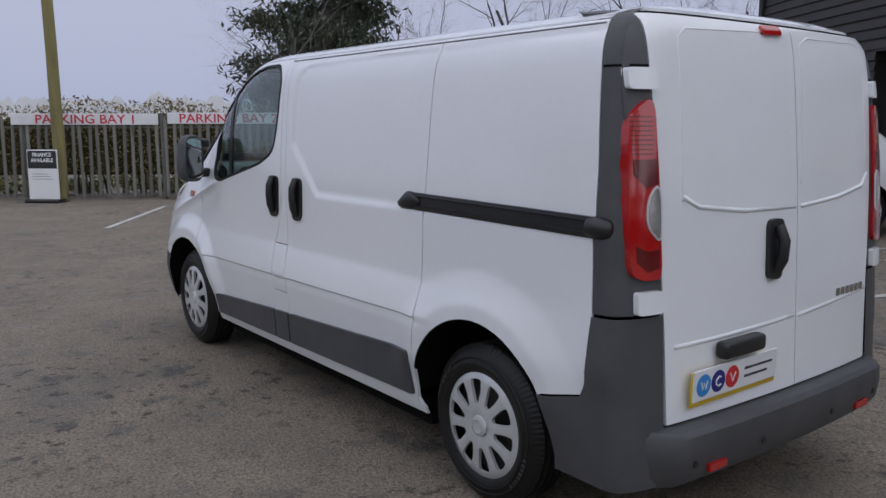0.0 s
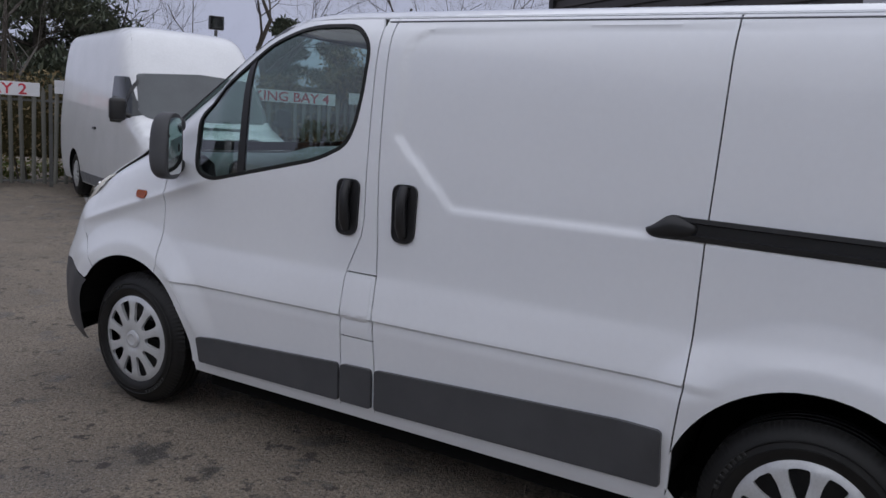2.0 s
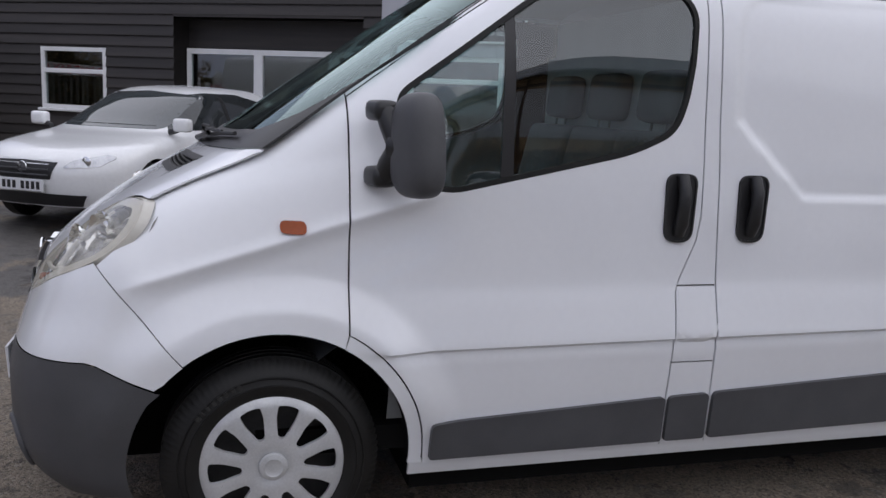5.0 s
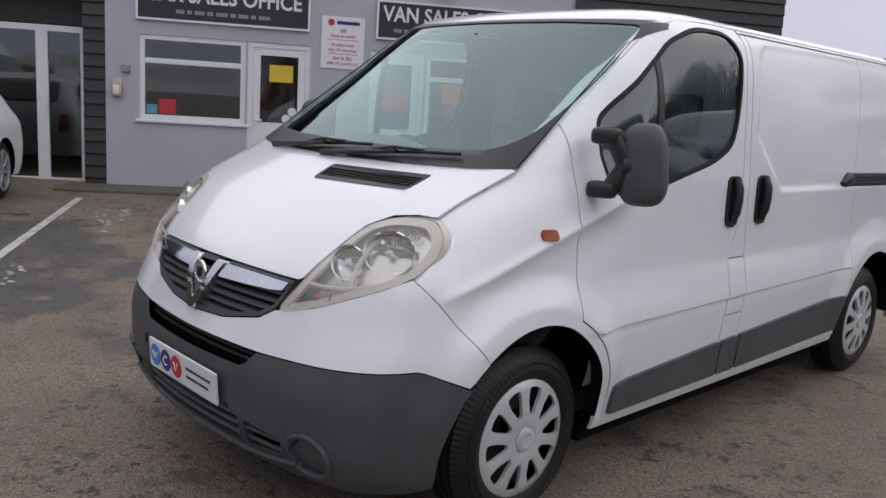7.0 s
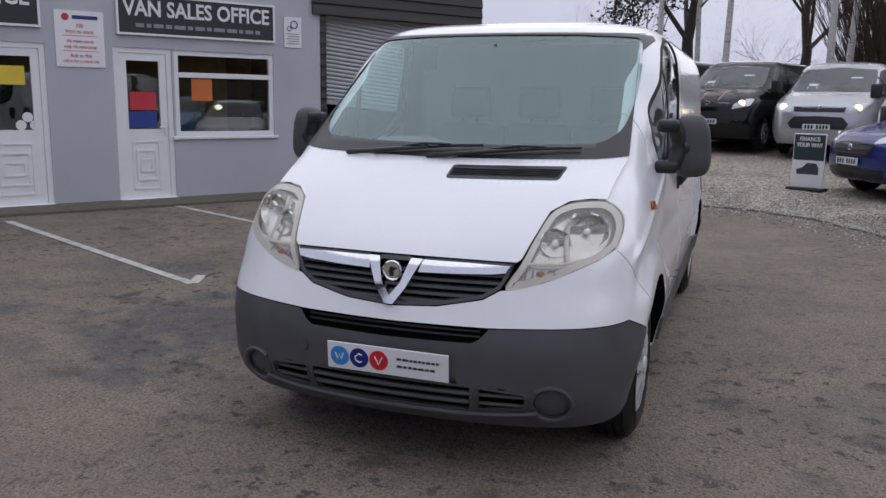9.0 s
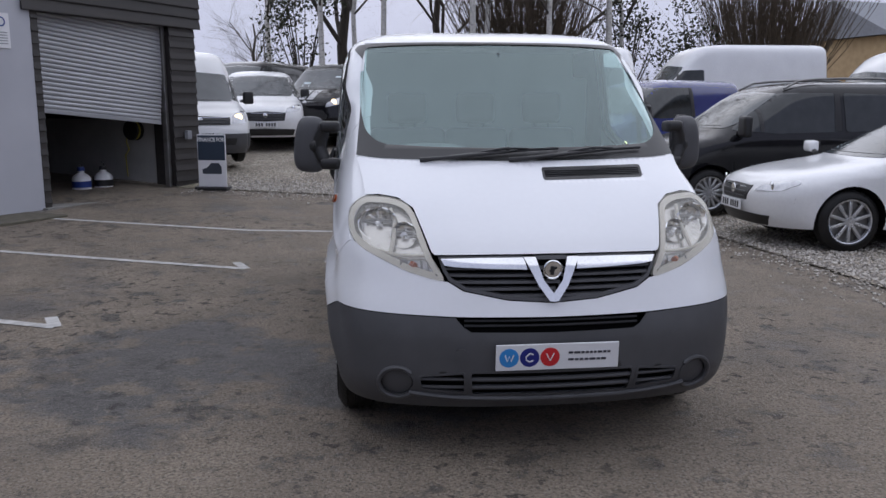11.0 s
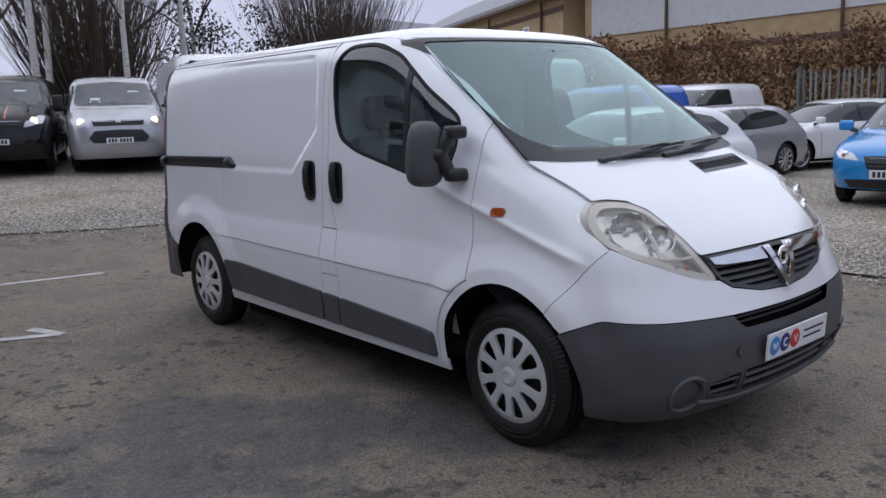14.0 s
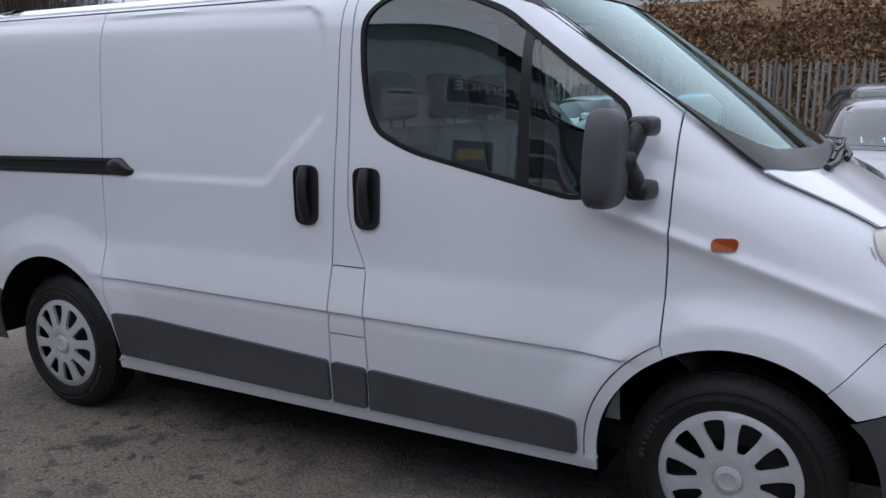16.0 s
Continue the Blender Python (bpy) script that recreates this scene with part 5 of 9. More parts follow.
def pine(name, label, seed, height, crown, clumps, x, y):
    rng = np.random.default_rng(seed)
    t = empty(name, label, "tree")
    part("trunk", tube([(0, 0, -0.2), (0.1, 0, height * 0.5), (0.0, 0.1, height * 0.95)], [0.28, 0.2, 0.06], 9), BARK, t, smooth=50)
    vs, fs = [], []
    limbs = bmesh.new()
    for c in range(clumps):
        h = height * (0.14 + 0.86 * (c / clumps))
        reach = crown * (0.35 + 0.65 * math.sin(math.pi * min(1, (1.05 - c / clumps)) * 0.62)) * rng.uniform(0.6, 1.1)
        a = rng.uniform(0, 2 * math.pi)
        cen = np.array([reach * math.cos(a), reach * math.sin(a), h])
        add(limbs, tube([(0, 0, h - 0.5), tuple(cen * (0.5, 0.5, 1) - (0, 0, 0.2)), tuple(cen)], [0.07, 0.045, 0.02], 4, False))
        n = 620
        p = cen + rng.normal(size=(n, 3)) * (crown * 0.24, crown * 0.24, crown * 0.11)
        u = rng.normal(size=(n, 3))
        u /= np.linalg.norm(u, axis=1, keepdims=True)
        w = np.cross(u, (0.3, 0.2, 0.9))
        k = len(vs)
        q = np.stack([p - u * 0.19, p + w * 0.07, p + u * 0.19, p - w * 0.07], 1).reshape(-1, 3)
        vs += [tuple(v) for v in q]
        fs += [(k + 4 * j, k + 4 * j + 1, k + 4 * j + 2, k + 4 * j + 3) for j in range(n)]
    part("branching", limbs, BARK, t)
    me = bpy.data.meshes.new("crown")
    me.from_pydata(vs, [], fs)
    me.materials.append(PINE_LEAF)
    o = new("crown", me)
    o.parent = t
    o["kind"] = "stuff"
    t.matrix_world = pose(x, y, float(gz(x, y)))
    return t


pine("pine_tree", "tall dark pine tree behind the bay fence", 6, 11.0, 2.7, 46, *yq(-2.2, 30))
pine("pine_tree", "dark conifer in the distance behind the hedge", 7, 6.2, 1.0, 30, *yq(9.9, 42))
pine("pine_tree", "dark conifer in the distance behind the hedge", 8, 6.8, 1.05, 30, *yq(13.5, 44))

# woods on the skyline, distance haze painted in as pale grey
def far_woods(name, cx, cy, a0, a1, dist, height, seed, material, label):
    rng = random.Random(seed)
    vs, fs = [], []
    n = 900
    for layer in range(2):
        k = len(vs)
        for i in range(n + 1):
            a = radians(a0 + (a1 - a0) * i / n)
            r = dist * (1 + 0.12 * layer)
            h = height * (0.55 + 0.45 * noise.noise((i * 0.022, seed, layer * 3.1)) + 0.22 * noise.noise((i * 0.13, seed + 5, layer)) + 0.12 * noise.noise((i * 0.5, seed, layer)) + 0.05 * rng.random())
            for z in (-2, h * 0.5, h):
                vs.append((cx + r * math.cos(a) * (1 + 0.01 * (z > 0)), cy + r * math.sin(a) * (1 + 0.01 * (z > 0)), z))
        fs += [(k + 3 * i + j, k + 3 * i + 3 + j, k + 3 * i + 4 + j, k + 3 * i + 1 + j) for i in range(n) for j in (0, 1)]
    o = part(name, bm_from(vs, fs), material)
    return tagged(o, label, "woodland", kind="structure")


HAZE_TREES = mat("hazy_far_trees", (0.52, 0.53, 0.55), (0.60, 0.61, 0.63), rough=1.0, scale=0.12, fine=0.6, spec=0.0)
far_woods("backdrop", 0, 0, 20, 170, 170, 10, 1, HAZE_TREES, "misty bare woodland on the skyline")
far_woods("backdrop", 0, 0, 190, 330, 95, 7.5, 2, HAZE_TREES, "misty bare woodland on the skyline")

# ---- brick building and fence to the west ----
BRICK = mat("buff_brick", (0.46, 0.335, 0.19), (0.36, 0.255, 0.14), rough=0.85, scale=3, fine=30, bump=0.003)
BAND = mat("brown_brick_band", (0.12, 0.075, 0.05), (0.09, 0.055, 0.04), rough=0.85)
SLATE = mat("grey_roof_sheet", (0.20, 0.215, 0.24), (0.16, 0.17, 0.19), rough=0.6)
PALE_PANEL = mat("pale_wall_panel", (0.58, 0.59, 0.60), (0.5, 0.51, 0.52), rough=0.7)


def wing(name, label, a, b, height, depth, windows, panel=False):
    a, b = Vector((*a, 0)), Vector((*b, 0))
    d = b - a
    L = d.length
    ang = math.degrees(math.atan2(d.y, d.x))
    z = float(gz((a.x + b.x) / 2, (a.y + b.y) / 2)) * 0
    w = empty(name, label, "building", m=pose(a.x, a.y, z, 0, 0, ang))
    part("wall", box(0, 0, 0, L, -depth, height), BRICK, w, "buff brick wall")
    for zb in (height * 0.47, height * 0.86):
        part("brick_band", box(-0.03, -0.02, zb, L + 0.03, 0.03, zb + 0.22), BAND, w)
    rv = [(-0.6, 0.6, height), (L + 0.6, 0.6, height), (L + 0.6, -depth / 2, height + 2.6), (-0.6, -depth / 2, height + 2.6), (-0.6, 0.6, height - 0.25), (L + 0.6, 0.6, height - 0.25), (-0.6, -depth - 0.6, height), (L + 0.6, -depth - 0.6, height)]
    part("roof", bm_from(rv, [(0, 1, 2, 3), (0, 4, 5, 1), (3, 2, 7, 6), (0, 3, 6), (1, 7, 2)]), SLATE, w, "grey pitched roof")
    part("gutter", box(-0.6, 0.55, height - 0.30, L + 0.6, 0.68, height - 0.18), BAND, w)
    for u, zw, ww, hw in windows:
        win = new("window")
        win.parent = w
        win.location = (u, 0.02, zw)
        part("frame", slab(rect(0, 0, ww, hw), [rect(0.06, 0.06, ww - 0.06, hw - 0.06)], -0.03, 0.05), UPVC, win).rotation_euler = (0, 0, radians(-90))
        part("pane", box(0.05, -0.04, 0.05, ww - 0.05, 0.02, hw - 0.05), DARK_GLASS, win)
    if panel:
        part("upper_panel", box(0.4, -0.02, height * 0.60, L - 0.4, 0.06, height * 0.84), PALE_PANEL, w)
    for u in np.arange(2.0, L, 6.5):
        part("downpipe", tube([(u, 0.10, 0.2), (u, 0.10, height - 0.3)], 0.06, 6), BAND, w)
    return w


wing("brick_building", "two-storey buff brick building with a grey roof", (-23.0, -19.0), (-33.5, -43.0), 6.2, 10, [(u, z, 0.7, 1.35) for u in (3.5, 7.5, 11.0, 15.0, 19.0, 22.5) for z in (0.9, 3.7)])
wing("brick_building", "long buff brick building with pale upper panels", (-21.5, 14.0), (-23.2, -18.0), 6.9, 11, [(u, 4.3, 0.75, 1.15) for u in (3, 4.2, 7.5, 8.7, 12, 13.2, 17, 21, 25, 29)], True)
wing("brick_building", "far buff brick wing with a grey roof", (-52.0, -48.0), (-33.5, -44.0), 6.0, 9, [(u, 1.0, 0.8, 1.2) for u in (3, 8, 13)])
palisade("grey_fence", "grey galvanised palisade fence with pointed pales", 0.0, 125, 0.155, 2.15, lambda s: pose(-17.0, -6.0 + s, float(gz(-17.0, -6.0 + s)), 0, 0, 90), 2.75)


# ---- the white panel van: body surface ----
VAN_HALF = [(0.15, 0.86), (0.24, 0.885), (0.30, 0.905), (0.45, 0.915), (0.60, 0.920), (0.70, 0.928), (0.80, 0.922), (0.90, 0.912), (1.05, 0.908),
            (1.20, 0.906), (1.40, 0.893), (1.60, 0.877), (1.74, 0.859), (1.82, 0.833), (1.86, 0.804), (1.89, 0.775), (1.915, 0.72), (1.935, 0.62), (1.955, 0.40), (1.966, 0.0)]
VAN_NOSE = [(0.15, 2.20), (0.24, 2.29), (0.30, 2.345), (0.40, 2.385), (0.55, 2.39), (0.63, 2.375), (0.70, 2.352), (0.80, 2.322), (0.88, 2.285), (0.93, 2.245),
            (1.00, 2.165), (1.10, 2.025), (1.20, 1.862), (1.25, 1.775), (1.30, 1.705), (1.45, 1.505), (1.60, 1.295), (1.75, 1.085), (1.84, 0.955), (1.875, 0.90), (1.905, 0.82), (1.93, 0.70), (1.95, 0.52), (1.966, 0.10)]
VAN_TAIL = [(0.15, -2.30), (0.30, -2.33), (0.60, -2.315), (0.90, -2.30), (1.20, -2.285), (1.55, -2.255), (1.80, -2.225), (1.88, -2.205), (1.92, -2.17), (1.945, -2.11), (1.966, -1.95)]
VAN_CROWN = [(0.15, 0.17), (0.67, 0.17), (0.80, 0.20), (0.95, 0.16), (1.12, 0.09), (1.25, 0.15), (1.90, 0.20), (1.97, 0.2)]


def van_press(y, z):
    """Pressed shape of the van's sides."""
    y, z = np.asarray(y, float), np.asarray(z, float)
    d = np.zeros(np.broadcast(y, z).shape)
    # lower crease between the wheels
    m = sstep(y, -1.32, -1.12) * (1 - sstep(y, 1.18, 1.32))
    zc = 0.70 - 0.012 * y
    rise = np.clip((0.872 - z) / (0.872 - zc), 0, 1)
    d += m * np.where(z > zc, 0.019 * rise ** 1.1, 0.019 - 0.012 * sstep(zc - z, 0.0, 0.010) + 0.005 * sstep(zc - z, 0.010, 0.05) - 0.013 * sstep(zc - z, 0.06, 0.30))
    # flares above the wheels
    for cy, r1, r0, amp in ((1.549, 0.600, 0.490, 0.030), (-1.549, 0.640, 0.500, 0.028)):
        r = np.hypot(y - cy, z - 0.33)
        t = np.clip((r1 - r) / (r1 - r0), 0, 1)
        d += amp * t ** 1.15 * sstep(z, 0.30, 0.55) * (1 - sstep(np.abs(y - cy), 0.50, 0.74))
    # ridge from the lamp to the window's corner, hollow below it
    zr = 0.87 + (2.0 - y) * 0.315
    k = sstep(y, 0.96, 1.16) * (1 - sstep(y, 1.88, 2.03))
    d -= k * 0.22 * np.clip(z - zr, 0, 0.20)
    d += k * (0.006 * np.exp(-((z - zr) / 0.018) ** 2) - 0.008 * sstep(zr - z, 0.0, 0.06) * (1 - sstep(zr - z, 0.09, 0.24)))
    # sunk load-bay panel
    def half_plane(px, pz, nx, nz):
        return (y - px) * nx + (z - pz) * nz
    e = np.minimum.reduce([half_plane(0.045, 1.5, -1, 0), half_plane(0, 1.838, 0, -1) - 0.012 * np.clip(y, -3, 0), half_plane(0, 1.165, 0, 1),
                           half_plane(0.045, 1.42, -0.67, 0.74), half_plane(-2.6, 1.5, 1, 0)])
    corner = np.hypot(np.maximum(y + 0.075, 0), np.maximum(z - 1.72, 0))
    e = np.where((y > -0.075) & (z > 1.72), np.minimum(e, 0.118 - corner), e)
    d -= 0.011 * sstep(e, 0.0, 0.013)
    return d


CREASES = [lambda y: 0.703 - 0.012 * y, lambda y: 0.699 - 0.012 * y, lambda y: 0.694 - 0.012 * y, lambda y: 0.689 - 0.012 * y, lambda y: 0.681 - 0.012 * y]
RIDGE = [lambda y, o=o: 0.87 + (2.0 - y) * 0.315 + o for o in (0.026, 0.013, 0.006, 0.0, -0.006, -0.014, -0.028)]
VAN = Shell(VAN_HALF, VAN_NOSE, VAN_TAIL, n=8, L=1.0, crown=VAN_CROWN, nr=9, Lr=0.25, rcrown=0.05, press=van_press)


def arc(cy, cz, r, a0, a1, n=14):
    return [(cy + r * math.cos(radians(a0 + (a1 - a0) * i / n)), cz + r * math.sin(radians(a0 + (a1 - a0) * i / n))) for i in range(n + 1)]


def mirror_x(poly):
    return [(-p[0], *p[1:]) for p in poly][::-1]


def sym(half):
    """A closed outline from its right half, given from bottom to top."""
    return list(half) + [(-p[0], *p[1:]) for p in half[::-1] if abs(p[0]) > 1e-6]


def join_panels(*bms, dist=0.0008):
    bm = bms[0]
    for o in bms[1:]:
        add(bm, o)
    bmesh.ops.remove_doubles(bm, verts=bm.verts, dist=dist)
    return bm


TYRE_MARK = mat("scuffed_rubber", (0.030, 0.030, 0.029), (0.018, 0.018, 0.017), rough=0.6)
STEEL_WHEEL = mat("black_steel_wheel", (0.030, 0.030, 0.031), (0.018, 0.018, 0.018), rough=0.5, scale=20)


def make_wheel(parent, m, tyre_r=0.33, rim_r=0.222, width=0.205, style="cover", slots=10, side=1, tyre_mat=None, rim_mat=None, detail=True):
    """A wheel that faces +x (side 1) or -x: tyre, rim or cover, hub."""
    w = new("wheel")
    w.parent = parent
    w.matrix_local = m @ (pose(0, 0, 0) if side > 0 else pose(0, 0, 0, 0, 0, 180))
    h = width / 2
    prof = [(-h + 0.01, rim_r - 0.005), (-h, rim_r + 0.03), (-h + 0.008, tyre_r - 0.05), (-h + 0.03, tyre_r - 0.012)]
    if detail:
        for g in (-0.055, -0.018, 0.018, 0.055):
            prof += [(g - 0.006, tyre_r), (g - 0.005, tyre_r - 0.009), (g + 0.005, tyre_r - 0.009), (g + 0.006, tyre_r)]
    else:
        prof += [(-h * 0.6, tyre_r), (h * 0.6, tyre_r)]
    prof += [(h - 0.03, tyre_r - 0.012), (h - 0.012, tyre_r - 0.035), (h - 0.003, tyre_r - 0.06), (h - 0.001, tyre_r - 0.075), (h + 0.001, tyre_r - 0.078), (h, rim_r + 0.018), (h - 0.006, rim_r + 0.004), (h - 0.012, rim_r - 0.006)]
    ty = lathe(prof, 288 if detail else 32)
    if detail:
        # shoulder tread blocks
        for q in ty.verts:
            r = math.hypot(q.co.y, q.co.z)
            if r > tyre_r - 0.016 and abs(q.co.x) > 0.06 and int(round(math.atan2(q.co.z, q.co.y) / (2 * math.pi) * 288)) % 3 < 1:
                q.co.y, q.co.z = q.co.y * (1 - 0.005 / r), q.co.z * (1 - 0.005 / r)
    tyre = part("tyre", ty, tyre_mat or TYRE, w, "black rubber tyre", smooth=35)
    if detail:
        # moulded rings and worn raised lettering on the sidewall
        part("sidewall_ring", lathe([(h - 0.0005, rim_r + 0.034), (h + 0.0025, rim_r + 0.032), (h - 0.0005, rim_r + 0.030)], 64), TYRE, tyre, smooth=35)
        part("sidewall_ring", lathe([(h - 0.004, tyre_r - 0.050), (h + 0.000, tyre_r - 0.053), (h - 0.002, tyre_r - 0.056)], 64), TYRE, tyre, smooth=35)
        rnd = random.Random(3)
        marks = bmesh.new()
        for a0 in (35, 215):
            for k in range(8):
                b = box(h - 0.002, -0.0075, rim_r + 0.040, h + 0.0025, 0.0075 * rnd.uniform(0.2, 1), rim_r + 0.058, 0.0015, 1)
                b.transform(Matrix.Rotation(radians(a0 + 4.6 * k), 4, "X"))
                add(marks, b)
        part("sidewall_lettering", marks, TYRE_MARK, tyre)["kind"] = "stuff"
    part("wheel_well_disc", lathe([(h - 0.075, 0.0), (h - 0.07, 0.06), (h - 0.075, rim_r - 0.006), (-h + 0.03, rim_r - 0.004)], 32), STEEL_WHEEL if style == "cover" else STEEL, w, smooth=35)
    rim_mat = rim_mat or SILVER
    if style == "cover":
        r1 = rim_r
        holes = []
        for k in range(slots):
            a = 2 * math.pi * (k + 0.5) / slots
            q = rounded([(0.092, -0.010), (0.150, -0.029), (0.188, -0.033), (0.193, 0.0), (0.188, 0.033), (0.150, 0.029), (0.092, 0.010)], 0.010, 3)
            holes.append([(c * math.cos(a) - s * math.sin(a), c * math.sin(a) + s * math.cos(a)) for c, s in ((u * r1 / 0.222, v * r1 / 0.222) for u, v in q)])
        outer = [(r1 * math.cos(2 * math.pi * k / 64), r1 * math.sin(2 * math.pi * k / 64)) for k in range(64)]
        uv, tri, loops = fill(outer, holes, 0.014, 0.014)

        def dome(p):
            r = math.hypot(*p) / r1
            a = math.atan2(p[1], p[0]) * slots / (2 * math.pi)
            rib = 0.5 + 0.5 * math.cos(2 * math.pi * a)
            return h - 0.004 + 0.010 * math.exp(-((r - 0.34) / 0.22) ** 2) + 0.005 * rib * float(sstep(r, 0.34, 0.5) * (1 - sstep(r, 0.78, 0.92))) - 0.012 * float(sstep(r, 0.88, 1.0)) - 0.006 * float(1 - sstep(r, 0.20, 0.25))
        verts = [(dome(p), p[0], p[1]) for p in uv]
        faces = [tuple(int(i) for i in f) for f in tri]
        for q in loops:
            k = len(verts)
            verts += [(dome(p), p[0], p[1]) for p in q] + [(dome(p) - 0.014, p[0], p[1]) for p in q]
            n = len(q)
            faces += [(k + i, k + (i + 1) % n, k + n + (i + 1) % n, k + n + i) for i in range(n)]
        cover = bm_from(verts, faces)
        bmesh.ops.remove_doubles(cover, verts=cover.verts, dist=1e-5)
        part("wheel_cover", cover, rim_mat, w, "silver ten-spoke plastic wheel cover", smooth=40)
        part("centre_cap", lathe([(h + 0.000, 0.044), (h + 0.010, 0.041), (h + 0.014, 0.028), (h + 0.011, 0.022), (h + 0.013, 0.0)], 24), rim_mat, w, "round raised badge cap", smooth=35)
    else:
        part("rim", lathe([(h - 0.012, rim_r), (h - 0.004, rim_r - 0.004), (h - 0.01, rim_r - 0.016), (h - 0.05, rim_r - 0.02)], 32), rim_mat, w, smooth=40)
        sp = bmesh.new()
        for k in range(slots):
            a = 2 * math.pi * k / slots
            b = box(h - 0.045, -0.016, 0.02, h - 0.012, 0.016, rim_r - 0.008, 0.005, 1)
            b.transform(Matrix.Rotation(a, 4, "X"))
            add(sp, b)
        add(sp, lathe([(h - 0.05, 0.05), (h - 0.008, 0.045), (h - 0.006, 0.0)], 20))
        part("spokes", sp, rim_mat, w, smooth=40)
    return w


HEADLAMP = [(0.452, 0.795), (0.59, 0.826), (0.70, 0.873), (0.775, 0.908), (0.826, 0.950), (0.842, 1.012), (0.826, 1.070), (0.772, 1.112), (0.70, 1.117),
            (0.625, 1.106), (0.565, 1.070), (0.530, 0.985), (0.498, 0.893)]


def smooth_loop(poly, n=4):
    """Catmull-Rom through a closed outline."""
    p = np.array(poly, float)
    out = []
    for i in range(len(p)):
        a, b, c, d = p[i - 1], p[i], p[(i + 1) % len(p)], p[(i + 2) % len(p)]
        for k in range(n):
            t = k / n
            out.append(tuple(0.5 * (2 * b + (c - a) * t + (2 * a - 5 * b + 4 * c - d) * t * t + (3 * b - a - 3 * c + d) * t ** 3)))
    return out


def yz(xz):
    return [(float(VAN.F(x, z)), z) for x, z in xz]


van = empty("panel_van", "white panel van with dark grey plastic bumpers parked on asphalt", "van")
SCREEN_EDGE = [(1.59, 1.283), (1.335, 1.462), (1.10, 1.632), (0.92, 1.760), (0.80, 1.838)]
WINDOW = rounded([(0.215, 1.60), (0.205, 1.775, 0.06), (0.30, 1.860, 0.07), (0.56, 1.860, 0.14), (0.76, 1.783, 0.05), (0.975, 1.622, 0.1), (1.195, 1.452, 0.05), (1.178, 1.30, 0.06),
                  (1.142, 1.195, 0.06), (1.03, 1.166, 0.05), (0.42, 1.303, 0.12), (0.275, 1.372, 0.10), (0.235, 1.47, 0.05)])
FRONT_CUT = 0.80
cut_z = lambda z0, z1, n: [(float(VAN.F(FRONT_CUT, z)), z) for z in np.linspace(z0, z1, n)]

DOOR = [(1.335, 0.744), (1.335, 1.441), (1.24, 1.512), (1.06, 1.646), (0.895, 1.762), (0.765, 1.842), (0.62, 1.880), (0.40, 1.884), (0.20, 1.884), (0.172, 1.84), (0.168, 1.40), (0.160, 1.10),
        (0.172, 1.02), (0.222, 0.90), (0.236, 0.85), (0.236, 0.305), (1.085, 0.300)] + [(1.549 + 0.462 * math.cos(radians(a)), 0.335 + 0.462 * math.sin(radians(a))) for a in range(180, 119, -4)]
SLIDE_FRONT = [(0.122, 1.884), (0.112, 1.40), (0.085, 0.92), (0.066, 0.52), (0.062, 0.305)]
B_POST = [(0.172, 1.884), *SLIDE_FRONT[:2], (0.0865, 0.94), (0.083, 0.872), (0.233, 0.872), (0.222, 0.90), (0.172, 1.02), (0.160, 1.10), (0.168, 1.40), (0.172, 1.84)]
B_LOW = [(0.083, 0.872), (0.0715, 0.61), (0.236, 0.61), (0.236, 0.85), (0.233, 0.872)]
B_SILL = [(0.0715, 0.61), (0.066, 0.52), (0.062, 0.305), (0.236, 0.305), (0.236, 0.61)]
SLIDE = SLIDE_FRONT + [(-1.128, 0.312), (-1.140, 0.50), (-1.162, 0.72), (-1.166, 1.20), (-1.172, 1.50), (-1.176, 1.884)]
QUARTER = [(-1.176, 1.884), (-1.172, 1.50), (-1.166, 1.20), (-1.162, 0.72), (-1.140, 0.50), (-1.128, 0.312), (-1.165, 0.300)] + arc(-1.549, 0.335, 0.432, 3, 148, 22) + [(-1.935, 0.575), (-2.105, 0.612), (-2.128, 0.66), (-2.134, 0.90), (-2.118, 1.40), (-2.095, 1.70), (-2.068, 1.884)]
FENDER = ([(1.335, 1.462), (1.335, 0.744), (1.345, 0.70)] + arc(1.549, 0.335, 0.418, 118, 52, 14) + [(1.968, 0.85), *yz([(0.832, 0.938), (0.842, 1.012), (0.828, 1.066), (0.775, 1.1135)])]
          + yz([(0.770, 1.13), (0.775, 1.17), (0.785, 1.22), (0.80, 1.268)]) + [(1.59, 1.283)])
PILLAR_A = SCREEN_EDGE[1:] + [(0.74, 1.862), (0.66, 1.884), (0.40, 1.885)] + [(0.40, 1.8845), (0.62, 1.880), (0.765, 1.842), (0.895, 1.762), (1.06, 1.646), (1.24, 1.512), (1.335, 1.441)]
BAND_SIDE = cut_z(0.668, 0.926, 24) + [*yz([(0.826, 0.943), (0.832, 0.938)]), (1.968, 0.85), *arc(1.549, 0.335, 0.418, 52, 42, 3), (1.885, 0.598), (2.04, 0.664), (2.07, 0.672)]
BUMPER_SIDE = cut_z(0.245, 0.664, 40) + [(2.07, 0.668), (2.04, 0.660), (1.880, 0.590), (1.868, 0.588)] + arc(1.549, 0.335, 0.418, 36, 0, 8)[1:] + [(1.958, 0.27), (1.95, 0.245)]
FLAP = [(0.098, 0.862), (0.085, 0.622), (0.228, 0.622), (0.228, 0.862)]

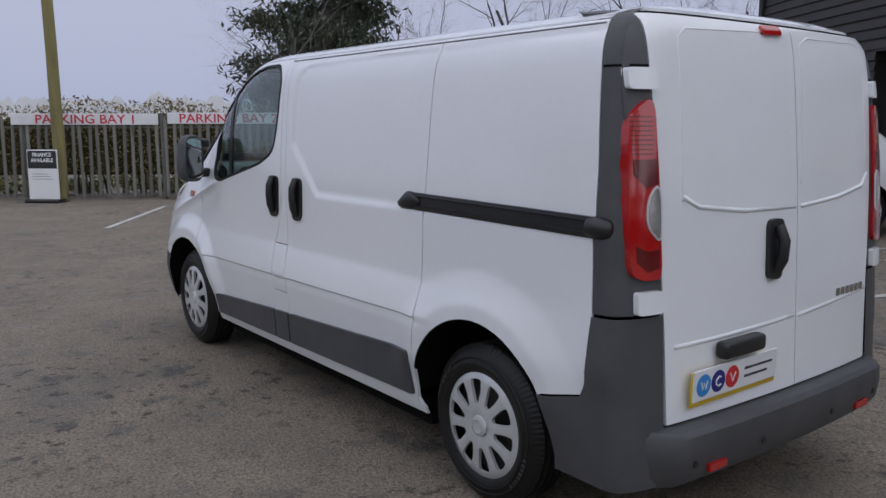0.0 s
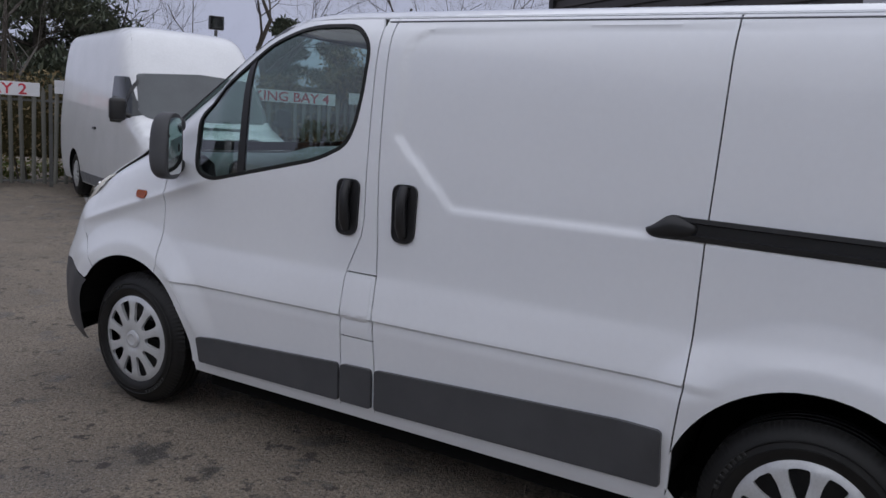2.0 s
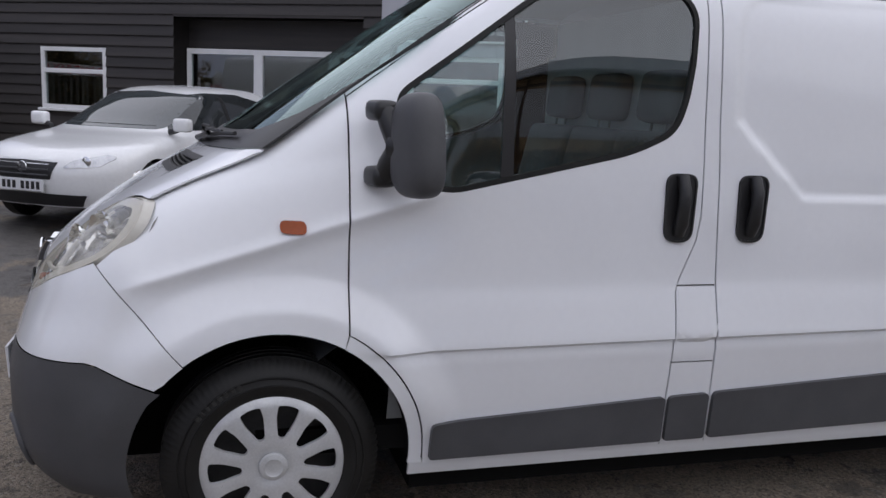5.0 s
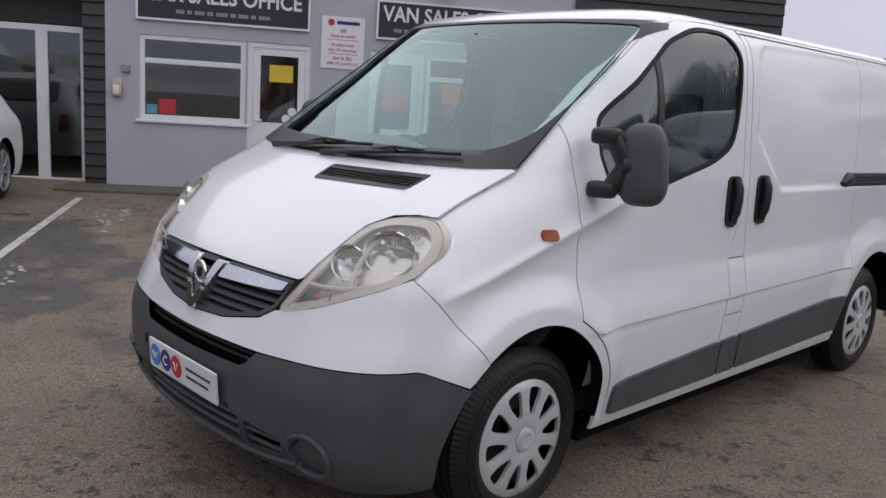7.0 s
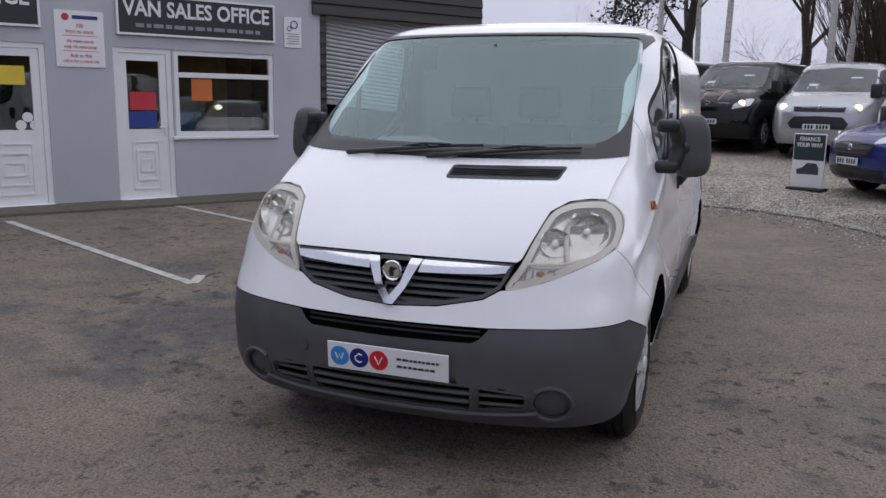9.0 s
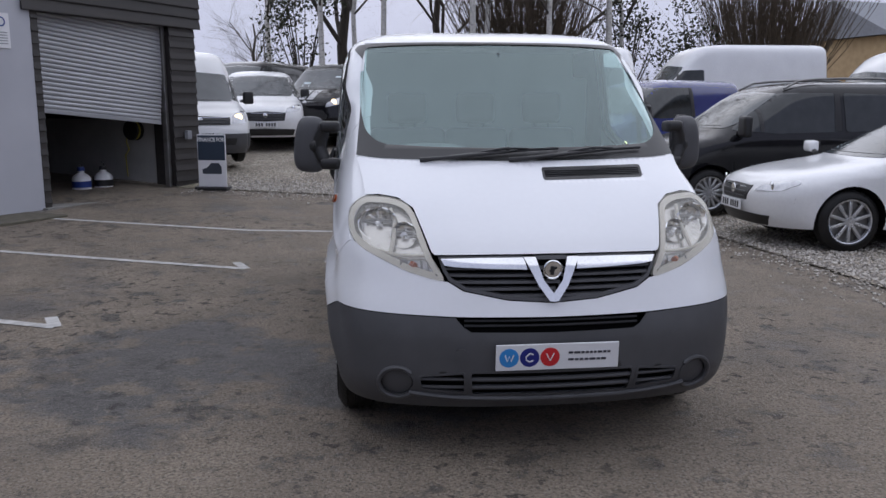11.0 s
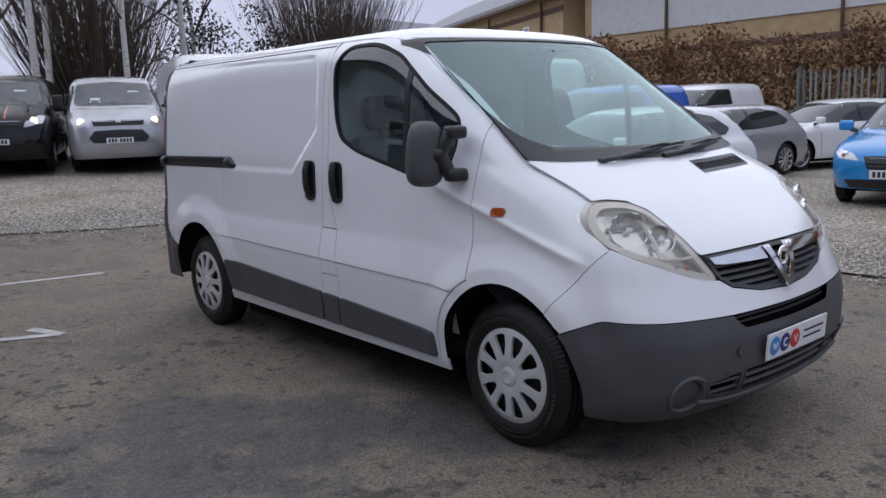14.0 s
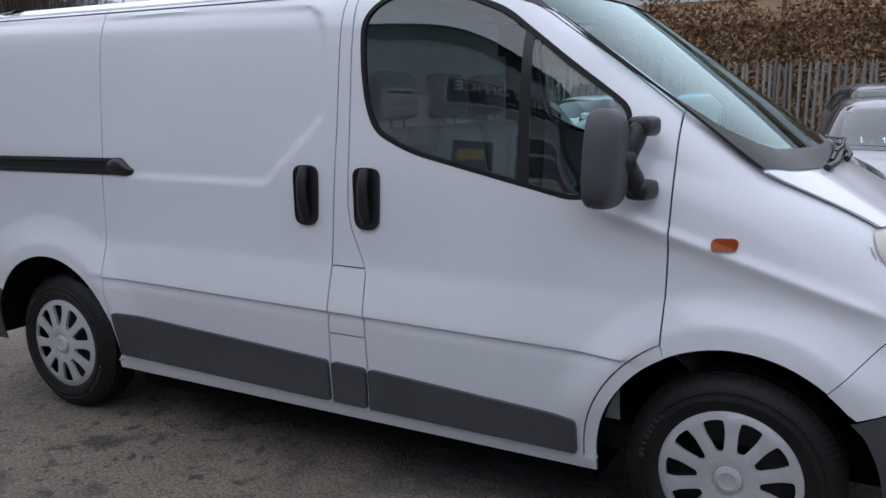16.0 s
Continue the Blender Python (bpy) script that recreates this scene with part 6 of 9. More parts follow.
for sd, tag in ((-1, "left"), (1, "right")):
    P = lambda name, poly, holes=(), mt=WHITE, label="", h=(0.03, 0.016), off=0.0, rim=0.014, gap=0.0028, rows=(): part(
        name, VAN.panel("side", poly, holes, h, off, sd, rim, gap, rows), mt, van, label, smooth=40)
    d = P("front_door", DOOR, [WINDOW], label="white front door with a large window", h=(0.026, 0.014), rows=CREASES + RIDGE)
    P("front_wing", FENDER, h=(0.018, 0.012), rows=RIDGE)
    P("arch_flange", arc(1.549, 0.335, 0.419, 119, 184, 16) + arc(1.549, 0.335, 0.460, 184, 118, 16), off=-0.003, gap=0.0, h=(0.014, 0.014))
    P("windscreen_pillar", PILLAR_A, h=(0.02, 0.012), gap=0.001)
    P("door_post", B_POST)
    P("door_post_lower", B_LOW, rows=CREASES)
    P("door_post_sill", B_SILL)
    if sd < 0:
        fl = P("fuel_flap", FLAP, off=0.001, label="white fuel flap with a thin outline")
        part("flap_catch", box(-0.942, 0.068, 0.715, -0.934, 0.078, 0.745, 0.003), WHITE, van)
    P("sliding_door", SLIDE, label="white sliding side door with a pressed panel", h=(0.022, 0.013), rows=CREASES)
    P("rear_side_panel", QUARTER, label="white rear side panel with a wheel arch", h=(0.022, 0.014))
    # sill below the doors
    P("sill", [(1.128, 0.316), (-1.120, 0.320), (-1.165, 0.300), (-1.17, 0.262), (1.128, 0.255)], off=-0.009, h=(0.02, 0.01))
    # plastic sill trims
    for a, b, z0a, z0b, z1a, z1b in ((1.066, 0.243, 0.318, 0.325, 0.442, 0.488), (0.229, 0.075, 0.325, 0.326, 0.488, 0.494), (0.056, -1.110, 0.326, 0.345, 0.496, 0.552)):
        q = rounded([(a, z0a, 0.012), (a, z1a, 0.02), (b, z1b, 0.02), (b, z0b, 0.012)])
        P("sill_trim", q, mt=GREY_PLASTIC, off=0.017, rim=0.026, gap=0.0, h=(0.016, 0.012), label="dark grey plastic sill trim")
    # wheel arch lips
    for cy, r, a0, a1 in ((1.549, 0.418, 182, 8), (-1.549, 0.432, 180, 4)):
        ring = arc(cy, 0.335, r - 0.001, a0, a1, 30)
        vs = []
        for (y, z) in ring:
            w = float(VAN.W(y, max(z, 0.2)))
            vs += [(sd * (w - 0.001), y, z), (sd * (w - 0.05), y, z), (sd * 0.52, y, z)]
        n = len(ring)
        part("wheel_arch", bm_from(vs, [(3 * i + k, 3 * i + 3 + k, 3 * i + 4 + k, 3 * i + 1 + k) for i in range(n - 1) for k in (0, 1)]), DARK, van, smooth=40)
    # wells in the near black that stands for the shade inside
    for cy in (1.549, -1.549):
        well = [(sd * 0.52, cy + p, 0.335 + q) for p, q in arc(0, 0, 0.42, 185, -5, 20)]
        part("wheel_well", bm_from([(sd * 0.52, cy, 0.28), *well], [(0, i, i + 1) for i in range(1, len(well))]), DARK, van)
    # door window: seal, panes, divider
    part("window_seal", VAN.panel("side", offset(WINDOW, -0.002), [offset(WINDOW, 0.014)], (0.02, 0.02), 0.001, sd, 0.02, 0), RUBBER, van, "black rubber window seal", smooth=40)
    g = part("side_window", VAN.panel("side", offset(WINDOW, 0.010), (), (0.03, 0.02), -0.006, sd, 0, 0), GLASS, van, "clear tinted glass", smooth=True, out=(sd, 0, 0.2))
    g.visible_shadow = False
    part("window_divider", VAN.panel("side", [(0.865, 1.735), (0.835, 1.757), (0.832, 1.225), (0.872, 1.217)], (), (0.02, 0.02), -0.002, sd, 0.015, 0), BLACK, van, smooth=40)
    # near-black lining added behind the panels: painted shade for the gaps
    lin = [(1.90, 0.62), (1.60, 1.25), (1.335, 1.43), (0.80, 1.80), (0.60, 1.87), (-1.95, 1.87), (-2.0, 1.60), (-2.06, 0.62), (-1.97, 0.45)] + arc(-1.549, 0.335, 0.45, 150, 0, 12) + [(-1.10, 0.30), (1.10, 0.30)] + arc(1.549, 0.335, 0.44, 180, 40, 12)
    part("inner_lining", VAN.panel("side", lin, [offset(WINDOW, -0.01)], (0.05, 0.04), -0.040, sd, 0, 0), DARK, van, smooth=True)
    # handles
    for cy, label in ((0.245, "front"), (-0.030, "sliding")):
        x0 = float(VAN.W(cy, 1.13))
        cup = rounded([(cy - 0.052, 1.018, 0.045), (cy + 0.052, 1.018, 0.045), (cy + 0.058, 1.245, 0.04), (cy - 0.058, 1.245, 0.04)])
        hd = part("door_handle", VAN.panel("side", cup, (), (0.02, 0.02), 0.006, sd, 0.012, 0), BLACK, van, "black plastic pull handle in an oval cup", smooth=40)
        pts = [(sd * (x0 + 0.006), cy, 1.045), (sd * (x0 + 0.022), cy, 1.085), (sd * (x0 + 0.030), cy, 1.14), (sd * (x0 + 0.028), cy, 1.19), (sd * (x0 + 0.008), cy, 1.236)]
        gb = tube(pts, [0.020, 0.024, 0.021, 0.021, 0.020], 10)
        part("grip", gb, BLACK, hd, smooth=50)
        part("cup_ring", VAN.panel("side", cup, [offset(cup, 0.007)], (0.02, 0.02), 0.010, sd, 0.010, 0), BLACK, hd, smooth=40)
    # side repeater lamp
    rp = rounded([(1.462, 1.040, 0.018), (1.462, 1.078, 0.018), (1.538, 1.080, 0.018), (1.538, 1.044, 0.018)])
    part("side_repeater", VAN.panel("side", rp, (), (0.012, 0.012), 0.009, sd, 0.012, 0), mat("amber_lens", (0.36, 0.068, 0.006), (0.28, 0.048, 0.005), rough=0.2, coat=0.2, spec=0.3) if sd < 0 else bpy.data.materials["amber_lens"], van, "orange lens", smooth=40)
    # sliding-door rail
    rz = lambda y: 1.205 + 0.012 * (y + 1.1)
    ys = np.linspace(-1.05, -2.12, 24)
    vs, fs = [], []
    for y in ys:
        w = float(VAN.W(y, 1.20))
        for dx, dz in ((0.0, 0.036), (0.016, 0.036), (0.018, 0.022), (0.006, 0.018), (0.006, -0.016), (0.018, -0.020), (0.016, -0.036), (0.0, -0.036)):
            vs.append((sd * (w + dx), float(y), rz(y) + dz))
    fs = [(8 * i + k, 8 * i + 8 + k, 8 * i + 9 + k, 8 * i + 1 + k) for i in range(len(ys) - 1) for k in range(7)]
    part("door_rail", bm_from(vs, fs), BLACK, van, "black sliding-door rail", smooth=35)
    x0 = float(VAN.W(-1.05, 1.2))
    cap = bmesh.new()
    bmesh.ops.create_uvsphere(cap, u_segments=20, v_segments=12, radius=1)
    for v in cap.verts:
        y = v.co.y * 0.085
        v.co = Vector((sd * (x0 + 0.004 + 0.026 * max(v.co.x * sd, -0.4)), -1.055 + y, 1.205 + (0.040 * v.co.z) * (1.0 - 0.75 * float(sstep(y, 0.0, 0.085)) * (v.co.z > 0)) - 0.012 * float(sstep(y, 0, 0.085))))
    part("rail_cap", cap, BLACK, van, smooth=True)
    part("rail_end", tube([(sd * (float(VAN.W(y, 1.2)) + 0.002), y, rz(y)) for y in (-2.10, -2.12, -2.165, -2.185, -2.192)], [0.034, 0.038, 0.037, 0.028, 0.012], 14), BLACK, van, smooth=50)
    # wheels
    for cy in (1.549, -1.549):
        make_wheel(van, pose(sd * 0.805, cy, 0.33, sd * {(-1, 1): -14, (-1, -1): 9, (1, 1): 17, (1, -1): 5}[sd, 1 if cy > 0 else -1]), side=sd)
    # rear pillar, lamp, hinges and bumper corner
    z_in = pchip([(0.40, 0.700), (0.82, 0.712), (1.02, 0.724), (1.40, 0.735), (1.72, 0.750), (1.93, 0.752)])
    zz = np.linspace(0.905, 1.925, 96)
    rp = [(sd * min(0.845, 0.972 * float(VAN.A(z))), z) for z in zz]
    rear_poly = rp + [(sd * float(z_in(z)), z) for z in zz[::-1]]
    side_poly = [(float(VAN.R(abs(x), z)), z) for x, z in rp] + [(-2.060, 1.925), (-2.070, 1.884), (-2.097, 1.70), (-2.120, 1.40), (-2.136, 0.905)]
    part("rear_pillar", join_panels(VAN.panel("rear", rear_poly, (), (0.03, 0.04), 0.001, sd, 0.0, 0), VAN.panel("side", side_poly, (), (0.03, 0.04), 0.001, sd, 0.0, 0), dist=0.004), GREY_PLASTIC, van, "dark grey plastic rear pillar", smooth=50)
    lamp = smooth_loop([(sd * x, z) for x, z in ((0.862, 1.085), (0.862, 1.32), (0.848, 1.52), (0.815, 1.585), (0.757, 1.604), (0.748, 1.45), (0.744, 1.20), (0.742, 1.045), (0.775, 1.024), (0.835, 1.032))])
    RED = mat("red_lamp_lens", (0.46, 0.008, 0.009), (0.36, 0.006, 0.007), rough=0.10, coat=0.8) if sd < 0 else bpy.data.materials["red_lamp_lens"]
    DEEP_RED = mat("deep_red_lens", (0.16, 0.004, 0.004), (0.10, 0.003, 0.003), rough=0.15, coat=0.6) if sd < 0 else bpy.data.materials["deep_red_lens"]
    rl = part("rear_lamp", VAN.panel("rear", lamp, (), (0.016, 0.02), 0.020, sd, 0.045, 0), RED, van, "red rear lamp with a clear reversing lens", smooth=50)
    part("pillar_joint", tube([(sd * x, float(VAN.R(x, 1.722)) - 0.0015, 1.722) for x in np.linspace(0.752, 0.818, 8)] + [(sd * (float(VAN.W(y, 1.722)) + 0.0015), y, 1.722) for y in np.linspace(-2.19, -2.10, 8)], 0.004, 5), DARK, van)
    clear = smooth_loop([(sd * x, z) for x, z in ((0.750, 1.172), (0.770, 1.172), (0.794, 1.205), (0.798, 1.25), (0.784, 1.30), (0.752, 1.318))])
    part("reversing_lens", VAN.panel("rear", clear, (), (0.012, 0.012), 0.0245, sd, 0.01, 0), mat("clear_lens", (0.58, 0.55, 0.54), (0.38, 0.35, 0.34), rough=0.12, coat=1, metal=0.6) if sd < 0 else bpy.data.materials["clear_lens"], rl, smooth=50)
    for zl in (((0.752, 1.34), (0.80, 1.325), (0.845, 1.37), (0.845, 1.42), (0.752, 1.42)), ((0.752, 1.062), (0.80, 1.05), (0.842, 1.085), (0.845, 1.14), (0.800, 1.120), (0.752, 1.125))):
        part("lens_zone", VAN.panel("rear", [(sd * x, z) for x, z in zl], (), (0.02, 0.02), 0.0215, sd, 0.004, 0), DEEP_RED, rl, smooth=50)
    part("lens_rim", VAN.panel("rear", offset(clear, -0.007), [clear], (0.01, 0.01), 0.0235, sd, 0.006, 0), SILVER, rl, smooth=50)
    for k in range(9):
        z = 1.555 - k * 0.015
        q = [(sd * 0.765, z), (sd * 0.765, z + 0.004), (sd * 0.845, z + 0.004), (sd * 0.845, z)]
        part("lens_rib", VAN.panel("rear", q, (), (0.03, 0.01), 0.022, sd, 0.004, 0), DEEP_RED, rl)
    for z0, z1 in ((1.645, 1.715), (0.908, 0.985)):
        hx = [(sd * 0.838, z0), (sd * 0.838, z1), (sd * 0.735, z1), (sd * 0.735, z0)]
        part("door_hinge", VAN.panel("rear", rounded(hx, 0.012), (), (0.02, 0.02), 0.022, sd, 0.03, 0), WHITE, van, "white hinge cover", smooth=45)
    zz2 = np.linspace(0.30, 0.895, 56)
    cr = [(sd * 0.845, z) for z in zz2]
    c_rear = cr + [(sd * (0.715 if z > 0.50 else 0.70), z) for z in zz2[::-1]]
    c_side = [(float(VAN.R(0.845, z)), z) for _, z in cr] + [(-2.134, 0.893), (-2.124, 0.66), (-2.100, 0.607), (-1.938, 0.570)] + arc(-1.549, 0.335, 0.432, 147, 178, 8) + [(-1.975, 0.30)]
    part("rear_bumper_corner", join_panels(VAN.panel("rear", c_rear, (), (0.03, 0.03), 0.002, sd, 0.0, 0), VAN.panel("side", c_side, (), (0.022, 0.014), 0.006, sd, 0.008, 0), dist=0.004), GREY_PLASTIC, van, "grained grey bumper corner", smooth=50)
    if sd < 0:
        part("parking_sensor", lathe([(0, 0.012), (-0.004, 0.011), (-0.004, 0.0)], 14, "x"), BLACK, van).location = (-0.925, -2.13, 0.70)


# ---- van: nose, roof, tail ----
def front_pt(x, z, off=0.0):
    return (x, float(VAN.F(x, z)) + off, z)


def vpart(name, how, poly, holes=(), mt=None, label="", h=(0.025, 0.02), off=0.0, rim=0.014, gap=0.0028, parent=None, smooth=40):
    return part(name, VAN.panel(how, poly, holes, h, off, 1, rim, gap), mt or WHITE, parent or van, label, smooth=smooth, out=None if rim else {"front": (0, 1, 0.5), "rear": (0, -1, 0), "top": (0, 0, 1)}[how])


LAMP = smooth_loop(HEADLAMP)
# bonnet
bonnet_half = [(0.0, 0.897), (0.25, 0.896), (0.482, 0.893), (0.498, 0.905), (0.527, 0.985), (0.560, 1.072), (0.622, 1.110), (0.70, 1.121), (0.766, 1.119), (0.768, 1.14), (0.774, 1.18), (0.786, 1.23), (0.800, 1.268), (0.790, 1.279),
               (0.67, 1.270), (0.39, 1.262), (0.0, 1.257)]
VENT = rounded([(-0.545, 1.186, 0.012), (-0.060, 1.178, 0.012), (-0.067, 1.226, 0.012), (-0.563, 1.233, 0.012)])
bonnet = vpart("bonnet", "front", sym(bonnet_half), [VENT], label="white sloping bonnet", h=(0.03, 0.014))
vpart("vent_frame", "front", offset(VENT, -0.002), [offset(VENT, 0.010)], BLACK, off=0.002, rim=0.02, gap=0, label="black air intake frame")
# near-black sheet below the slats: the intake's shade as colour
vpart("vent_bed", "front", VENT, (), DARK, off=-0.012, rim=0, gap=0)
for k in range(5):
    z = 1.192 + k * 0.0075
    part("vent_slat", tube([front_pt(x, z, -0.002) for x in np.linspace(-0.553, -0.070, 9)], 0.0035, 6), BLACK, van)
# windscreen, its black border and cowl
edge_x = [(float(VAN.W(y, z, False)) - 0.003, z) for y, z in SCREEN_EDGE]
screen_half = [(0.0, 1.260), (0.39, 1.265), (0.67, 1.273), (0.792, 1.283)] + edge_x[1:4] + [(0.782, 1.830), (0.765, 1.853), (0.70, 1.858), (0.35, 1.861), (0.0, 1.862)]
screen = sym(screen_half)
glass_half = [(0.0, 1.312), (0.40, 1.318, 0.05), (0.672, 1.330, 0.05), (0.748, 1.385, 0.05), (0.768, 1.50, 0.1), (0.760, 1.66, 0.1), (0.744, 1.775, 0.1), (0.724, 1.840, 0.03), (0.40, 1.851), (0.0, 1.853)]
inner = rounded(glass_half + [(-p[0], *p[1:]) for p in glass_half[-2:0:-1]])
frit = vpart("windscreen_border", "front", offset(screen, -0.004), [inner], BLACK, "black band round the windscreen", off=0.005, gap=0, h=(0.025, 0.02))
ws = vpart("windscreen", "front", offset(inner, -0.004), (), SCREEN, "green-tinted windscreen", off=-0.003, rim=0, gap=0, h=(0.03, 0.03), smooth=True)
ws.visible_shadow = False
part("screen_dot", lathe([(0.0, 0.011), (0.003, 0.010), (0.003, 0.0)], 14, "y"), BLACK, van).location = front_pt(0.0, 1.79, -0.012)
# wipers
for x0, x1, xp in ((0.36, -0.17, -0.02), (-0.06, -0.60, -0.46)):
    a, b = Vector(front_pt(x0, 1.277, 0.022)), Vector(front_pt(x1, 1.312, 0.030))
    c = Vector(front_pt((x0 + x1) / 2, 1.297, 0.028))
    wp = part("wiper_blade", tube([a, a.lerp(c, 0.5) + Vector((0, 0.004, 0.004)), c, c.lerp(b, 0.5) + Vector((0, 0.004, 0.003)), b], 0.007, 6), BLACK, van, "black wiper blade", smooth=40)
    arm = [front_pt(x0 + 0.14, 1.262, 0.016), front_pt(x0 + 0.02, 1.272, 0.036), front_pt((x0 + x1) / 2 - 0.02, 1.300, 0.052), tuple(c + Vector((0.0, 0.018, 0.012)))]
    part("wiper_arm", tube(arm, [0.012, 0.010, 0.008, 0.007], 8), BLACK, wp, smooth=40)
    part("blade_bridge", tube([a.lerp(b, 0.28) + Vector((0, 0.010, 0.010)), c + Vector((0, 0.024, 0.018)), a.lerp(b, 0.72) + Vector((0, 0.010, 0.010))], 0.006, 6), BLACK, wp, smooth=40)
# roof
roof_front = [(x, float(VAN.F(x, 1.8645))) for x in np.linspace(0.755, -0.755, 25)]
roof_rear = [(x, float(VAN.R(x, 1.915)) + 0.004) for x in np.linspace(-0.715, 0.715, 21)]
roof_poly = roof_front + [(-0.770, 0.60), (-0.773, 0.3), (-0.773, -1.98), (-0.745, -2.07)] + roof_rear + [(0.745, -2.07), (0.773, -1.98), (0.773, 0.3), (0.770, 0.60)]
vpart("roof", "top", roof_poly, (), label="white roof", h=(0.04, 0.05), gap=0, rim=0.01)
for sd in (-1, 1):
    # roof edge above the doors, from the side panels to the roof skin
    strip = [(0.66, 1.886), (0.60, 1.893), (0.3, 1.8935), (-1.98, 1.8935), (-2.055, 1.890), (-2.066, 1.886)]
    part("roof_gutter", VAN.panel("side", strip, (), (0.05, 0.01), -0.003, sd, 0.012, 0), WHITE, van, smooth=40)
    part("roof_seam", tube([(sd * (float(VAN.W(y, 1.868)) + 0.001), y, 1.868) for y in np.linspace(0.16, -2.06, 20)], 0.0035, 6), mat("grey_seam", (0.16, 0.165, 0.18), rough=0.6) if sd < 0 else bpy.data.materials["grey_seam"], van)
# headlamps
LENS = glass_mat("headlamp_lens", (1.0, 0.99, 0.96), 0.03, 0.95, 1.55, haze=0.16)
BOWL = mat("lamp_reflector", (0.90, 0.90, 0.89), (0.80, 0.80, 0.79), rough=0.14, metal=1.0, scale=14, fine=60)
BEZEL = mat("lamp_bezel", (0.62, 0.60, 0.545), (0.55, 0.53, 0.475), rough=0.35, metal=0.0, scale=9)
SMOKE = mat("grey_lamp_trim", (0.20, 0.20, 0.20), (0.13, 0.13, 0.13), rough=0.3, metal=0.4)
AMBER = bpy.data.materials["amber_lens"]
SILVER_BOWL = mat("faceted_lamp_silver", (0.72, 0.715, 0.70), (0.58, 0.575, 0.56), rough=0.25, metal=0.8, scale=14, fine=60, bump=0.004, bump_scale=14)
for sd in (-1, 1):
    q = LAMP if sd > 0 else mirror_x(LAMP)
    hl = vpart("headlamp", "front", q, [offset(q, 0.0015)], BEZEL, "clear teardrop headlamp with an orange bulb", h=(0.015, 0.015), off=0.001, rim=0.03, gap=0.0012)
    vpart("lamp_housing", "front", offset(q, 0.002), (), SILVER_BOWL, h=(0.02, 0.02), off=-0.050, rim=0, gap=0, parent=hl, smooth=True)
    vpart("lamp_surround", "front", offset(q, 0.0015), [offset(q, 0.026)], BEZEL, h=(0.012, 0.012), off=-0.004, rim=0.018, gap=0, parent=hl)
    lens = vpart("lens", "front", offset(q, 0.002), (), LENS, h=(0.02, 0.02), off=0.004, rim=0, gap=0, parent=hl, smooth=True)
    lens.visible_shadow = False
    # main and dipped reflectors, oval, with a bulb shield each
    for cx, cz, r, dep, flat in ((0.712, 1.008, 0.092, 0.040, 0.78), (0.604, 0.965, 0.060, 0.030, 0.95)):
        base = Vector(front_pt(sd * cx, cz, -0.020))
        nrm = Vector((sd * 0.42, 1.0, 0.30)).normalized()
        rot = nrm.to_track_quat("Y", "Z").to_matrix().to_4x4() @ Matrix.Diagonal((1, 1, flat, 1))
        bowl = lathe([(0.008, r), (0.006, r * 0.95), (-dep * 0.5, r * 0.80), (-dep * 0.9, r * 0.4), (-dep, 0.0)], 36, "y")
        for v in bowl.verts:
            a = math.atan2(v.co.z, v.co.x)
            v.co.y += 0.0035 * (1 if int(a * 36 / math.pi) % 2 else -1) * (a > 0.2)
        bowl.transform(Matrix.Translation(base) @ rot)
        part("reflector", bowl, BOWL, hl, smooth=25)
        shield = lathe([(-dep * 0.9, 0.016), (-dep * 0.2, 0.018), (0.004, 0.014), (0.006, 0.0)], 14, "y")
        shield.transform(Matrix.Translation(base) @ rot)
        part("bulb_shield", shield, CHROME, hl, smooth=40)
        part("reflector_bar", tube([front_pt(sd * (cx - r * 0.85), cz + 0.006, -0.030), front_pt(sd * cx, cz + 0.010, -0.022), front_pt(sd * (cx + r * 0.8), cz + 0.004, -0.030)], 0.0075, 6), SMOKE, hl, smooth=40)
    # fins between the chambers
    fin = [front_pt(sd * x, z, -0.016) for x, z in ((0.655, 1.065), (0.640, 1.02), (0.648, 0.96), (0.665, 0.90))]
    part("lamp_fin", tube(fin, 0.009, 8), BEZEL, hl, smooth=40)
    brow = [front_pt(sd * x, z, -0.012) for x, z in ((0.518, 0.890), (0.58, 0.888), (0.65, 0.892), (0.72, 0.908))]
    part("lamp_brow", tube(brow, 0.007, 8), BEZEL, hl, smooth=40)
    for k in range(9):
        x = 0.668 + 0.0115 * k
        part("lamp_flute", tube([front_pt(sd * x, 1.048 + 0.012 * math.sin(k / 8 * 3.1), -0.018), front_pt(sd * x, 1.074 + 0.008 * math.sin(k / 8 * 3.1), -0.014)], 0.0022, 5), SMOKE, hl)
    # indicator in the inner corner
    c = Vector(front_pt(sd * 0.578, 0.853, -0.020))
    part("indicator_bulb", tube([c, c + Vector((sd * -0.012, 0.016, 0.0))], [0.016, 0.013], 12), AMBER, hl, smooth=40)
    part("bulb_holder", tube([c + Vector((sd * 0.02, -0.01, 0)), c + Vector((sd * 0.05, -0.012, 0.004))], 0.014, 8), SMOKE, hl, smooth=40)
    for x in (0.512, 0.540, 0.606):
        part("indicator_fin", tube([front_pt(sd * x, 0.826 + 0.2 * (x - 0.5), -0.026), front_pt(sd * x, 0.872, -0.024)], 0.003, 5), SMOKE, hl)
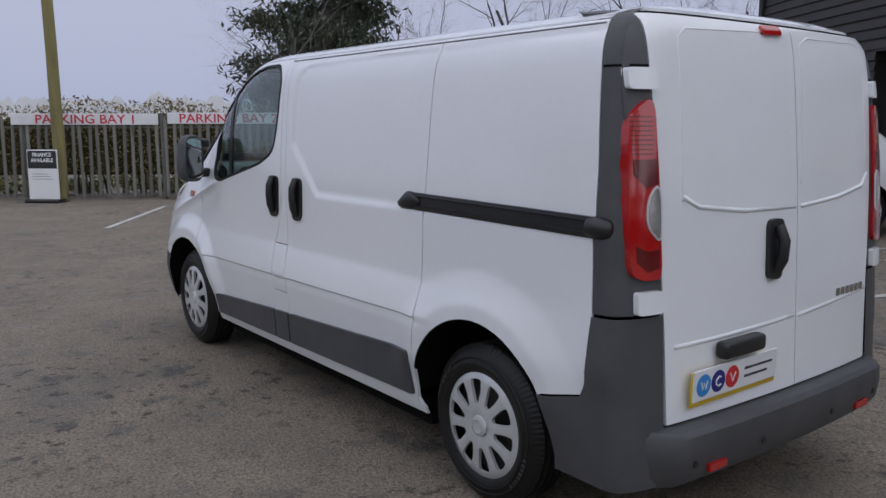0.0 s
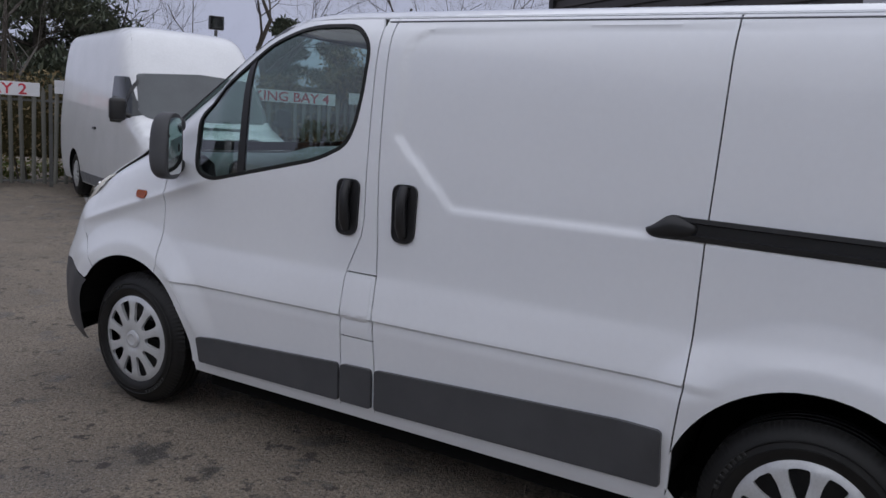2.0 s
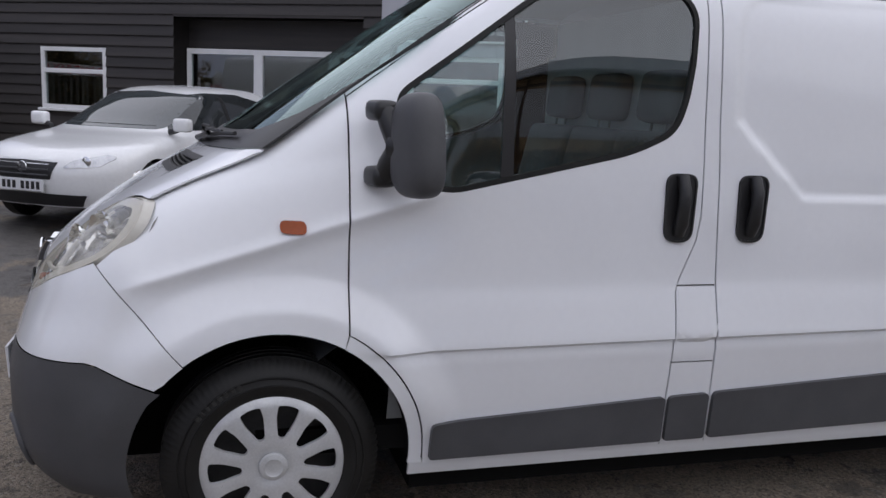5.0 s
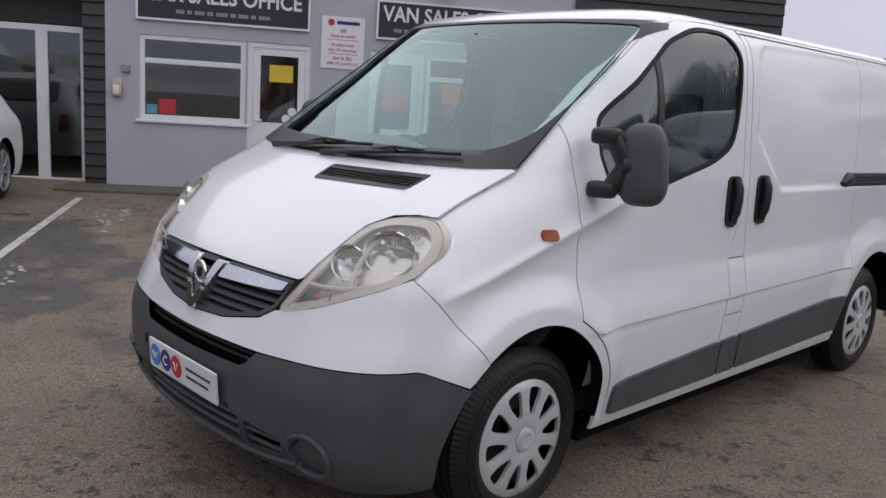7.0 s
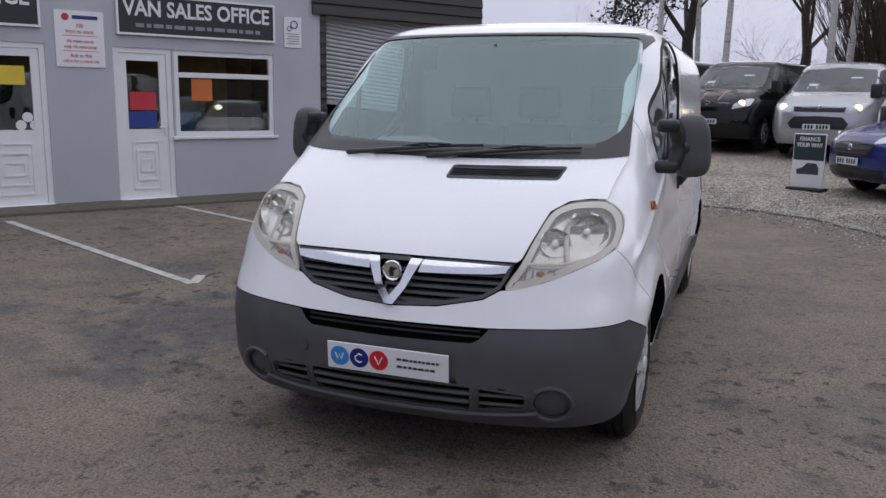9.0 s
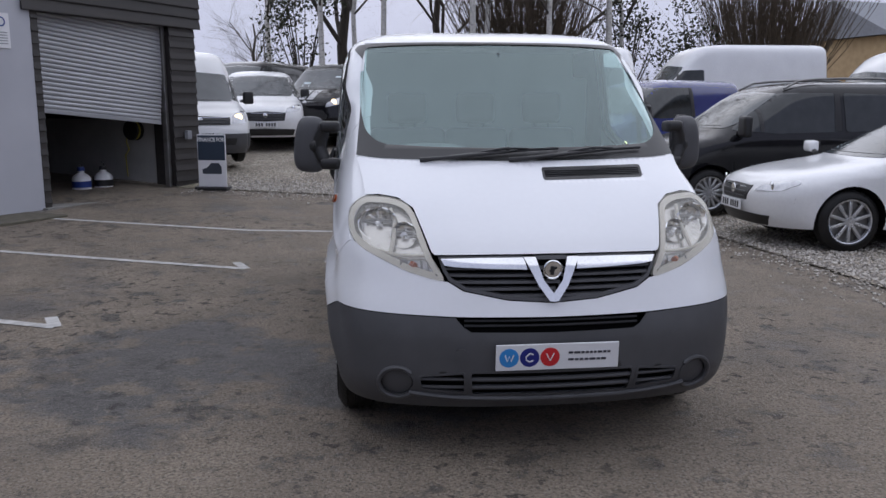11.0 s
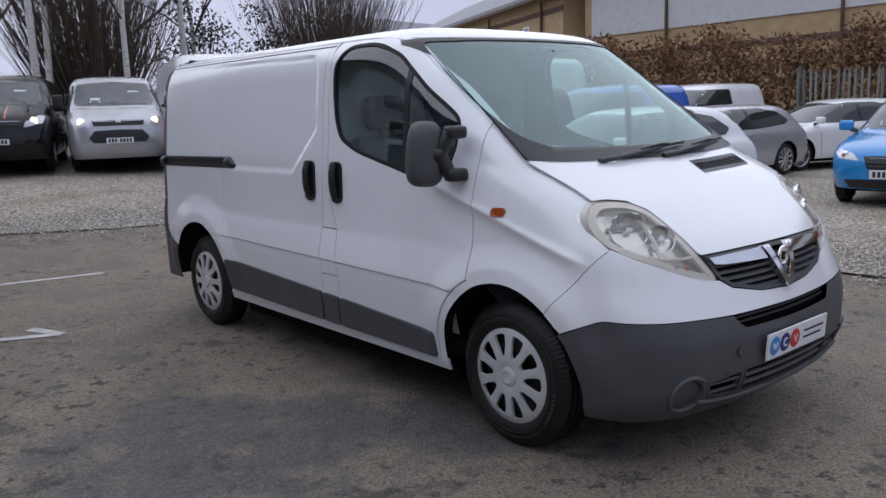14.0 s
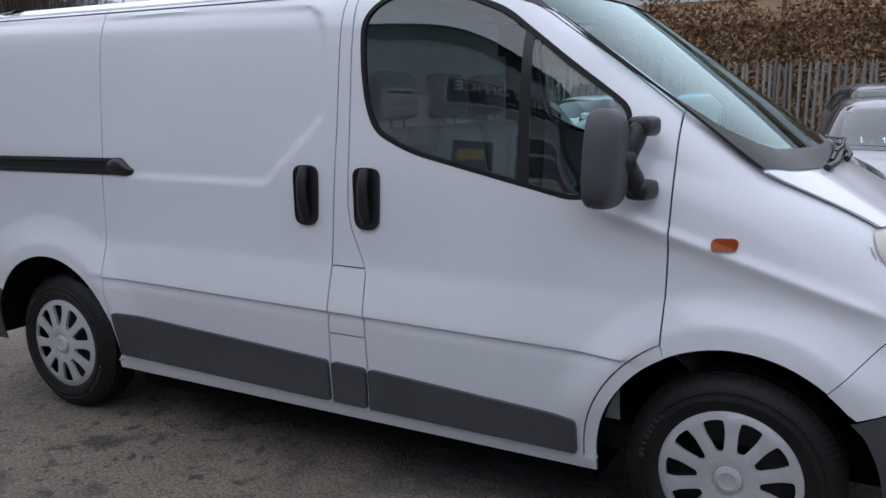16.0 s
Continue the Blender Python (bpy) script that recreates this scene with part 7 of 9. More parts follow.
# grille
grille_half = [(0.0, 0.708), (0.19, 0.720), (0.37, 0.757), (0.432, 0.795), (0.455, 0.835), (0.470, 0.889), (0.24, 0.893), (0.0, 0.893)]
GR = sym(grille_half)
gsur = vpart("grille", "front", GR, [offset(GR, 0.016)], GREY_PLASTIC, "dark grille with horizontal slats and chrome wings", off=0.002, rim=0.04, gap=0.001)
# near-black sheet behind the slats stands for the shade there
vpart("grille_backing", "front", GR, (), DARK, off=-0.045, rim=0, gap=0, parent=gsur)
for z, w in ((0.735, 0.22), (0.762, 0.345), (0.789, 0.405), (0.816, 0.428), (0.843, 0.440)):
    slat = []
    xs_ = np.linspace(-w, w, 19)
    for x in xs_:
        y = float(VAN.F(x, z))
        slat += [(x, y - 0.006, z + 0.004), (x, y - 0.003, z - 0.006), (x, y - 0.035, z - 0.001), (x, y - 0.035, z + 0.006)]
    part("slat", bm_from(slat, [(4 * i + k, 4 * i + 4 + k, 4 * i + 4 + (k + 1) % 4, 4 * i + (k + 1) % 4) for i in range(18) for k in range(4)]), GREY_PLASTIC, gsur, smooth=35)
for sd in (-1, 1):
    wing = [(sd * x, z) for x, z in ((0.115, 0.889), (0.105, 0.842), (0.26, 0.846), (0.40, 0.852), (0.448, 0.858), (0.462, 0.884), (0.30, 0.888))]
    vpart("chrome_wing", "front", wing, (), CHROME, off=0.016, rim=0.03, gap=0, parent=gsur, label="bright chrome bar", h=(0.02, 0.012))
    vee = [(sd * x, z) for x, z in ((0.118, 0.892), (0.068, 0.892), (0.040, 0.80), (0.0, 0.748), (0.0, 0.715), (0.018, 0.716), (0.062, 0.778))]
    vpart("chrome_vee", "front", vee, (), CHROME, off=0.024, rim=0.04, gap=0, parent=gsur, h=(0.015, 0.015))
bd = lathe([(0.0, 0.041), (0.006, 0.041), (0.009, 0.037), (0.006, 0.033), (0.006, 0.0)], 32, "y")
bg = part("badge", bd, CHROME, gsur, "round chrome badge", smooth=35)
bg.location = front_pt(0, 0.842, 0.022)
emb = part("badge_emblem", add(box(-0.006, 0.006, -0.022, 0.010, 0.012, 0.016, 0.003), box(-0.020, 0.006, -0.004, 0.016, 0.011, 0.006, 0.003, m=Matrix.Rotation(0.5, 4, "Y"))), BLACK, gsur)
emb.location = bg.location
# white band between lamps and bumper
lower_lamp = [(x, z - 0.001) for x, z in [(0.775, 0.908), (0.70, 0.873), (0.59, 0.826), (0.500, 0.803), (0.448, 0.793)]]
band_half = [(0.0, 0.650), (0.40, 0.653), (0.58, 0.660), (0.70, 0.664), (FRONT_CUT, 0.668)] + [(FRONT_CUT, z) for z in np.linspace(0.668, 0.926, 24)[1:]] + lower_lamp + [(0.434, 0.790), (0.372, 0.753), (0.19, 0.716), (0.0, 0.704)]
band = VAN.panel("front", sym(band_half), (), (0.03, 0.03), 0, 1, 0.0, 0)
for sd in (-1, 1):
    add(band, VAN.panel("side", BAND_SIDE, (), (0.03, 0.03), 0, sd, 0.0, 0))
bmesh.ops.remove_doubles(band, verts=band.verts, dist=0.002)
part("front_panel", band, WHITE, van, "white panel under the headlamps", smooth=45)
# front bumper
SLOT_LOW = rounded([(0.338, 0.312, 0.015), (0.348, 0.418, 0.015), (-0.348, 0.418, 0.015), (-0.338, 0.312, 0.015)])
SLOT_SIDE = rounded([(0.368, 0.322, 0.012), (0.548, 0.340, 0.012), (0.560, 0.400, 0.02), (0.374, 0.415, 0.012)])
FOG = [(0.650 + 0.068 * math.cos(a), 0.363 + 0.062 * math.sin(a)) for a in np.linspace(0, 2 * math.pi, 28)[:-1]]
bump_half = [(0.0, 0.232), (0.40, 0.232), (0.70, 0.240), (FRONT_CUT, 0.245)] + [(FRONT_CUT, z) for z in np.linspace(0.245, 0.664, 40)[1:]] + [(0.70, 0.660), (0.58, 0.656), (0.408, 0.648), (0.375, 0.610), (0.345, 0.592), (0.0, 0.588)]
holes = [SLOT_LOW, SLOT_SIDE, mirror_x(SLOT_SIDE), FOG, mirror_x(FOG)]
bump = VAN.panel("front", sym(bump_half), holes, (0.03, 0.03), 0.0, 1, 0.0, 0)
for sd in (-1, 1):
    add(bump, VAN.panel("side", BUMPER_SIDE, (), (0.03, 0.03), 0.0, sd, 0.0, 0))
for hl_ in holes:
    q = resample(hl_, 0.02)
    top, low = VAN.put("front", q, 0.0), VAN.put("front", q, -0.03)
    k = len(q)
    add(bump, bm_from([tuple(p) for p in top] + [tuple(p) for p in low], [(i, (i + 1) % k, k + (i + 1) % k, k + i) for i in range(k)]))
bmesh.ops.remove_doubles(bump, verts=bump.verts, dist=0.002)
fb = part("front_bumper", bump, GREY_PLASTIC, van, "grained dark grey plastic front bumper", smooth=45)
# near-black sheets behind the slots, shade put into their colour
vpart("slot_backing", "front", [(0.40, 0.575), (0.40, 0.66), (-0.40, 0.66), (-0.40, 0.575)], (), DARK, off=-0.05, rim=0, gap=0, parent=fb)
vpart("slot_backing", "front", [(0.58, 0.29), (0.58, 0.44), (-0.58, 0.44), (-0.58, 0.29)], (), DARK, off=-0.055, rim=0, gap=0, parent=fb)
for z in (0.612, 0.632):
    part("slot_bar", tube([front_pt(x, z, -0.025) for x in np.linspace(-0.37, 0.37, 15)], 0.006, 6), BLACK, fb)
for z in (0.348, 0.386):
    part("lower_slat", tube([front_pt(x, z, -0.012) for x in np.linspace(-0.345, 0.345, 15)], 0.0105, 6), GREY_PLASTIC, fb, smooth=40)
    for sd in (-1, 1):
        part("lower_slat", tube([front_pt(sd * x, z, -0.012) for x in np.linspace(0.365, 0.555, 7)], 0.0075, 6), GREY_PLASTIC, fb, smooth=40)
for q in (SLOT_LOW, SLOT_SIDE, mirror_x(SLOT_SIDE), FOG, mirror_x(FOG)):
    vpart("slot_frame", "front", offset(q, -0.007), [offset(q, 0.002)], GREY_PLASTIC, off=0.003, rim=0.02, gap=0, parent=fb, h=(0.02, 0.02))
for sd in (-1, 1):
    fc = [(sd * x, z) for x, z in FOG]
    vpart("fog_lamp_blank", "front", offset(fc, 0.006), (), GREY_PLASTIC, off=-0.014, rim=0.006, gap=0, parent=fb, h=(0.02, 0.02))
lip = [front_pt(x, 0.292 + 0.03 * abs(x / 0.6) ** 4, 0.004) for x in np.linspace(-0.60, 0.60, 31)]
part("bumper_lip", tube(lip, 0.013, 8), GREY_PLASTIC, fb, smooth=45)
for sd in (-1, 1):
    ringp = [front_pt(sd * (0.650 + 0.078 * math.cos(a)), 0.363 + 0.072 * math.sin(a), 0.002) for a in np.linspace(-2.6, 2.4, 26)]
    part("fog_ring", tube(ringp, 0.010, 8), GREY_PLASTIC, fb, smooth=45)
tc = [(0.388 + 0.024 * math.cos(a), 0.502 + 0.024 * math.sin(a)) for a in np.linspace(0, 2 * math.pi, 20)[:-1]]
vpart("tow_eye_cap", "front", tc, (), GREY_PLASTIC, off=0.0095, rim=0.004, gap=0, parent=fb)
# near-black liner and blocks paint in shade; the underbody sits low to deepen it
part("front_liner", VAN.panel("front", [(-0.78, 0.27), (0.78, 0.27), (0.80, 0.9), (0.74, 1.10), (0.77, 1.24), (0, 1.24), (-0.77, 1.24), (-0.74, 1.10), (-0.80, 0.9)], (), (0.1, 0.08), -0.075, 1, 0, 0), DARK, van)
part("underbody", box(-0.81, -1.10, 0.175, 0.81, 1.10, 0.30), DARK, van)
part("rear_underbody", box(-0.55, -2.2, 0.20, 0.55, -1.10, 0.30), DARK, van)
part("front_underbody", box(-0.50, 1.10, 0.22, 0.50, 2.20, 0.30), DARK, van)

# show plates with a three-disc logo
PLATE_WHITE = mat("plate_white", (0.74, 0.75, 0.77), (0.70, 0.71, 0.73), rough=0.3)
PLATE_YELLOW = mat("plate_yellow", (0.62, 0.42, 0.02), (0.55, 0.37, 0.02), rough=0.35)
BLUE_DOT = mat("light_blue_print", (0.03, 0.25, 0.62), (0.025, 0.22, 0.56), rough=0.35)
NAVY_DOT = mat("navy_print", (0.012, 0.02, 0.20), (0.01, 0.016, 0.17), rough=0.35)
RED_DOT = mat("red_print", (0.60, 0.02, 0.03), (0.52, 0.018, 0.025), rough=0.35)
INK = mat("dark_print", (0.03, 0.03, 0.045), (0.04, 0.04, 0.055), rough=0.5)


def logo_plate(m, back=None):
    """A show plate in its own x (across) and z, facing -y."""
    pl = new("show_plate")
    pl.parent = van
    pl.matrix_local = m
    part("plate", box(-0.26, 0.0, -0.056, 0.26, 0.010, 0.056, 0.003), PLATE_WHITE, pl, "white plate with three logo discs")
    if back:
        part("number_plate_edge", box(-0.265, 0.006, -0.076, 0.265, 0.014, 0.052, 0.003), back, pl, "yellow plate edge")
    for k, mt in enumerate((BLUE_DOT, NAVY_DOT, RED_DOT)):
        o = part("logo_disc", lathe([(0.0, 0.041), (-0.0015, 0.040), (-0.0015, 0.0)], 32, "y"), mt, pl)
        o.location = (-0.205 + 0.086 * k, -0.0008, 0.0)
        sh = [[(-0.018, 0.014), (-0.008, -0.014), (0.0, 0.008), (0.008, -0.014), (0.018, 0.014)], [(0.014, 0.013), (0.0, 0.018), (-0.016, 0.004), (-0.014, -0.010), (0.0, -0.018), (0.014, -0.013)], [(-0.016, 0.016), (0.0, -0.016), (0.016, 0.016)]][k]
        part("logo_stroke", tube([(-0.205 + 0.086 * k + u, -0.0028, v) for u, v in sh], 0.0032, 5), PLATE_WHITE, pl)
    for u0, u1, z in ((0.045, 0.225, 0.016), (0.045, 0.205, -0.014)):
        u = u0
        while u < u1 - 0.01:
            w = 0.010 + 0.018 * random.random()
            part("print_bar", box(u, -0.0022, z - 0.0045, min(u + w, u1), 0.001, z + 0.0045), INK, pl)
            u += w + 0.005
    return pl


logo_plate(pose(-0.010, 2.408, 0.490, 4, 0, 180))
logo_plate(pose(-0.345, -2.332, 0.632, 2, 0, 0), PLATE_YELLOW)

# tail doors
zz = np.linspace(0.505, 1.900, 26)
for x0, x1, nm in ((-1, 0.080, "left"), (0.080, 1, "right")):
    edge = lambda s: [(s * (float(z_in(z)) - 0.003), z) for z in zz]
    mid = [(0.080, z) for z in zz]
    poly = (edge(-1) + mid[::-1]) if x0 < 0 else (mid + edge(1)[::-1])
    part("rear_door", VAN.panel("rear", poly, (), (0.03, 0.03), 0.0, 1, 0.014, 0.0028), WHITE, van, "white unglazed rear door", smooth=40)
# near-black sheet added behind the door gaps as painted shade
part("rear_lining", VAN.panel("rear", [(-0.80, 0.4), (0.80, 0.4), (0.76, 1.86), (-0.76, 1.86)], (), (0.1, 0.1), -0.03, 1, 0, 0), DARK, van)
for xa, xb in ((-0.615, 0.060), (0.105, 0.690)):
    # pressed panel edge on the rear doors
    outline = [(xa, 1.30), (xa + 0.03, 1.835), (xa + 0.09, 1.862), (xb - 0.09, 1.866), (xb - 0.03, 1.85), (xb, 1.32)] if xa > 0 else [(xa, 1.27), (xa + 0.01, 1.82), (xa + 0.05, 1.853), (xb, 1.873)]
    part("pressed_edge", tube([(x, float(VAN.R(x, z)) + 0.0025, z) for x, z in resample(outline, 0.05)[:-int(1 + np.hypot(outline[-1][0] - outline[0][0], outline[-1][1] - outline[0][1]) / 0.05)]], 0.0045, 6), WHITE, van, smooth=True)
    low = [(xa, 1.29), (xa + 0.08, 1.250), ((xa + xb) / 2, 1.222), (xb, 1.217)] if xa < 0 else [(xa, 1.217), ((xa + xb) / 2, 1.235), (xb - 0.06, 1.27), (xb, 1.32)]
    part("pressed_ledge", tube([(x, float(VAN.R(x, z)) + 0.001, z) for x, z in low], 0.009, 8), WHITE, van, smooth=True)
for xs_, zs_ in ((np.linspace(-0.66, 0.066, 12), lambda x: 0.775 + 0.03 * (x + 0.66) ** 2), (np.linspace(0.095, 0.70, 12), lambda x: 0.785 + 0.06 * (x - 0.095))):
    part("lower_crease", tube([(x, float(VAN.R(x, zs_(x))) + 0.006, zs_(x)) for x in xs_], 0.011, 8), WHITE, van, smooth=True)
rh = rounded([(-0.140, 0.955, 0.03), (-0.052, 0.952, 0.03), (-0.040, 1.182, 0.035), (-0.138, 1.180, 0.035)])
hd = part("rear_handle", VAN.panel("rear", rh, (), (0.02, 0.02), 0.018, 1, 0.02, 0), BLACK, van, "black oval rear door handle", smooth=40)
part("grip", tube([(-0.092, -2.31, 0.985), (-0.092, -2.335, 1.03), (-0.090, -2.338, 1.10), (-0.090, -2.312, 1.155)], 0.021, 10), BLACK, hd, smooth=45)
part("plate_lamp_handle", box(-0.45, -2.355, 0.705, -0.195, -2.300, 0.768, 0.02, 3), BLACK, van, "black plate lamp and handle", smooth=40)
st = rounded([(-0.13, 1.858, 0.016), (0.0, 1.860, 0.016), (-0.004, 1.896, 0.016), (-0.126, 1.894, 0.016)])
part("high_stop_lamp", VAN.panel("rear", st, (), (0.02, 0.015), 0.012, 1, 0.03, 0), bpy.data.materials["red_lamp_lens"], van, "red high brake lamp", smooth=40)
for k in range(6):
    x = 0.405 + k * 0.043
    part("badge_bar", box(x, float(VAN.R(x, 0.835)) - 0.006, 0.818, x + 0.030, float(VAN.R(x, 0.835)) + 0.004, 0.852, 0.003), CHROME, van)
rbx = np.linspace(-0.70, 0.70, 25)
vs = []
for x in rbx:
    y = float(VAN.R(x, 0.42))
    vs += [(x, y + 0.02, 0.500), (x, y - 0.055, 0.498), (x, y - 0.072, 0.480), (x, y - 0.075, 0.42), (x, y - 0.062, 0.34), (x, y - 0.03, 0.295), (x, y + 0.02, 0.290)]
vs += [(-0.86, -2.20, 0.50), (-0.86, -2.20, 0.498), (-0.875, -2.21, 0.48), (-0.88, -2.21, 0.42), (-0.875, -2.21, 0.34), (-0.86, -2.20, 0.295), (-0.84, -2.19, 0.29)]
vs += [(0.86, -2.20, 0.50), (0.86, -2.20, 0.498), (0.875, -2.21, 0.48), (0.88, -2.21, 0.42), (0.875, -2.21, 0.34), (0.86, -2.20, 0.295), (0.84, -2.19, 0.29)]
fs = [(7 * i + k, 7 * i + 7 + k, 7 * i + 8 + k, 7 * i + 1 + k) for i in range(24) for k in range(6)]
fs += [(175 + k, k, k + 1, 176 + k) for k in range(6)] + [(168 + k, 182 + k, 183 + k, 169 + k) for k in range(6)]
rbm = part("rear_bumper", bm_from(vs, fs), GREY_PLASTIC, van, "grained dark grey step bumper", smooth=40)
for x in (-0.52, 0.52):
    part("rear_reflector", box(x - 0.05, float(VAN.R(x, 0.42)) - 0.078, 0.335, x + 0.05, float(VAN.R(x, 0.42)) - 0.06, 0.365, 0.004), bpy.data.materials["red_lamp_lens"], rbm)
for x in (-0.64, -0.25, 0.25, 0.64):
    part("parking_sensor", lathe([(0, 0.014), (-0.004, 0.013), (-0.004, 0.0)], 14, "y"), BLACK, rbm).location = (x, float(VAN.R(x, 0.42)) - 0.072, 0.38)

# door mirrors
MIRROR_GLASS = mat("mirror_glass", (0.85, 0.87, 0.88), rough=0.02, metal=1.0, rvar=0.01)
for sd in (-1, 1):
    head = bmesh.new()
    bmesh.ops.create_uvsphere(head, u_segments=28, v_segments=20, radius=1)
    for v in head.verts:
        c = v.co
        f = lambda t, e: math.copysign(abs(t) ** e, t)
        x, y, z = f(c.x, 0.62) * 0.085, f(c.y, 0.7) * 0.068, f(c.z, 0.62) * 0.148
        y = min(y, 0.072) if y > 0 else max(y, -0.030)
        x *= 1.0 - 0.10 * (z / 0.148)
        v.co = Vector((x, y, z))
    head.transform(Matrix.Translation((sd * 1.030, 1.165, 1.312)) @ Matrix.Rotation(radians(24 if sd < 0 else -8), 4, "Z") @ Matrix.Rotation(radians(-sd * 3), 4, "Y"))
    mr = part("door_mirror", head, GREY_PLASTIC, van, "tall dark plastic door mirror", smooth=50)
    gl = rounded([(-0.068, -0.125, 0.04), (0.068, -0.125, 0.04), (0.058, 0.125, 0.04), (-0.062, 0.125, 0.04)])
    uv, tri, _ = fill(gl, (), 0.05, 0.05)
    gm = bm_from([(u, -0.033, v) for u, v in uv], [tuple(int(i) for i in f) for f in tri])
    gm.transform(Matrix.Translation((sd * 1.030, 1.165, 1.312)) @ Matrix.Rotation(radians(24 if sd < 0 else -8), 4, "Z"))
    part("mirror_glass", gm, MIRROR_GLASS, mr)
    for z0, z1, y1 in ((1.375, 1.435, 1.255), (1.185, 1.245, 1.255)):
        br = box(-0.052, -0.036, z0, 0.052, 0.036, z1, 0.024, 3)
        br.transform(Matrix.Translation((sd * 0.925, y1, 0)) @ Matrix.Rotation(radians(-sd * 12), 4, "Z"))
        part("mirror_bracket", br, BLACK, mr, smooth=50)
    post = tube([(sd * 0.950, 1.250, 1.405), (sd * 0.966, 1.235, 1.37), (sd * 0.985, 1.215, 1.32), (sd * 0.985, 1.215, 1.29), (sd * 0.966, 1.235, 1.25), (sd * 0.950, 1.250, 1.215)], [0.030, 0.036, 0.038, 0.038, 0.036, 0.030], 14)
    part("mirror_arm", post, BLACK, mr, smooth=50)
    part("arm_joint", tube([(sd * 0.975, 1.225, 1.305), (sd * 1.02, 1.18, 1.305)], [0.046, 0.052], 14), BLACK, mr, smooth=50)

# cab interior
TRIM_GREY = mat("grey_dash_plastic", (0.21, 0.225, 0.23), (0.16, 0.17, 0.175), rough=0.5, fine=250)
FABRIC = mat("grey_seat_cloth", (0.13, 0.14, 0.148), (0.09, 0.097, 0.105), rough=0.9, fine=220, bump=0.001)
HEADLINER = mat("pale_headliner", (0.42, 0.42, 0.40), (0.36, 0.36, 0.35), rough=0.9)
part("bulkhead", add(box(-0.80, -0.02, 0.35, 0.80, 0.03, 1.70), box(-0.70, -0.02, 1.70, 0.70, 0.03, 1.86)), mat("grey_bulkhead", (0.42, 0.43, 0.43), (0.36, 0.37, 0.37), rough=0.7), van)
part("cab_floor", box(-0.86, 0.0, 0.34, 0.86, 1.60, 0.42), DARK, van)
part("headliner", VAN.panel("top", [(-0.70, 0.02), (0.70, 0.02), (0.70, 0.60), (0.5, 0.74), (-0.5, 0.74), (-0.70, 0.60)], (), (0.1, 0.1), -0.035, 1, 0, 0), HEADLINER, van)
dash = []
sec = [(1.66, 1.235), (1.50, 1.255), (1.30, 1.275), (1.16, 1.270), (1.10, 1.235), (1.08, 1.14), (1.10, 1.00), (1.20, 0.78), (1.45, 0.60)]
xsd = np.linspace(-0.82, 0.82, 23)
for x in xsd:
    hood = 0.045 * math.exp(-((x - 0.40) / 0.20) ** 4)
    bul = 0.05 * math.exp(-((x) / 0.2) ** 4)
    for k, (y, z) in enumerate(sec):
        side = 0.10 * abs(x / 0.82) ** 4
        dash.append((x, y - (bul if 3 <= k <= 7 else 0) - (0.6 * hood if 2 <= k <= 5 else 0) - side * (k < 2), z + (hood if 1 <= k <= 4 else 0)))
ds = part("dashboard", bm_from(dash, [(9 * i + k, 9 * i + 9 + k, 9 * i + 10 + k, 9 * i + 1 + k) for i in range(22) for k in range(8)]), TRIM_GREY, van, "grey moulded dashboard", smooth=50)
for x in (-0.70, -0.12, 0.12, 0.70):
    vt = lathe([(0.0, 0.055), (-0.008, 0.052), (-0.004, 0.040), (0.004, 0.036), (0.004, 0.0)], 24, "y")
    part("air_vent", vt, BLACK, ds, smooth=35).location = (x, 1.075 - 0.05 * math.exp(-(x / 0.2) ** 4), 1.20)
part("radio", box(-0.10, 1.015, 1.02, 0.10, 1.06, 1.13, 0.008), BLACK, ds)
ring = [(0.40 + 0.185 * math.cos(a), 0.0, 0.185 * math.sin(a)) for a in np.linspace(0, 2 * math.pi, 33)]
wheel_m = Matrix.Translation((0, 0.93, 1.17)) @ Matrix.Rotation(radians(-42), 4, "X")
sw = tube([wheel_m @ Vector((p[0] - 0.40, 0, p[2])) + Vector((0.40, 0, 0)) for p in ring], 0.016, 8, False)
stw = part("steering_wheel", sw, BLACK, van, "black three-spoke steering wheel", smooth=True)
hubb = lathe([(-0.01, 0.055), (-0.03, 0.05), (-0.035, 0.0)], 20, "y")
hubb.transform(Matrix.Translation((0.40, 0, 0)) @ wheel_m)
part("boss", hubb, BLACK, stw, smooth=40)
for a in (0, 180, 270):
    r = radians(a)
    part("spoke", tube([wheel_m @ Vector((0.03 * math.cos(r), -0.015, 0.03 * math.sin(r))) + Vector((0.40, 0, 0)), wheel_m @ Vector((0.18 * math.cos(r), 0, 0.18 * math.sin(r))) + Vector((0.40, 0, 0))], 0.018, 8), BLACK, stw, smooth=True)
part("steering_column", tube([(0.40, 0.95, 1.15), (0.40, 1.25, 1.02)], 0.045, 12), TRIM_GREY, stw, smooth=True)
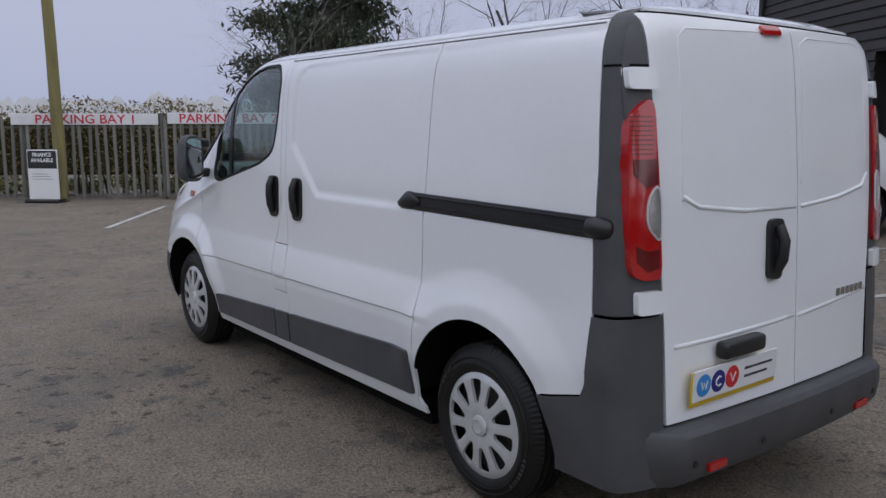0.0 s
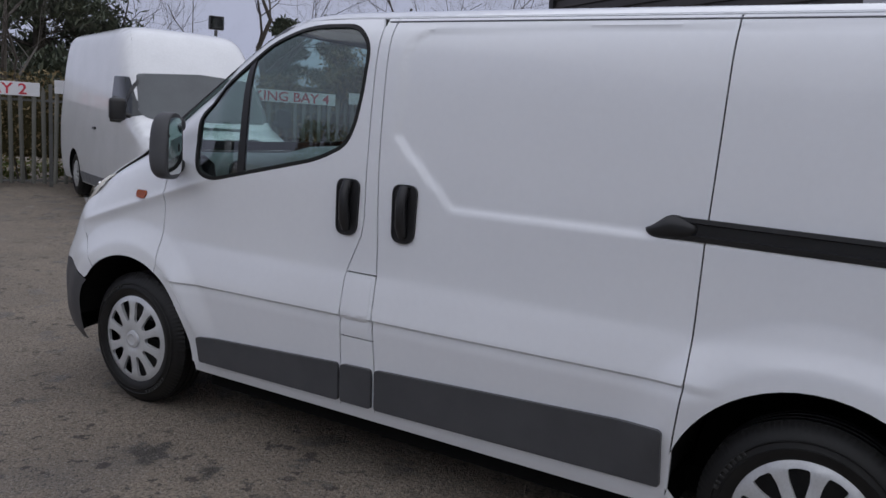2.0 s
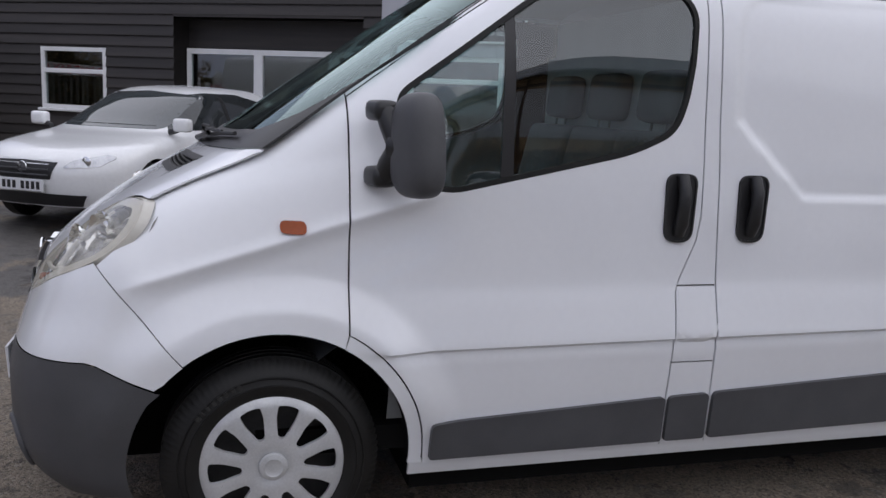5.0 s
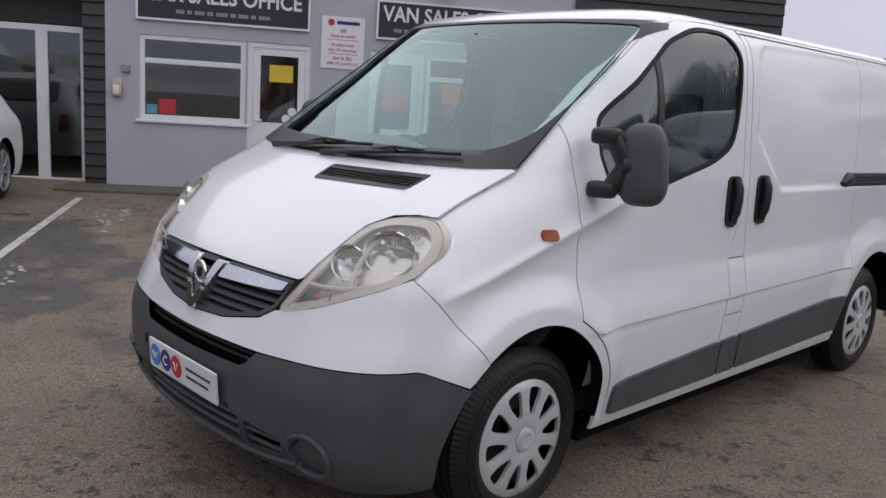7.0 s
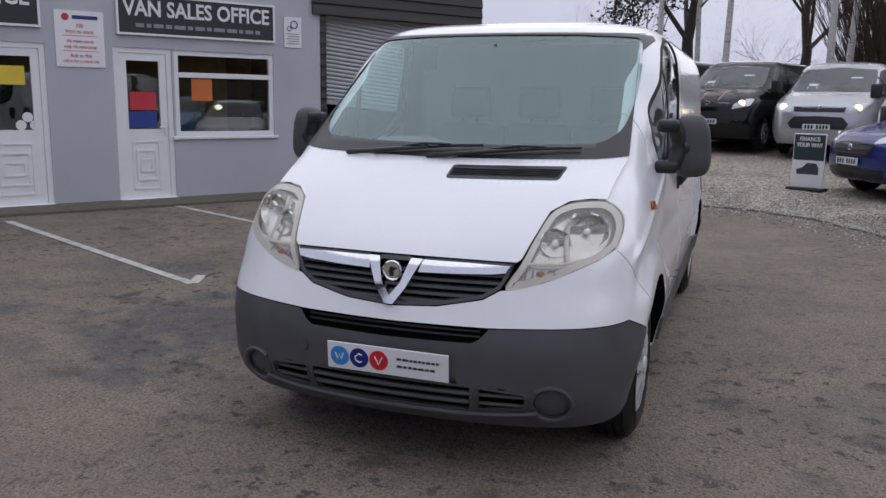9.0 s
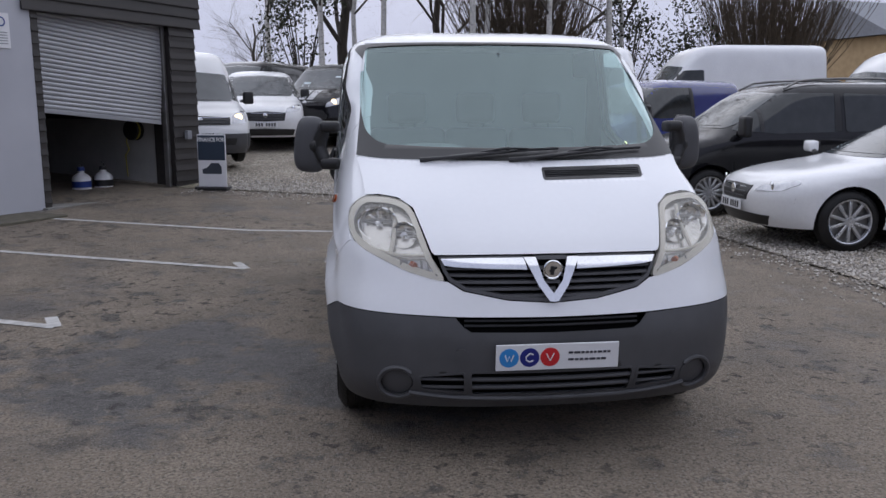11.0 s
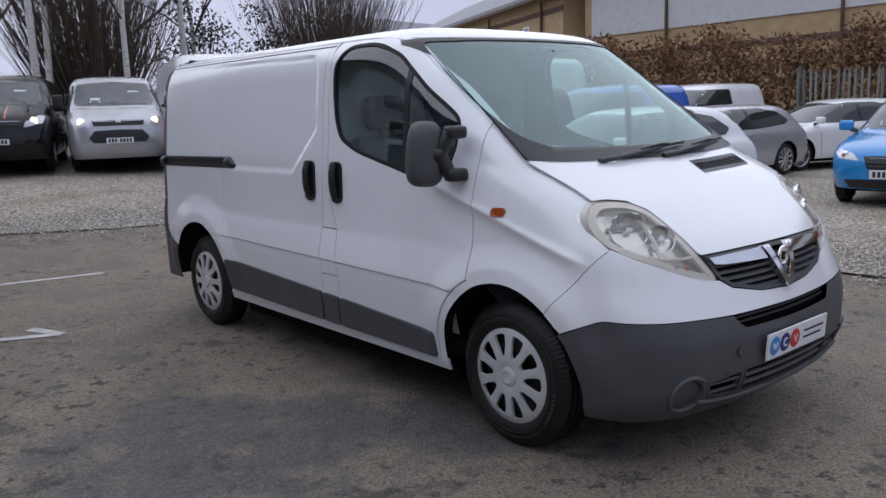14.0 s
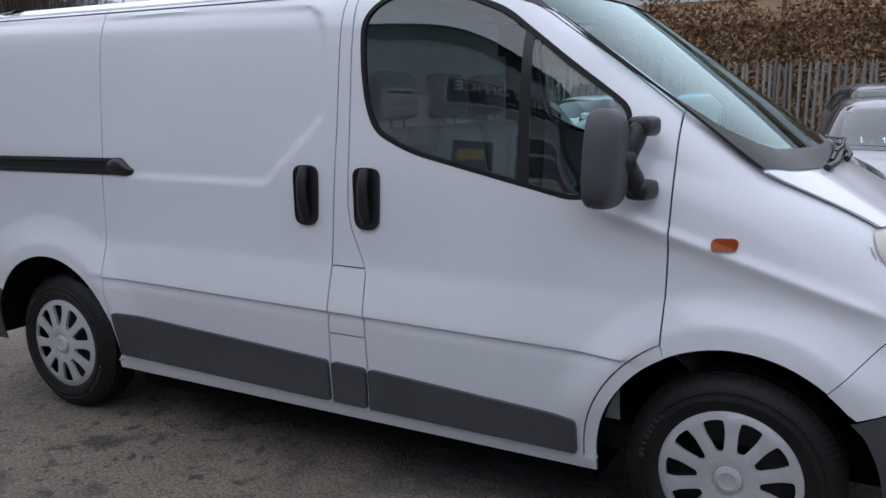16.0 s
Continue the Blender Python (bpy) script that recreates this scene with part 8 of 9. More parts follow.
for cx, w in ((0.44, 0.25), (-0.02, 0.21), (-0.47, 0.22)):
    seat = new("seat")

    seat.parent = van
    part("cushion", box(cx - w, 0.22, 0.62, cx + w, 0.78, 0.80, 0.06, 3), FABRIC, seat, smooth=40)
    bk = box(cx - w, -0.07, 0.0, cx + w, 0.07, 0.62, 0.055, 3)
    bk.transform(Matrix.Translation((0, 0.22, 0.76)) @ Matrix.Rotation(radians(12), 4, "X"))
    part("backrest", bk, FABRIC, seat, "grey cloth backrest", smooth=40)
    hr = box(cx - 0.13, -0.05, 0.0, cx + 0.13, 0.05, 0.20, 0.045, 3)
    hr.transform(Matrix.Translation((0, 0.09, 1.40)) @ Matrix.Rotation(radians(6), 4, "X"))
    part("headrest", hr, FABRIC, seat, smooth=40)
    for px in (-0.05, 0.05):
        part("headrest_post", tube([(cx + px, 0.10, 1.35), (cx + px, 0.09, 1.43)], 0.006, 6), STEEL, seat)
for sd in (-1, 1):
    card = [(1.20, 0.45), (1.20, 1.17), (1.02, 1.165), (0.42, 1.295), (0.25, 1.37), (0.20, 0.45)]
    part("door_card", VAN.panel("side", card, (), (0.06, 0.06), -0.055, sd, 0, 0), TRIM_GREY, van, smooth=True)


# ---- the other vehicles ----
KINDS = {
    "hatch": dict(half=[(0.15, 0.82), (0.22, 0.85), (0.35, 0.885), (0.6, 0.90), (0.8, 0.895), (0.90, 0.87), (0.97, 0.83), (1.2, 0.735), (1.34, 0.655), (1.40, 0.56), (1.43, 0.40), (1.45, 0.0)],
                  nose=[(0.15, 1.98), (0.25, 2.10), (0.4, 2.17), (0.55, 2.185), (0.66, 2.15), (0.73, 2.06), (0.80, 1.85), (0.88, 1.40), (0.94, 1.05), (1.0, 0.90), (1.2, 0.50), (1.34, 0.18), (1.40, -0.05), (1.43, -0.30), (1.45, -0.7)],
                  tail=[(0.15, -2.05), (0.3, -2.15), (0.6, -2.18), (0.85, -2.12), (0.98, -2.02), (1.2, -1.80), (1.36, -1.55), (1.42, -1.25), (1.45, -0.75)],
                  zft=0.68, zrt=0.90, wb=2.65, axle=1.30, tyre=0.325, rim=0.235, glass=[(0.80, 0.955), (0.55, 1.12), (0.18, 1.325), (-0.10, 1.36), (-0.70, 1.36), (-1.22, 1.28), (-1.52, 1.11), (-1.40, 1.03), (-0.6, 0.97)], pillars=((-0.28, 0.04),),
                  screen=[(0.0, 0.965), (0.60, 0.965), (0.66, 1.0), (0.60, 1.33), (0.0, 1.365)], back=[(0.0, 1.02), (0.58, 1.02), (0.55, 1.32), (0.0, 1.35)], lamp=[(0.42, 0.61), (0.50, 0.69), (0.74, 0.745), (0.80, 0.71), (0.72, 0.63)], grille=[(0.0, 0.50), (0.30, 0.50), (0.36, 0.66), (0.0, 0.67)],
                  low=[(0.0, 0.25), (0.55, 0.25), (0.62, 0.36), (0.0, 0.37)], plate=0.44, mirror=(0.92, 0.86, 1.02), arch=0.37, n=4.0, L=0.9, crown=0.16),
    "suv": dict(half=[(0.2, 0.84), (0.35, 0.90), (0.6, 0.92), (0.95, 0.91), (1.05, 0.87), (1.3, 0.77), (1.5, 0.69), (1.58, 0.60), (1.63, 0.35), (1.65, 0.0)],
                nose=[(0.2, 2.0), (0.35, 2.12), (0.6, 2.18), (0.8, 2.14), (0.9, 2.0), (1.0, 1.6), (1.08, 1.0), (1.3, 0.62), (1.52, 0.25), (1.6, 0.0), (1.65, -0.5)],
                tail=[(0.2, -2.05), (0.6, -2.2), (1.0, -2.15), (1.3, -2.0), (1.5, -1.85), (1.6, -1.6), (1.65, -0.9)],
                zft=0.82, zrt=1.0, wb=2.65, axle=1.28, tyre=0.345, rim=0.23, glass=[(0.85, 1.09), (0.30, 1.48), (-0.1, 1.53), (-1.2, 1.52), (-1.65, 1.40), (-1.70, 1.15), (-0.5, 1.09)], pillars=((-0.30, 0.04), (-1.20, 0.05)),
                screen=[(0.0, 1.09), (0.62, 1.09), (0.66, 1.14), (0.58, 1.50), (0.0, 1.54)], back=[(0.0, 1.1), (0.6, 1.1), (0.55, 1.45), (0.0, 1.5)], lamp=[(0.46, 0.72), (0.50, 0.82), (0.80, 0.86), (0.80, 0.74)], grille=[(0.0, 0.55), (0.40, 0.55), (0.42, 0.80), (0.0, 0.82)],
                low=[(0.0, 0.28), (0.6, 0.28), (0.62, 0.42), (0.0, 0.44)], plate=0.50, mirror=(0.95, 0.88, 1.15), arch=0.40, n=5.0, L=0.9, crown=0.14),
    "small_van": dict(half=[(0.2, 0.85), (0.35, 0.89), (0.7, 0.91), (1.0, 0.905), (1.15, 0.88), (1.45, 0.82), (1.68, 0.75), (1.76, 0.68), (1.81, 0.5), (1.84, 0.0)],
                      nose=[(0.2, 2.05), (0.35, 2.16), (0.6, 2.20), (0.8, 2.16), (0.92, 2.02), (1.02, 1.70), (1.10, 1.38), (1.18, 1.20), (1.4, 0.85), (1.62, 0.50), (1.74, 0.25), (1.81, -0.1), (1.84, -0.6)],
                      tail=[(0.2, -2.12), (0.6, -2.20), (1.0, -2.18), (1.5, -2.12), (1.74, -2.05), (1.81, -1.95), (1.84, -1.5)],
                      zft=0.86, zrt=1.55, wb=2.66, axle=1.33, tyre=0.325, rim=0.225, glass=[(1.02, 1.17), (0.80, 1.34), (0.45, 1.62), (0.25, 1.67), (-0.50, 1.67), (-0.52, 1.14), (0.4, 1.12)], pillars=((0.62, 0.03), (-0.5, 0.05)), quarter=[(-0.62, 1.14), (-0.60, 1.67), (-1.90, 1.62), (-1.92, 1.17)],
                      screen=[(0.0, 1.19), (0.66, 1.19), (0.72, 1.25), (0.64, 1.66), (0.0, 1.70)], back=None, lamp=[(0.44, 0.80), (0.48, 0.90), (0.76, 1.00), (0.84, 0.97), (0.78, 0.84)], grille=[(0.0, 0.60), (0.42, 0.62), (0.46, 0.80), (0.0, 0.83)],
                      low=[(0.0, 0.28), (0.62, 0.28), (0.66, 0.42), (0.0, 0.44)], plate=0.53, mirror=(1.0, 0.93, 1.22), arch=0.385, n=5.0, L=0.9, crown=0.15),
    "mid_van": dict(half=[(0.2, 0.90), (0.35, 0.96), (0.7, 0.985), (1.0, 0.985), (1.15, 0.96), (1.5, 0.90), (1.80, 0.83), (1.90, 0.76), (1.96, 0.58), (2.0, 0.0)],
                    nose=[(0.2, 2.32), (0.35, 2.43), (0.6, 2.48), (0.8, 2.46), (0.95, 2.42), (1.06, 2.34), (1.14, 2.18), (1.22, 1.98), (1.29, 1.74), (1.34, 1.62), (1.6, 1.20), (1.84, 0.86), (1.93, 0.62), (1.98, 0.2), (2.0, -0.3)],
                    tail=[(0.2, -2.40), (0.6, -2.47), (1.2, -2.45), (1.8, -2.38), (1.94, -2.30), (2.0, -1.9)],
                    zft=0.98, zrt=1.75, wb=2.93, axle=1.48, tyre=0.345, rim=0.225, glass=[(1.42, 1.30), (1.20, 1.45), (0.80, 1.76), (0.60, 1.80), (0.28, 1.80), (0.26, 1.24), (0.9, 1.22)], pillars=((1.02, 0.03),), quarter=[(0.12, 1.25), (0.14, 1.80), (-1.00, 1.80), (-1.02, 1.25)],
                    screen=[(0.0, 1.315), (0.74, 1.315), (0.80, 1.38), (0.72, 1.79), (0.0, 1.84)], back=None, lamp=[(0.52, 0.86), (0.55, 0.97), (0.80, 1.10), (0.90, 1.08), (0.86, 0.94)], grille=[(0.0, 0.90), (0.48, 0.90), (0.50, 1.0), (0.0, 1.01)],
                    low=[(0.0, 0.56), (0.50, 0.56), (0.58, 0.66), (0.46, 0.80), (0.0, 0.82)], plate=0.60, mirror=(1.10, 1.45, 1.36), arch=0.40, n=6.0, L=0.9, crown=0.14),
    "high_van": dict(half=[(0.2, 0.92), (0.4, 0.97), (0.8, 0.99), (1.1, 0.99), (1.4, 0.97), (1.8, 0.935), (2.25, 0.88), (2.38, 0.83), (2.46, 0.72), (2.51, 0.45), (2.53, 0.0)],
                     nose=[(0.2, 2.62), (0.4, 2.75), (0.65, 2.78), (0.9, 2.72), (1.05, 2.60), (1.16, 2.38), (1.26, 2.10), (1.34, 1.96), (1.6, 1.72), (1.9, 1.46), (2.08, 1.32), (2.22, 1.18), (2.36, 0.98), (2.45, 0.72), (2.50, 0.35), (2.53, -0.2)],
                     tail=[(0.2, -2.70), (0.8, -2.77), (1.6, -2.74), (2.3, -2.70), (2.44, -2.64), (2.50, -2.5), (2.53, -2.1)],
                     zft=1.10, zrt=2.2, wb=3.4, axle=1.82, tyre=0.345, rim=0.215, glass=[(1.80, 1.36), (1.55, 1.60), (1.30, 1.85), (0.78, 1.86), (0.75, 1.24), (1.3, 1.24)], pillars=((1.45, 0.03),),
                     screen=[(0.0, 1.34), (0.76, 1.34), (0.83, 1.42), (0.78, 1.94), (0.0, 2.0)], back=None, lamp=[(0.58, 0.86), (0.60, 1.02), (0.80, 1.14), (0.90, 1.12), (0.88, 0.88)], grille=[(0.0, 0.84), (0.54, 0.84), (0.56, 1.0), (0.0, 1.03)],
                     low=[(0.0, 0.42), (0.62, 0.42), (0.66, 0.56), (0.0, 0.58)], plate=0.64, mirror=(1.12, 1.72, 1.42), arch=0.40, n=6.0, L=0.9, crown=0.13),
    "bay_van": dict(half=[(0.2, 0.92), (0.4, 0.97), (0.8, 0.99), (1.1, 0.99), (1.4, 0.97), (1.8, 0.935), (2.2, 0.885), (2.42, 0.838), (2.52, 0.775), (2.58, 0.60), (2.61, 0.0)],
                    nose=[(0.2, 2.62), (0.4, 2.75), (0.65, 2.78), (0.9, 2.73), (1.06, 2.62), (1.17, 2.38), (1.26, 2.10), (1.34, 1.96), (1.6, 1.75), (1.9, 1.50), (2.1, 1.34), (2.3, 1.16), (2.45, 0.98), (2.53, 0.80), (2.58, 0.5), (2.61, -0.1)],
                    tail=[(0.2, -2.70), (0.8, -2.77), (1.6, -2.74), (2.3, -2.70), (2.48, -2.64), (2.56, -2.5), (2.61, -2.1)],
                    zft=1.10, zrt=2.2, wb=3.4, axle=1.82, tyre=0.345, rim=0.215, glass=[(1.80, 1.36), (1.55, 1.60), (1.30, 1.85), (0.78, 1.86), (0.75, 1.24), (1.3, 1.24)], pillars=((1.45, 0.03),),
                    screen=[(0.0, 1.31), (0.78, 1.32), (0.86, 1.40), (0.80, 1.90), (0.0, 1.95)], back=None, lamp=[(0.60, 0.80), (0.575, 1.03), (0.66, 1.11), (0.88, 1.09), (0.90, 0.82)], grille=[(0.0, 0.84), (0.50, 0.84), (0.545, 1.04), (0.0, 1.07)],
                    low=[(0.0, 0.40), (0.56, 0.40), (0.60, 0.50), (0.0, 0.51)], plate=0.66, mirror=(1.12, 1.72, 1.42), arch=0.40, n=6.0, L=0.9, crown=0.13),
}
LAMP_CLEAR = mat("pale_lamp_glass", (0.62, 0.63, 0.65), (0.42, 0.43, 0.45), rough=0.12, metal=0.4, coat=1.0, scale=20)
LAMP_LIT = mat("lit_headlamp", (0.9, 0.85, 0.7), emit=(1.0, 0.74, 0.36), power=3.0)
TINT = mat("dark_car_window", (0.018, 0.022, 0.024), (0.03, 0.034, 0.036), rough=0.05, spec=0.55, rvar=0.02)
SCREEN_DARK = mat("parked_car_screen", (0.055, 0.066, 0.070), (0.035, 0.04, 0.043), rough=0.05, spec=0.8, coat=0.2, rvar=0.02, scale=2)
PLATE_INK = mat("plate_characters", (0.02, 0.02, 0.022), rough=0.5)
PAPER = mat("price_sheet", (0.62, 0.72, 0.74), rough=0.6)
ALLOY = mat("bright_alloy", (0.62, 0.63, 0.65), (0.5, 0.51, 0.53), rough=0.28, metal=0.7)
shells, seeds = {}, [0]


def paint(name, c, metal=0.0, rough=0.25):
    return mat(name, c, tuple(v * 0.9 for v in c), rough=rough, metal=metal, coat=0.15 if max(c) < 0.06 else 0.7, spec=0.35 if max(c) < 0.06 else 0.5, scale=2, fine=30, rvar=0.05)


def vehicle(kind, name, label, category, paint_mat, m, scale=(1, 1, 1), bumper=None, lit=False, stripes=None, rails=False, alloy=7, chrome=True, price=True, group="", window_mat=None, extra_quarter=False, mirror_mat=None, bumper_top=0.0):
    """A parked vehicle from its kind's outline, facing local +y."""
    K = KINDS[kind]
    if kind not in shells:
        shells[kind] = Shell(K["half"], K["nose"], K["tail"], n=K["n"], L=K["L"], crown=K["crown"], nr=7, Lr=0.3, rcrown=0.05)
    S = shells[kind]
    car = empty(name, label, category, group)
    zft, zrt, ax, ay = K["zft"], K["zrt"], K["axle"], K["axle"]
    T0 = lambda y: S.T(np.zeros(np.shape(y)), y, base=0.5)
    zmax = S.zmax
    cx = lambda y: 0.90 * S.A(np.maximum(T0(y) - 0.055, min(zft, zrt)))
    fcut, rcut = 0.90 * float(S.A(zft)), 0.90 * float(S.A(zrt))
    yf, yr = float(S.F(fcut, zft)), float(S.R(rcut, zrt))
    ys = np.concatenate([np.linspace(yr, yr + 0.5, 8)[:-1], np.linspace(yr + 0.5, yf - 0.6, 46)[:-1], np.linspace(yf - 0.6, yf, 14)])
    cxs = cx(ys)
    cxs[0], cxs[-1] = rcut, fcut
    for _ in range(2):
        cxs[1:-1] = (cxs[:-2] + 2 * cxs[1:-1] + cxs[2:]) / 4
    ze = S.T(cxs, ys, base=0.5)
    ze[0], ze[-1] = zrt, zft
    # sides
    zlow = 0.24
    fr_edge = [(float(S.F(fcut, z)), z) for z in np.linspace(zlow, zft, 10)]
    re_edge = [(float(S.R(rcut, z)), z) for z in np.linspace(zrt, zlow, 12)]
    top_edge = [(float(y), float(z)) for y, z in zip(ys[::-1], ze[::-1])]
    r = K["arch"]
    tr = K["tyre"]
    a_low = math.degrees(math.asin(max(-1, min(1, (zlow - tr) / r))))
    arch_r = arc(-K["wb"] + ax, tr, r, 180 - a_low, a_low, 16)
    arch_f = arc(ax, tr, r, 180 - a_low, a_low, 16)
    poly = fr_edge + top_edge[1:-1] + re_edge + arch_r + arch_f
    body = None
    for sd in (-1, 1):
        b = S.panel("side", poly, (), (0.07, 0.05), 0, sd, 0, 0)
        body = b if body is None else add(body, b)
        for cy in (ax, ax - K["wb"]):
            vs = []
            for yy, zz in arc(cy, tr, r, 180 - a_low, a_low, 16):
                w = float(S.W(yy, zz))
                vs += [(sd * w, yy, zz), (sd * (w - 0.22), yy, zz)]
            vs += [(sd * (w - 0.22), cy, zlow)]
            fan = [(len(vs) - 1, 2 * i + 1, 2 * i + 3) for i in range(16)]
            part("wheel_arch", bm_from(vs, [(2 * i, 2 * i + 2, 2 * i + 3, 2 * i + 1) for i in range(16)] + fan), DARK, car)
    fr_poly = [(-fcut, z) for _, z in fr_edge] + [(fcut, z) for _, z in fr_edge[::-1]]
    add(body, S.panel("front", fr_poly, (), (0.07, 0.045), 0, 1, 0, 0))
    rr = [(-rcut, z) for _, z in re_edge] + [(rcut, z) for _, z in re_edge[::-1]]
    add(body, S.panel("rear", rr, (), (0.12, 0.08), 0, 1, 0, 0))
    # top, from tail to nose
    nx = 17
    ff = sstep(ys, yf - 0.5, yf)[:, None]
    fr = (1 - sstep(ys, yr, yr + 0.3))[:, None]
    ss = np.linspace(-1, 1, nx)[None]
    gx = ss * cxs[:, None]
    gy = ys[:, None] + ff * (S.F(ss * fcut, zft) - yf) + fr * (S.R(ss * rcut, zrt) - yr)
    gh = S.T(gx, gy, base=0.5)
    gh[-1], gh[0] = zft, zrt
    gh[:, 0] = gh[:, -1] = ze
    vs = [tuple(v) for v in np.stack([gx, gy, gh], -1).reshape(-1, 3)]
    add(body, bm_from(vs, [(i * nx + j, i * nx + j + 1, (i + 1) * nx + j + 1, (i + 1) * nx + j) for i in range(len(ys) - 1) for j in range(nx - 1)]))
    bmesh.ops.remove_doubles(body, verts=body.verts, dist=0.012)
    part("body", body, paint_mat, car, smooth=55)
    part("underbody", box(-0.7, yr + 0.3, 0.17, 0.7, yf - 0.3, 0.28), DARK, car)
    wm = window_mat or TINT
    for sd in (-1, 1):
        q = rounded([(*p, 0.04) for p in K["glass"]])
        part("side_window", S.panel("side", q, (), (0.06, 0.05), 0.007, sd, 0.006, 0), wm, car, smooth=50)
        for py, pw in K["pillars"]:
            zs = [p[1] for p in K["glass"]]
            zt_ = min(max(zs), float(S.T(0.0, py, base=0.5)) - 0.10)
            part("window_pillar", S.panel("side", [(py - pw, min(zs) + 0.03), (py + pw, min(zs) + 0.03), (py + pw * 0.7, zt_), (py - pw * 0.9, zt_)], (), (0.05, 0.06), 0.012, sd, 0.006, 0), BLACK if kind != "mid_van" else BLACK, car)
        if extra_quarter and "quarter" in K:
            part("side_window", S.panel("side", rounded([(*p, 0.05) for p in K["quarter"]]), (), (0.06, 0.05), 0.007, sd, 0.006, 0), wm, car, smooth=50)
        lp = [(sd * x, z) for x, z in K["lamp"]]
        hl = part("headlamp", S.panel("front", rounded([(*p, 0.03) for p in lp]), (), (0.04, 0.04), 0.006 + 0.018 * bool(bumper_top), 1, 0.02, 0), LAMP_CLEAR, car, "clear headlamp", smooth=50)
        lx = np.mean([p[0] for p in lp]) * 0.97
        lz = np.mean([p[1] for p in lp])
        bl = lathe([(0.0, 0.070 if lit else 0.05), (0.004, 0.062 if lit else 0.045), (0.008, 0.0)], 16, "y")
        o = part("bulb_glow" if lit else "projector", bl, LAMP_LIT if lit else CHROME, hl, smooth=40)
        o.location = (lx, float(S.F(lx, lz)) + 0.014 + 0.018 * bool(bumper_top), lz)
        mx, my, mz = K["mirror"]
        mr = part("door_mirror", box(sd * mx - 0.10, my - 0.05, mz - (0.14 if "van" in kind else 0.07), sd * mx + 0.10, my + 0.07, mz + (0.14 if "van" in kind else 0.07), 0.045, 3), mirror_mat or (paint_mat if kind in ("hatch", "suv") else BLACK), car, smooth=45)
        part("mirror_arm", tube([(sd * (mx - 0.16), my + 0.02, mz - 0.08), (sd * (mx - 0.06), my + 0.01, mz - 0.05)], 0.03, 8), BLACK, mr)
        for cy in (ax, ax - K["wb"]):
            wx = float(S.A(tr)) - 0.105
            make_wheel(car, pose(sd * wx, cy, tr), tr, K["rim"], 0.205, "alloy" if alloy else "cover", alloy or 10, sd, rim_mat=ALLOY if alloy else SILVER, detail=False)
        rl = [(sd * x, z) for x, z in ((rcut * 0.80, zrt - 0.30), (rcut * 0.98, zrt - 0.30), (rcut * 0.96, zrt - 0.05), (rcut * 0.82, zrt - 0.05))]
        part("rear_lamp", S.panel("rear", rl, (), (0.08, 0.08), 0.006, 1, 0.01, 0), bpy.data.materials["red_lamp_lens"], car)
        dz0 = min(p[1] for p in K["glass"])
        part("door_handle", box(sd * (float(S.W(-0.1, dz0 - 0.12)) - 0.005), -0.22, dz0 - 0.14, sd * (float(S.W(-0.1, dz0 - 0.12)) + 0.022), -0.04, dz0 - 0.105, 0.008, 1), paint_mat if kind in ("hatch", "suv") else BLACK, car)
        seam = [(float(K["glass"][0][0]) - 0.02, 0.30), (float(K["glass"][0][0]) + 0.02, dz0 - 0.02)]
        part("door_seam", tube([(sd * (float(S.W(y, z)) + 0.0005), y, z) for y, z in resample(seam, 0.1)[:6] if z < dz0], 0.004, 4), DARK, car)
        if rails:
            ry = np.linspace(-1.6, 0.2, 9)
            part("roof_rail", tube([(sd * float(cx(np.array(y))) * 0.93, y, float(S.T(0.0, y, base=0.5)) + (0.03 if 0 < i < 8 else -0.03)) for i, y in enumerate(ry)], 0.018, 6), BLACK if rails == "black" else STEEL, car)
        if bumper:
            bq = [(float(S.F(fcut, z)), z) for z in np.linspace(zlow, bumper_top or K["low"][-1][1] + 0.08, 12)] + [(ax + r + 0.01, (bumper_top - 0.25) if bumper_top else K["low"][-1][1] + 0.04), (ax + r + 0.005, zlow)]
            part("bumper_side", S.panel("side", bq, (), (0.06, 0.05), 0.018, sd, 0.02, 0), bumper, car, smooth=50)
            part("sill_strip", S.panel("side", [(ax - r - 0.05, 0.26), (ax - r - 0.05, 0.42), (ax - K["wb"] + r + 0.05, 0.42), (ax - K["wb"] + r + 0.05, 0.26)], (), (0.2, 0.1), 0.008, sd, 0.01, 0), bumper, car)
    sc = K["screen"]
    part("windscreen", S.panel("front", rounded([(*p, 0.05) if 0 < i < len(sc) - 1 else p for i, p in enumerate(sc)] + [(-p[0], p[1], 0.05) for p in sc[-2:0:-1]]), (), (0.06, 0.04), 0.009, 1, 0.008, 0), SCREEN_DARK, car, "dark reflecting windscreen", smooth=50)
    if K["back"]:
        bk = K["back"]
        part("rear_window", S.panel("rear", rounded(bk + [(-p[0], p[1]) for p in bk[-2:0:-1]], 0.04), (), (0.06, 0.05), 0.008, 1, 0.006, 0), TINT, car, smooth=50)
    if bumper:
        zb = bumper_top or K["low"][-1][1] + 0.08
        fb_ = [(-fcut, zlow), (fcut, zlow), (fcut, zb), (-fcut, zb)]
        part("bumper", S.panel("front", fb_, (), (0.06, 0.05), 0.018, 1, 0.02, 0), bumper, car, smooth=50)
    g = part("grille", S.panel("front", sym(K["grille"]), (), (0.06, 0.05), 0.009 + 0.016 * bool(bumper_top), 1, 0.02, 0), BLACK, car, "black grille")
    gz0, gz1 = K["grille"][0][1], K["grille"][-1][1]
    gw = K["grille"][1][0] * 0.95
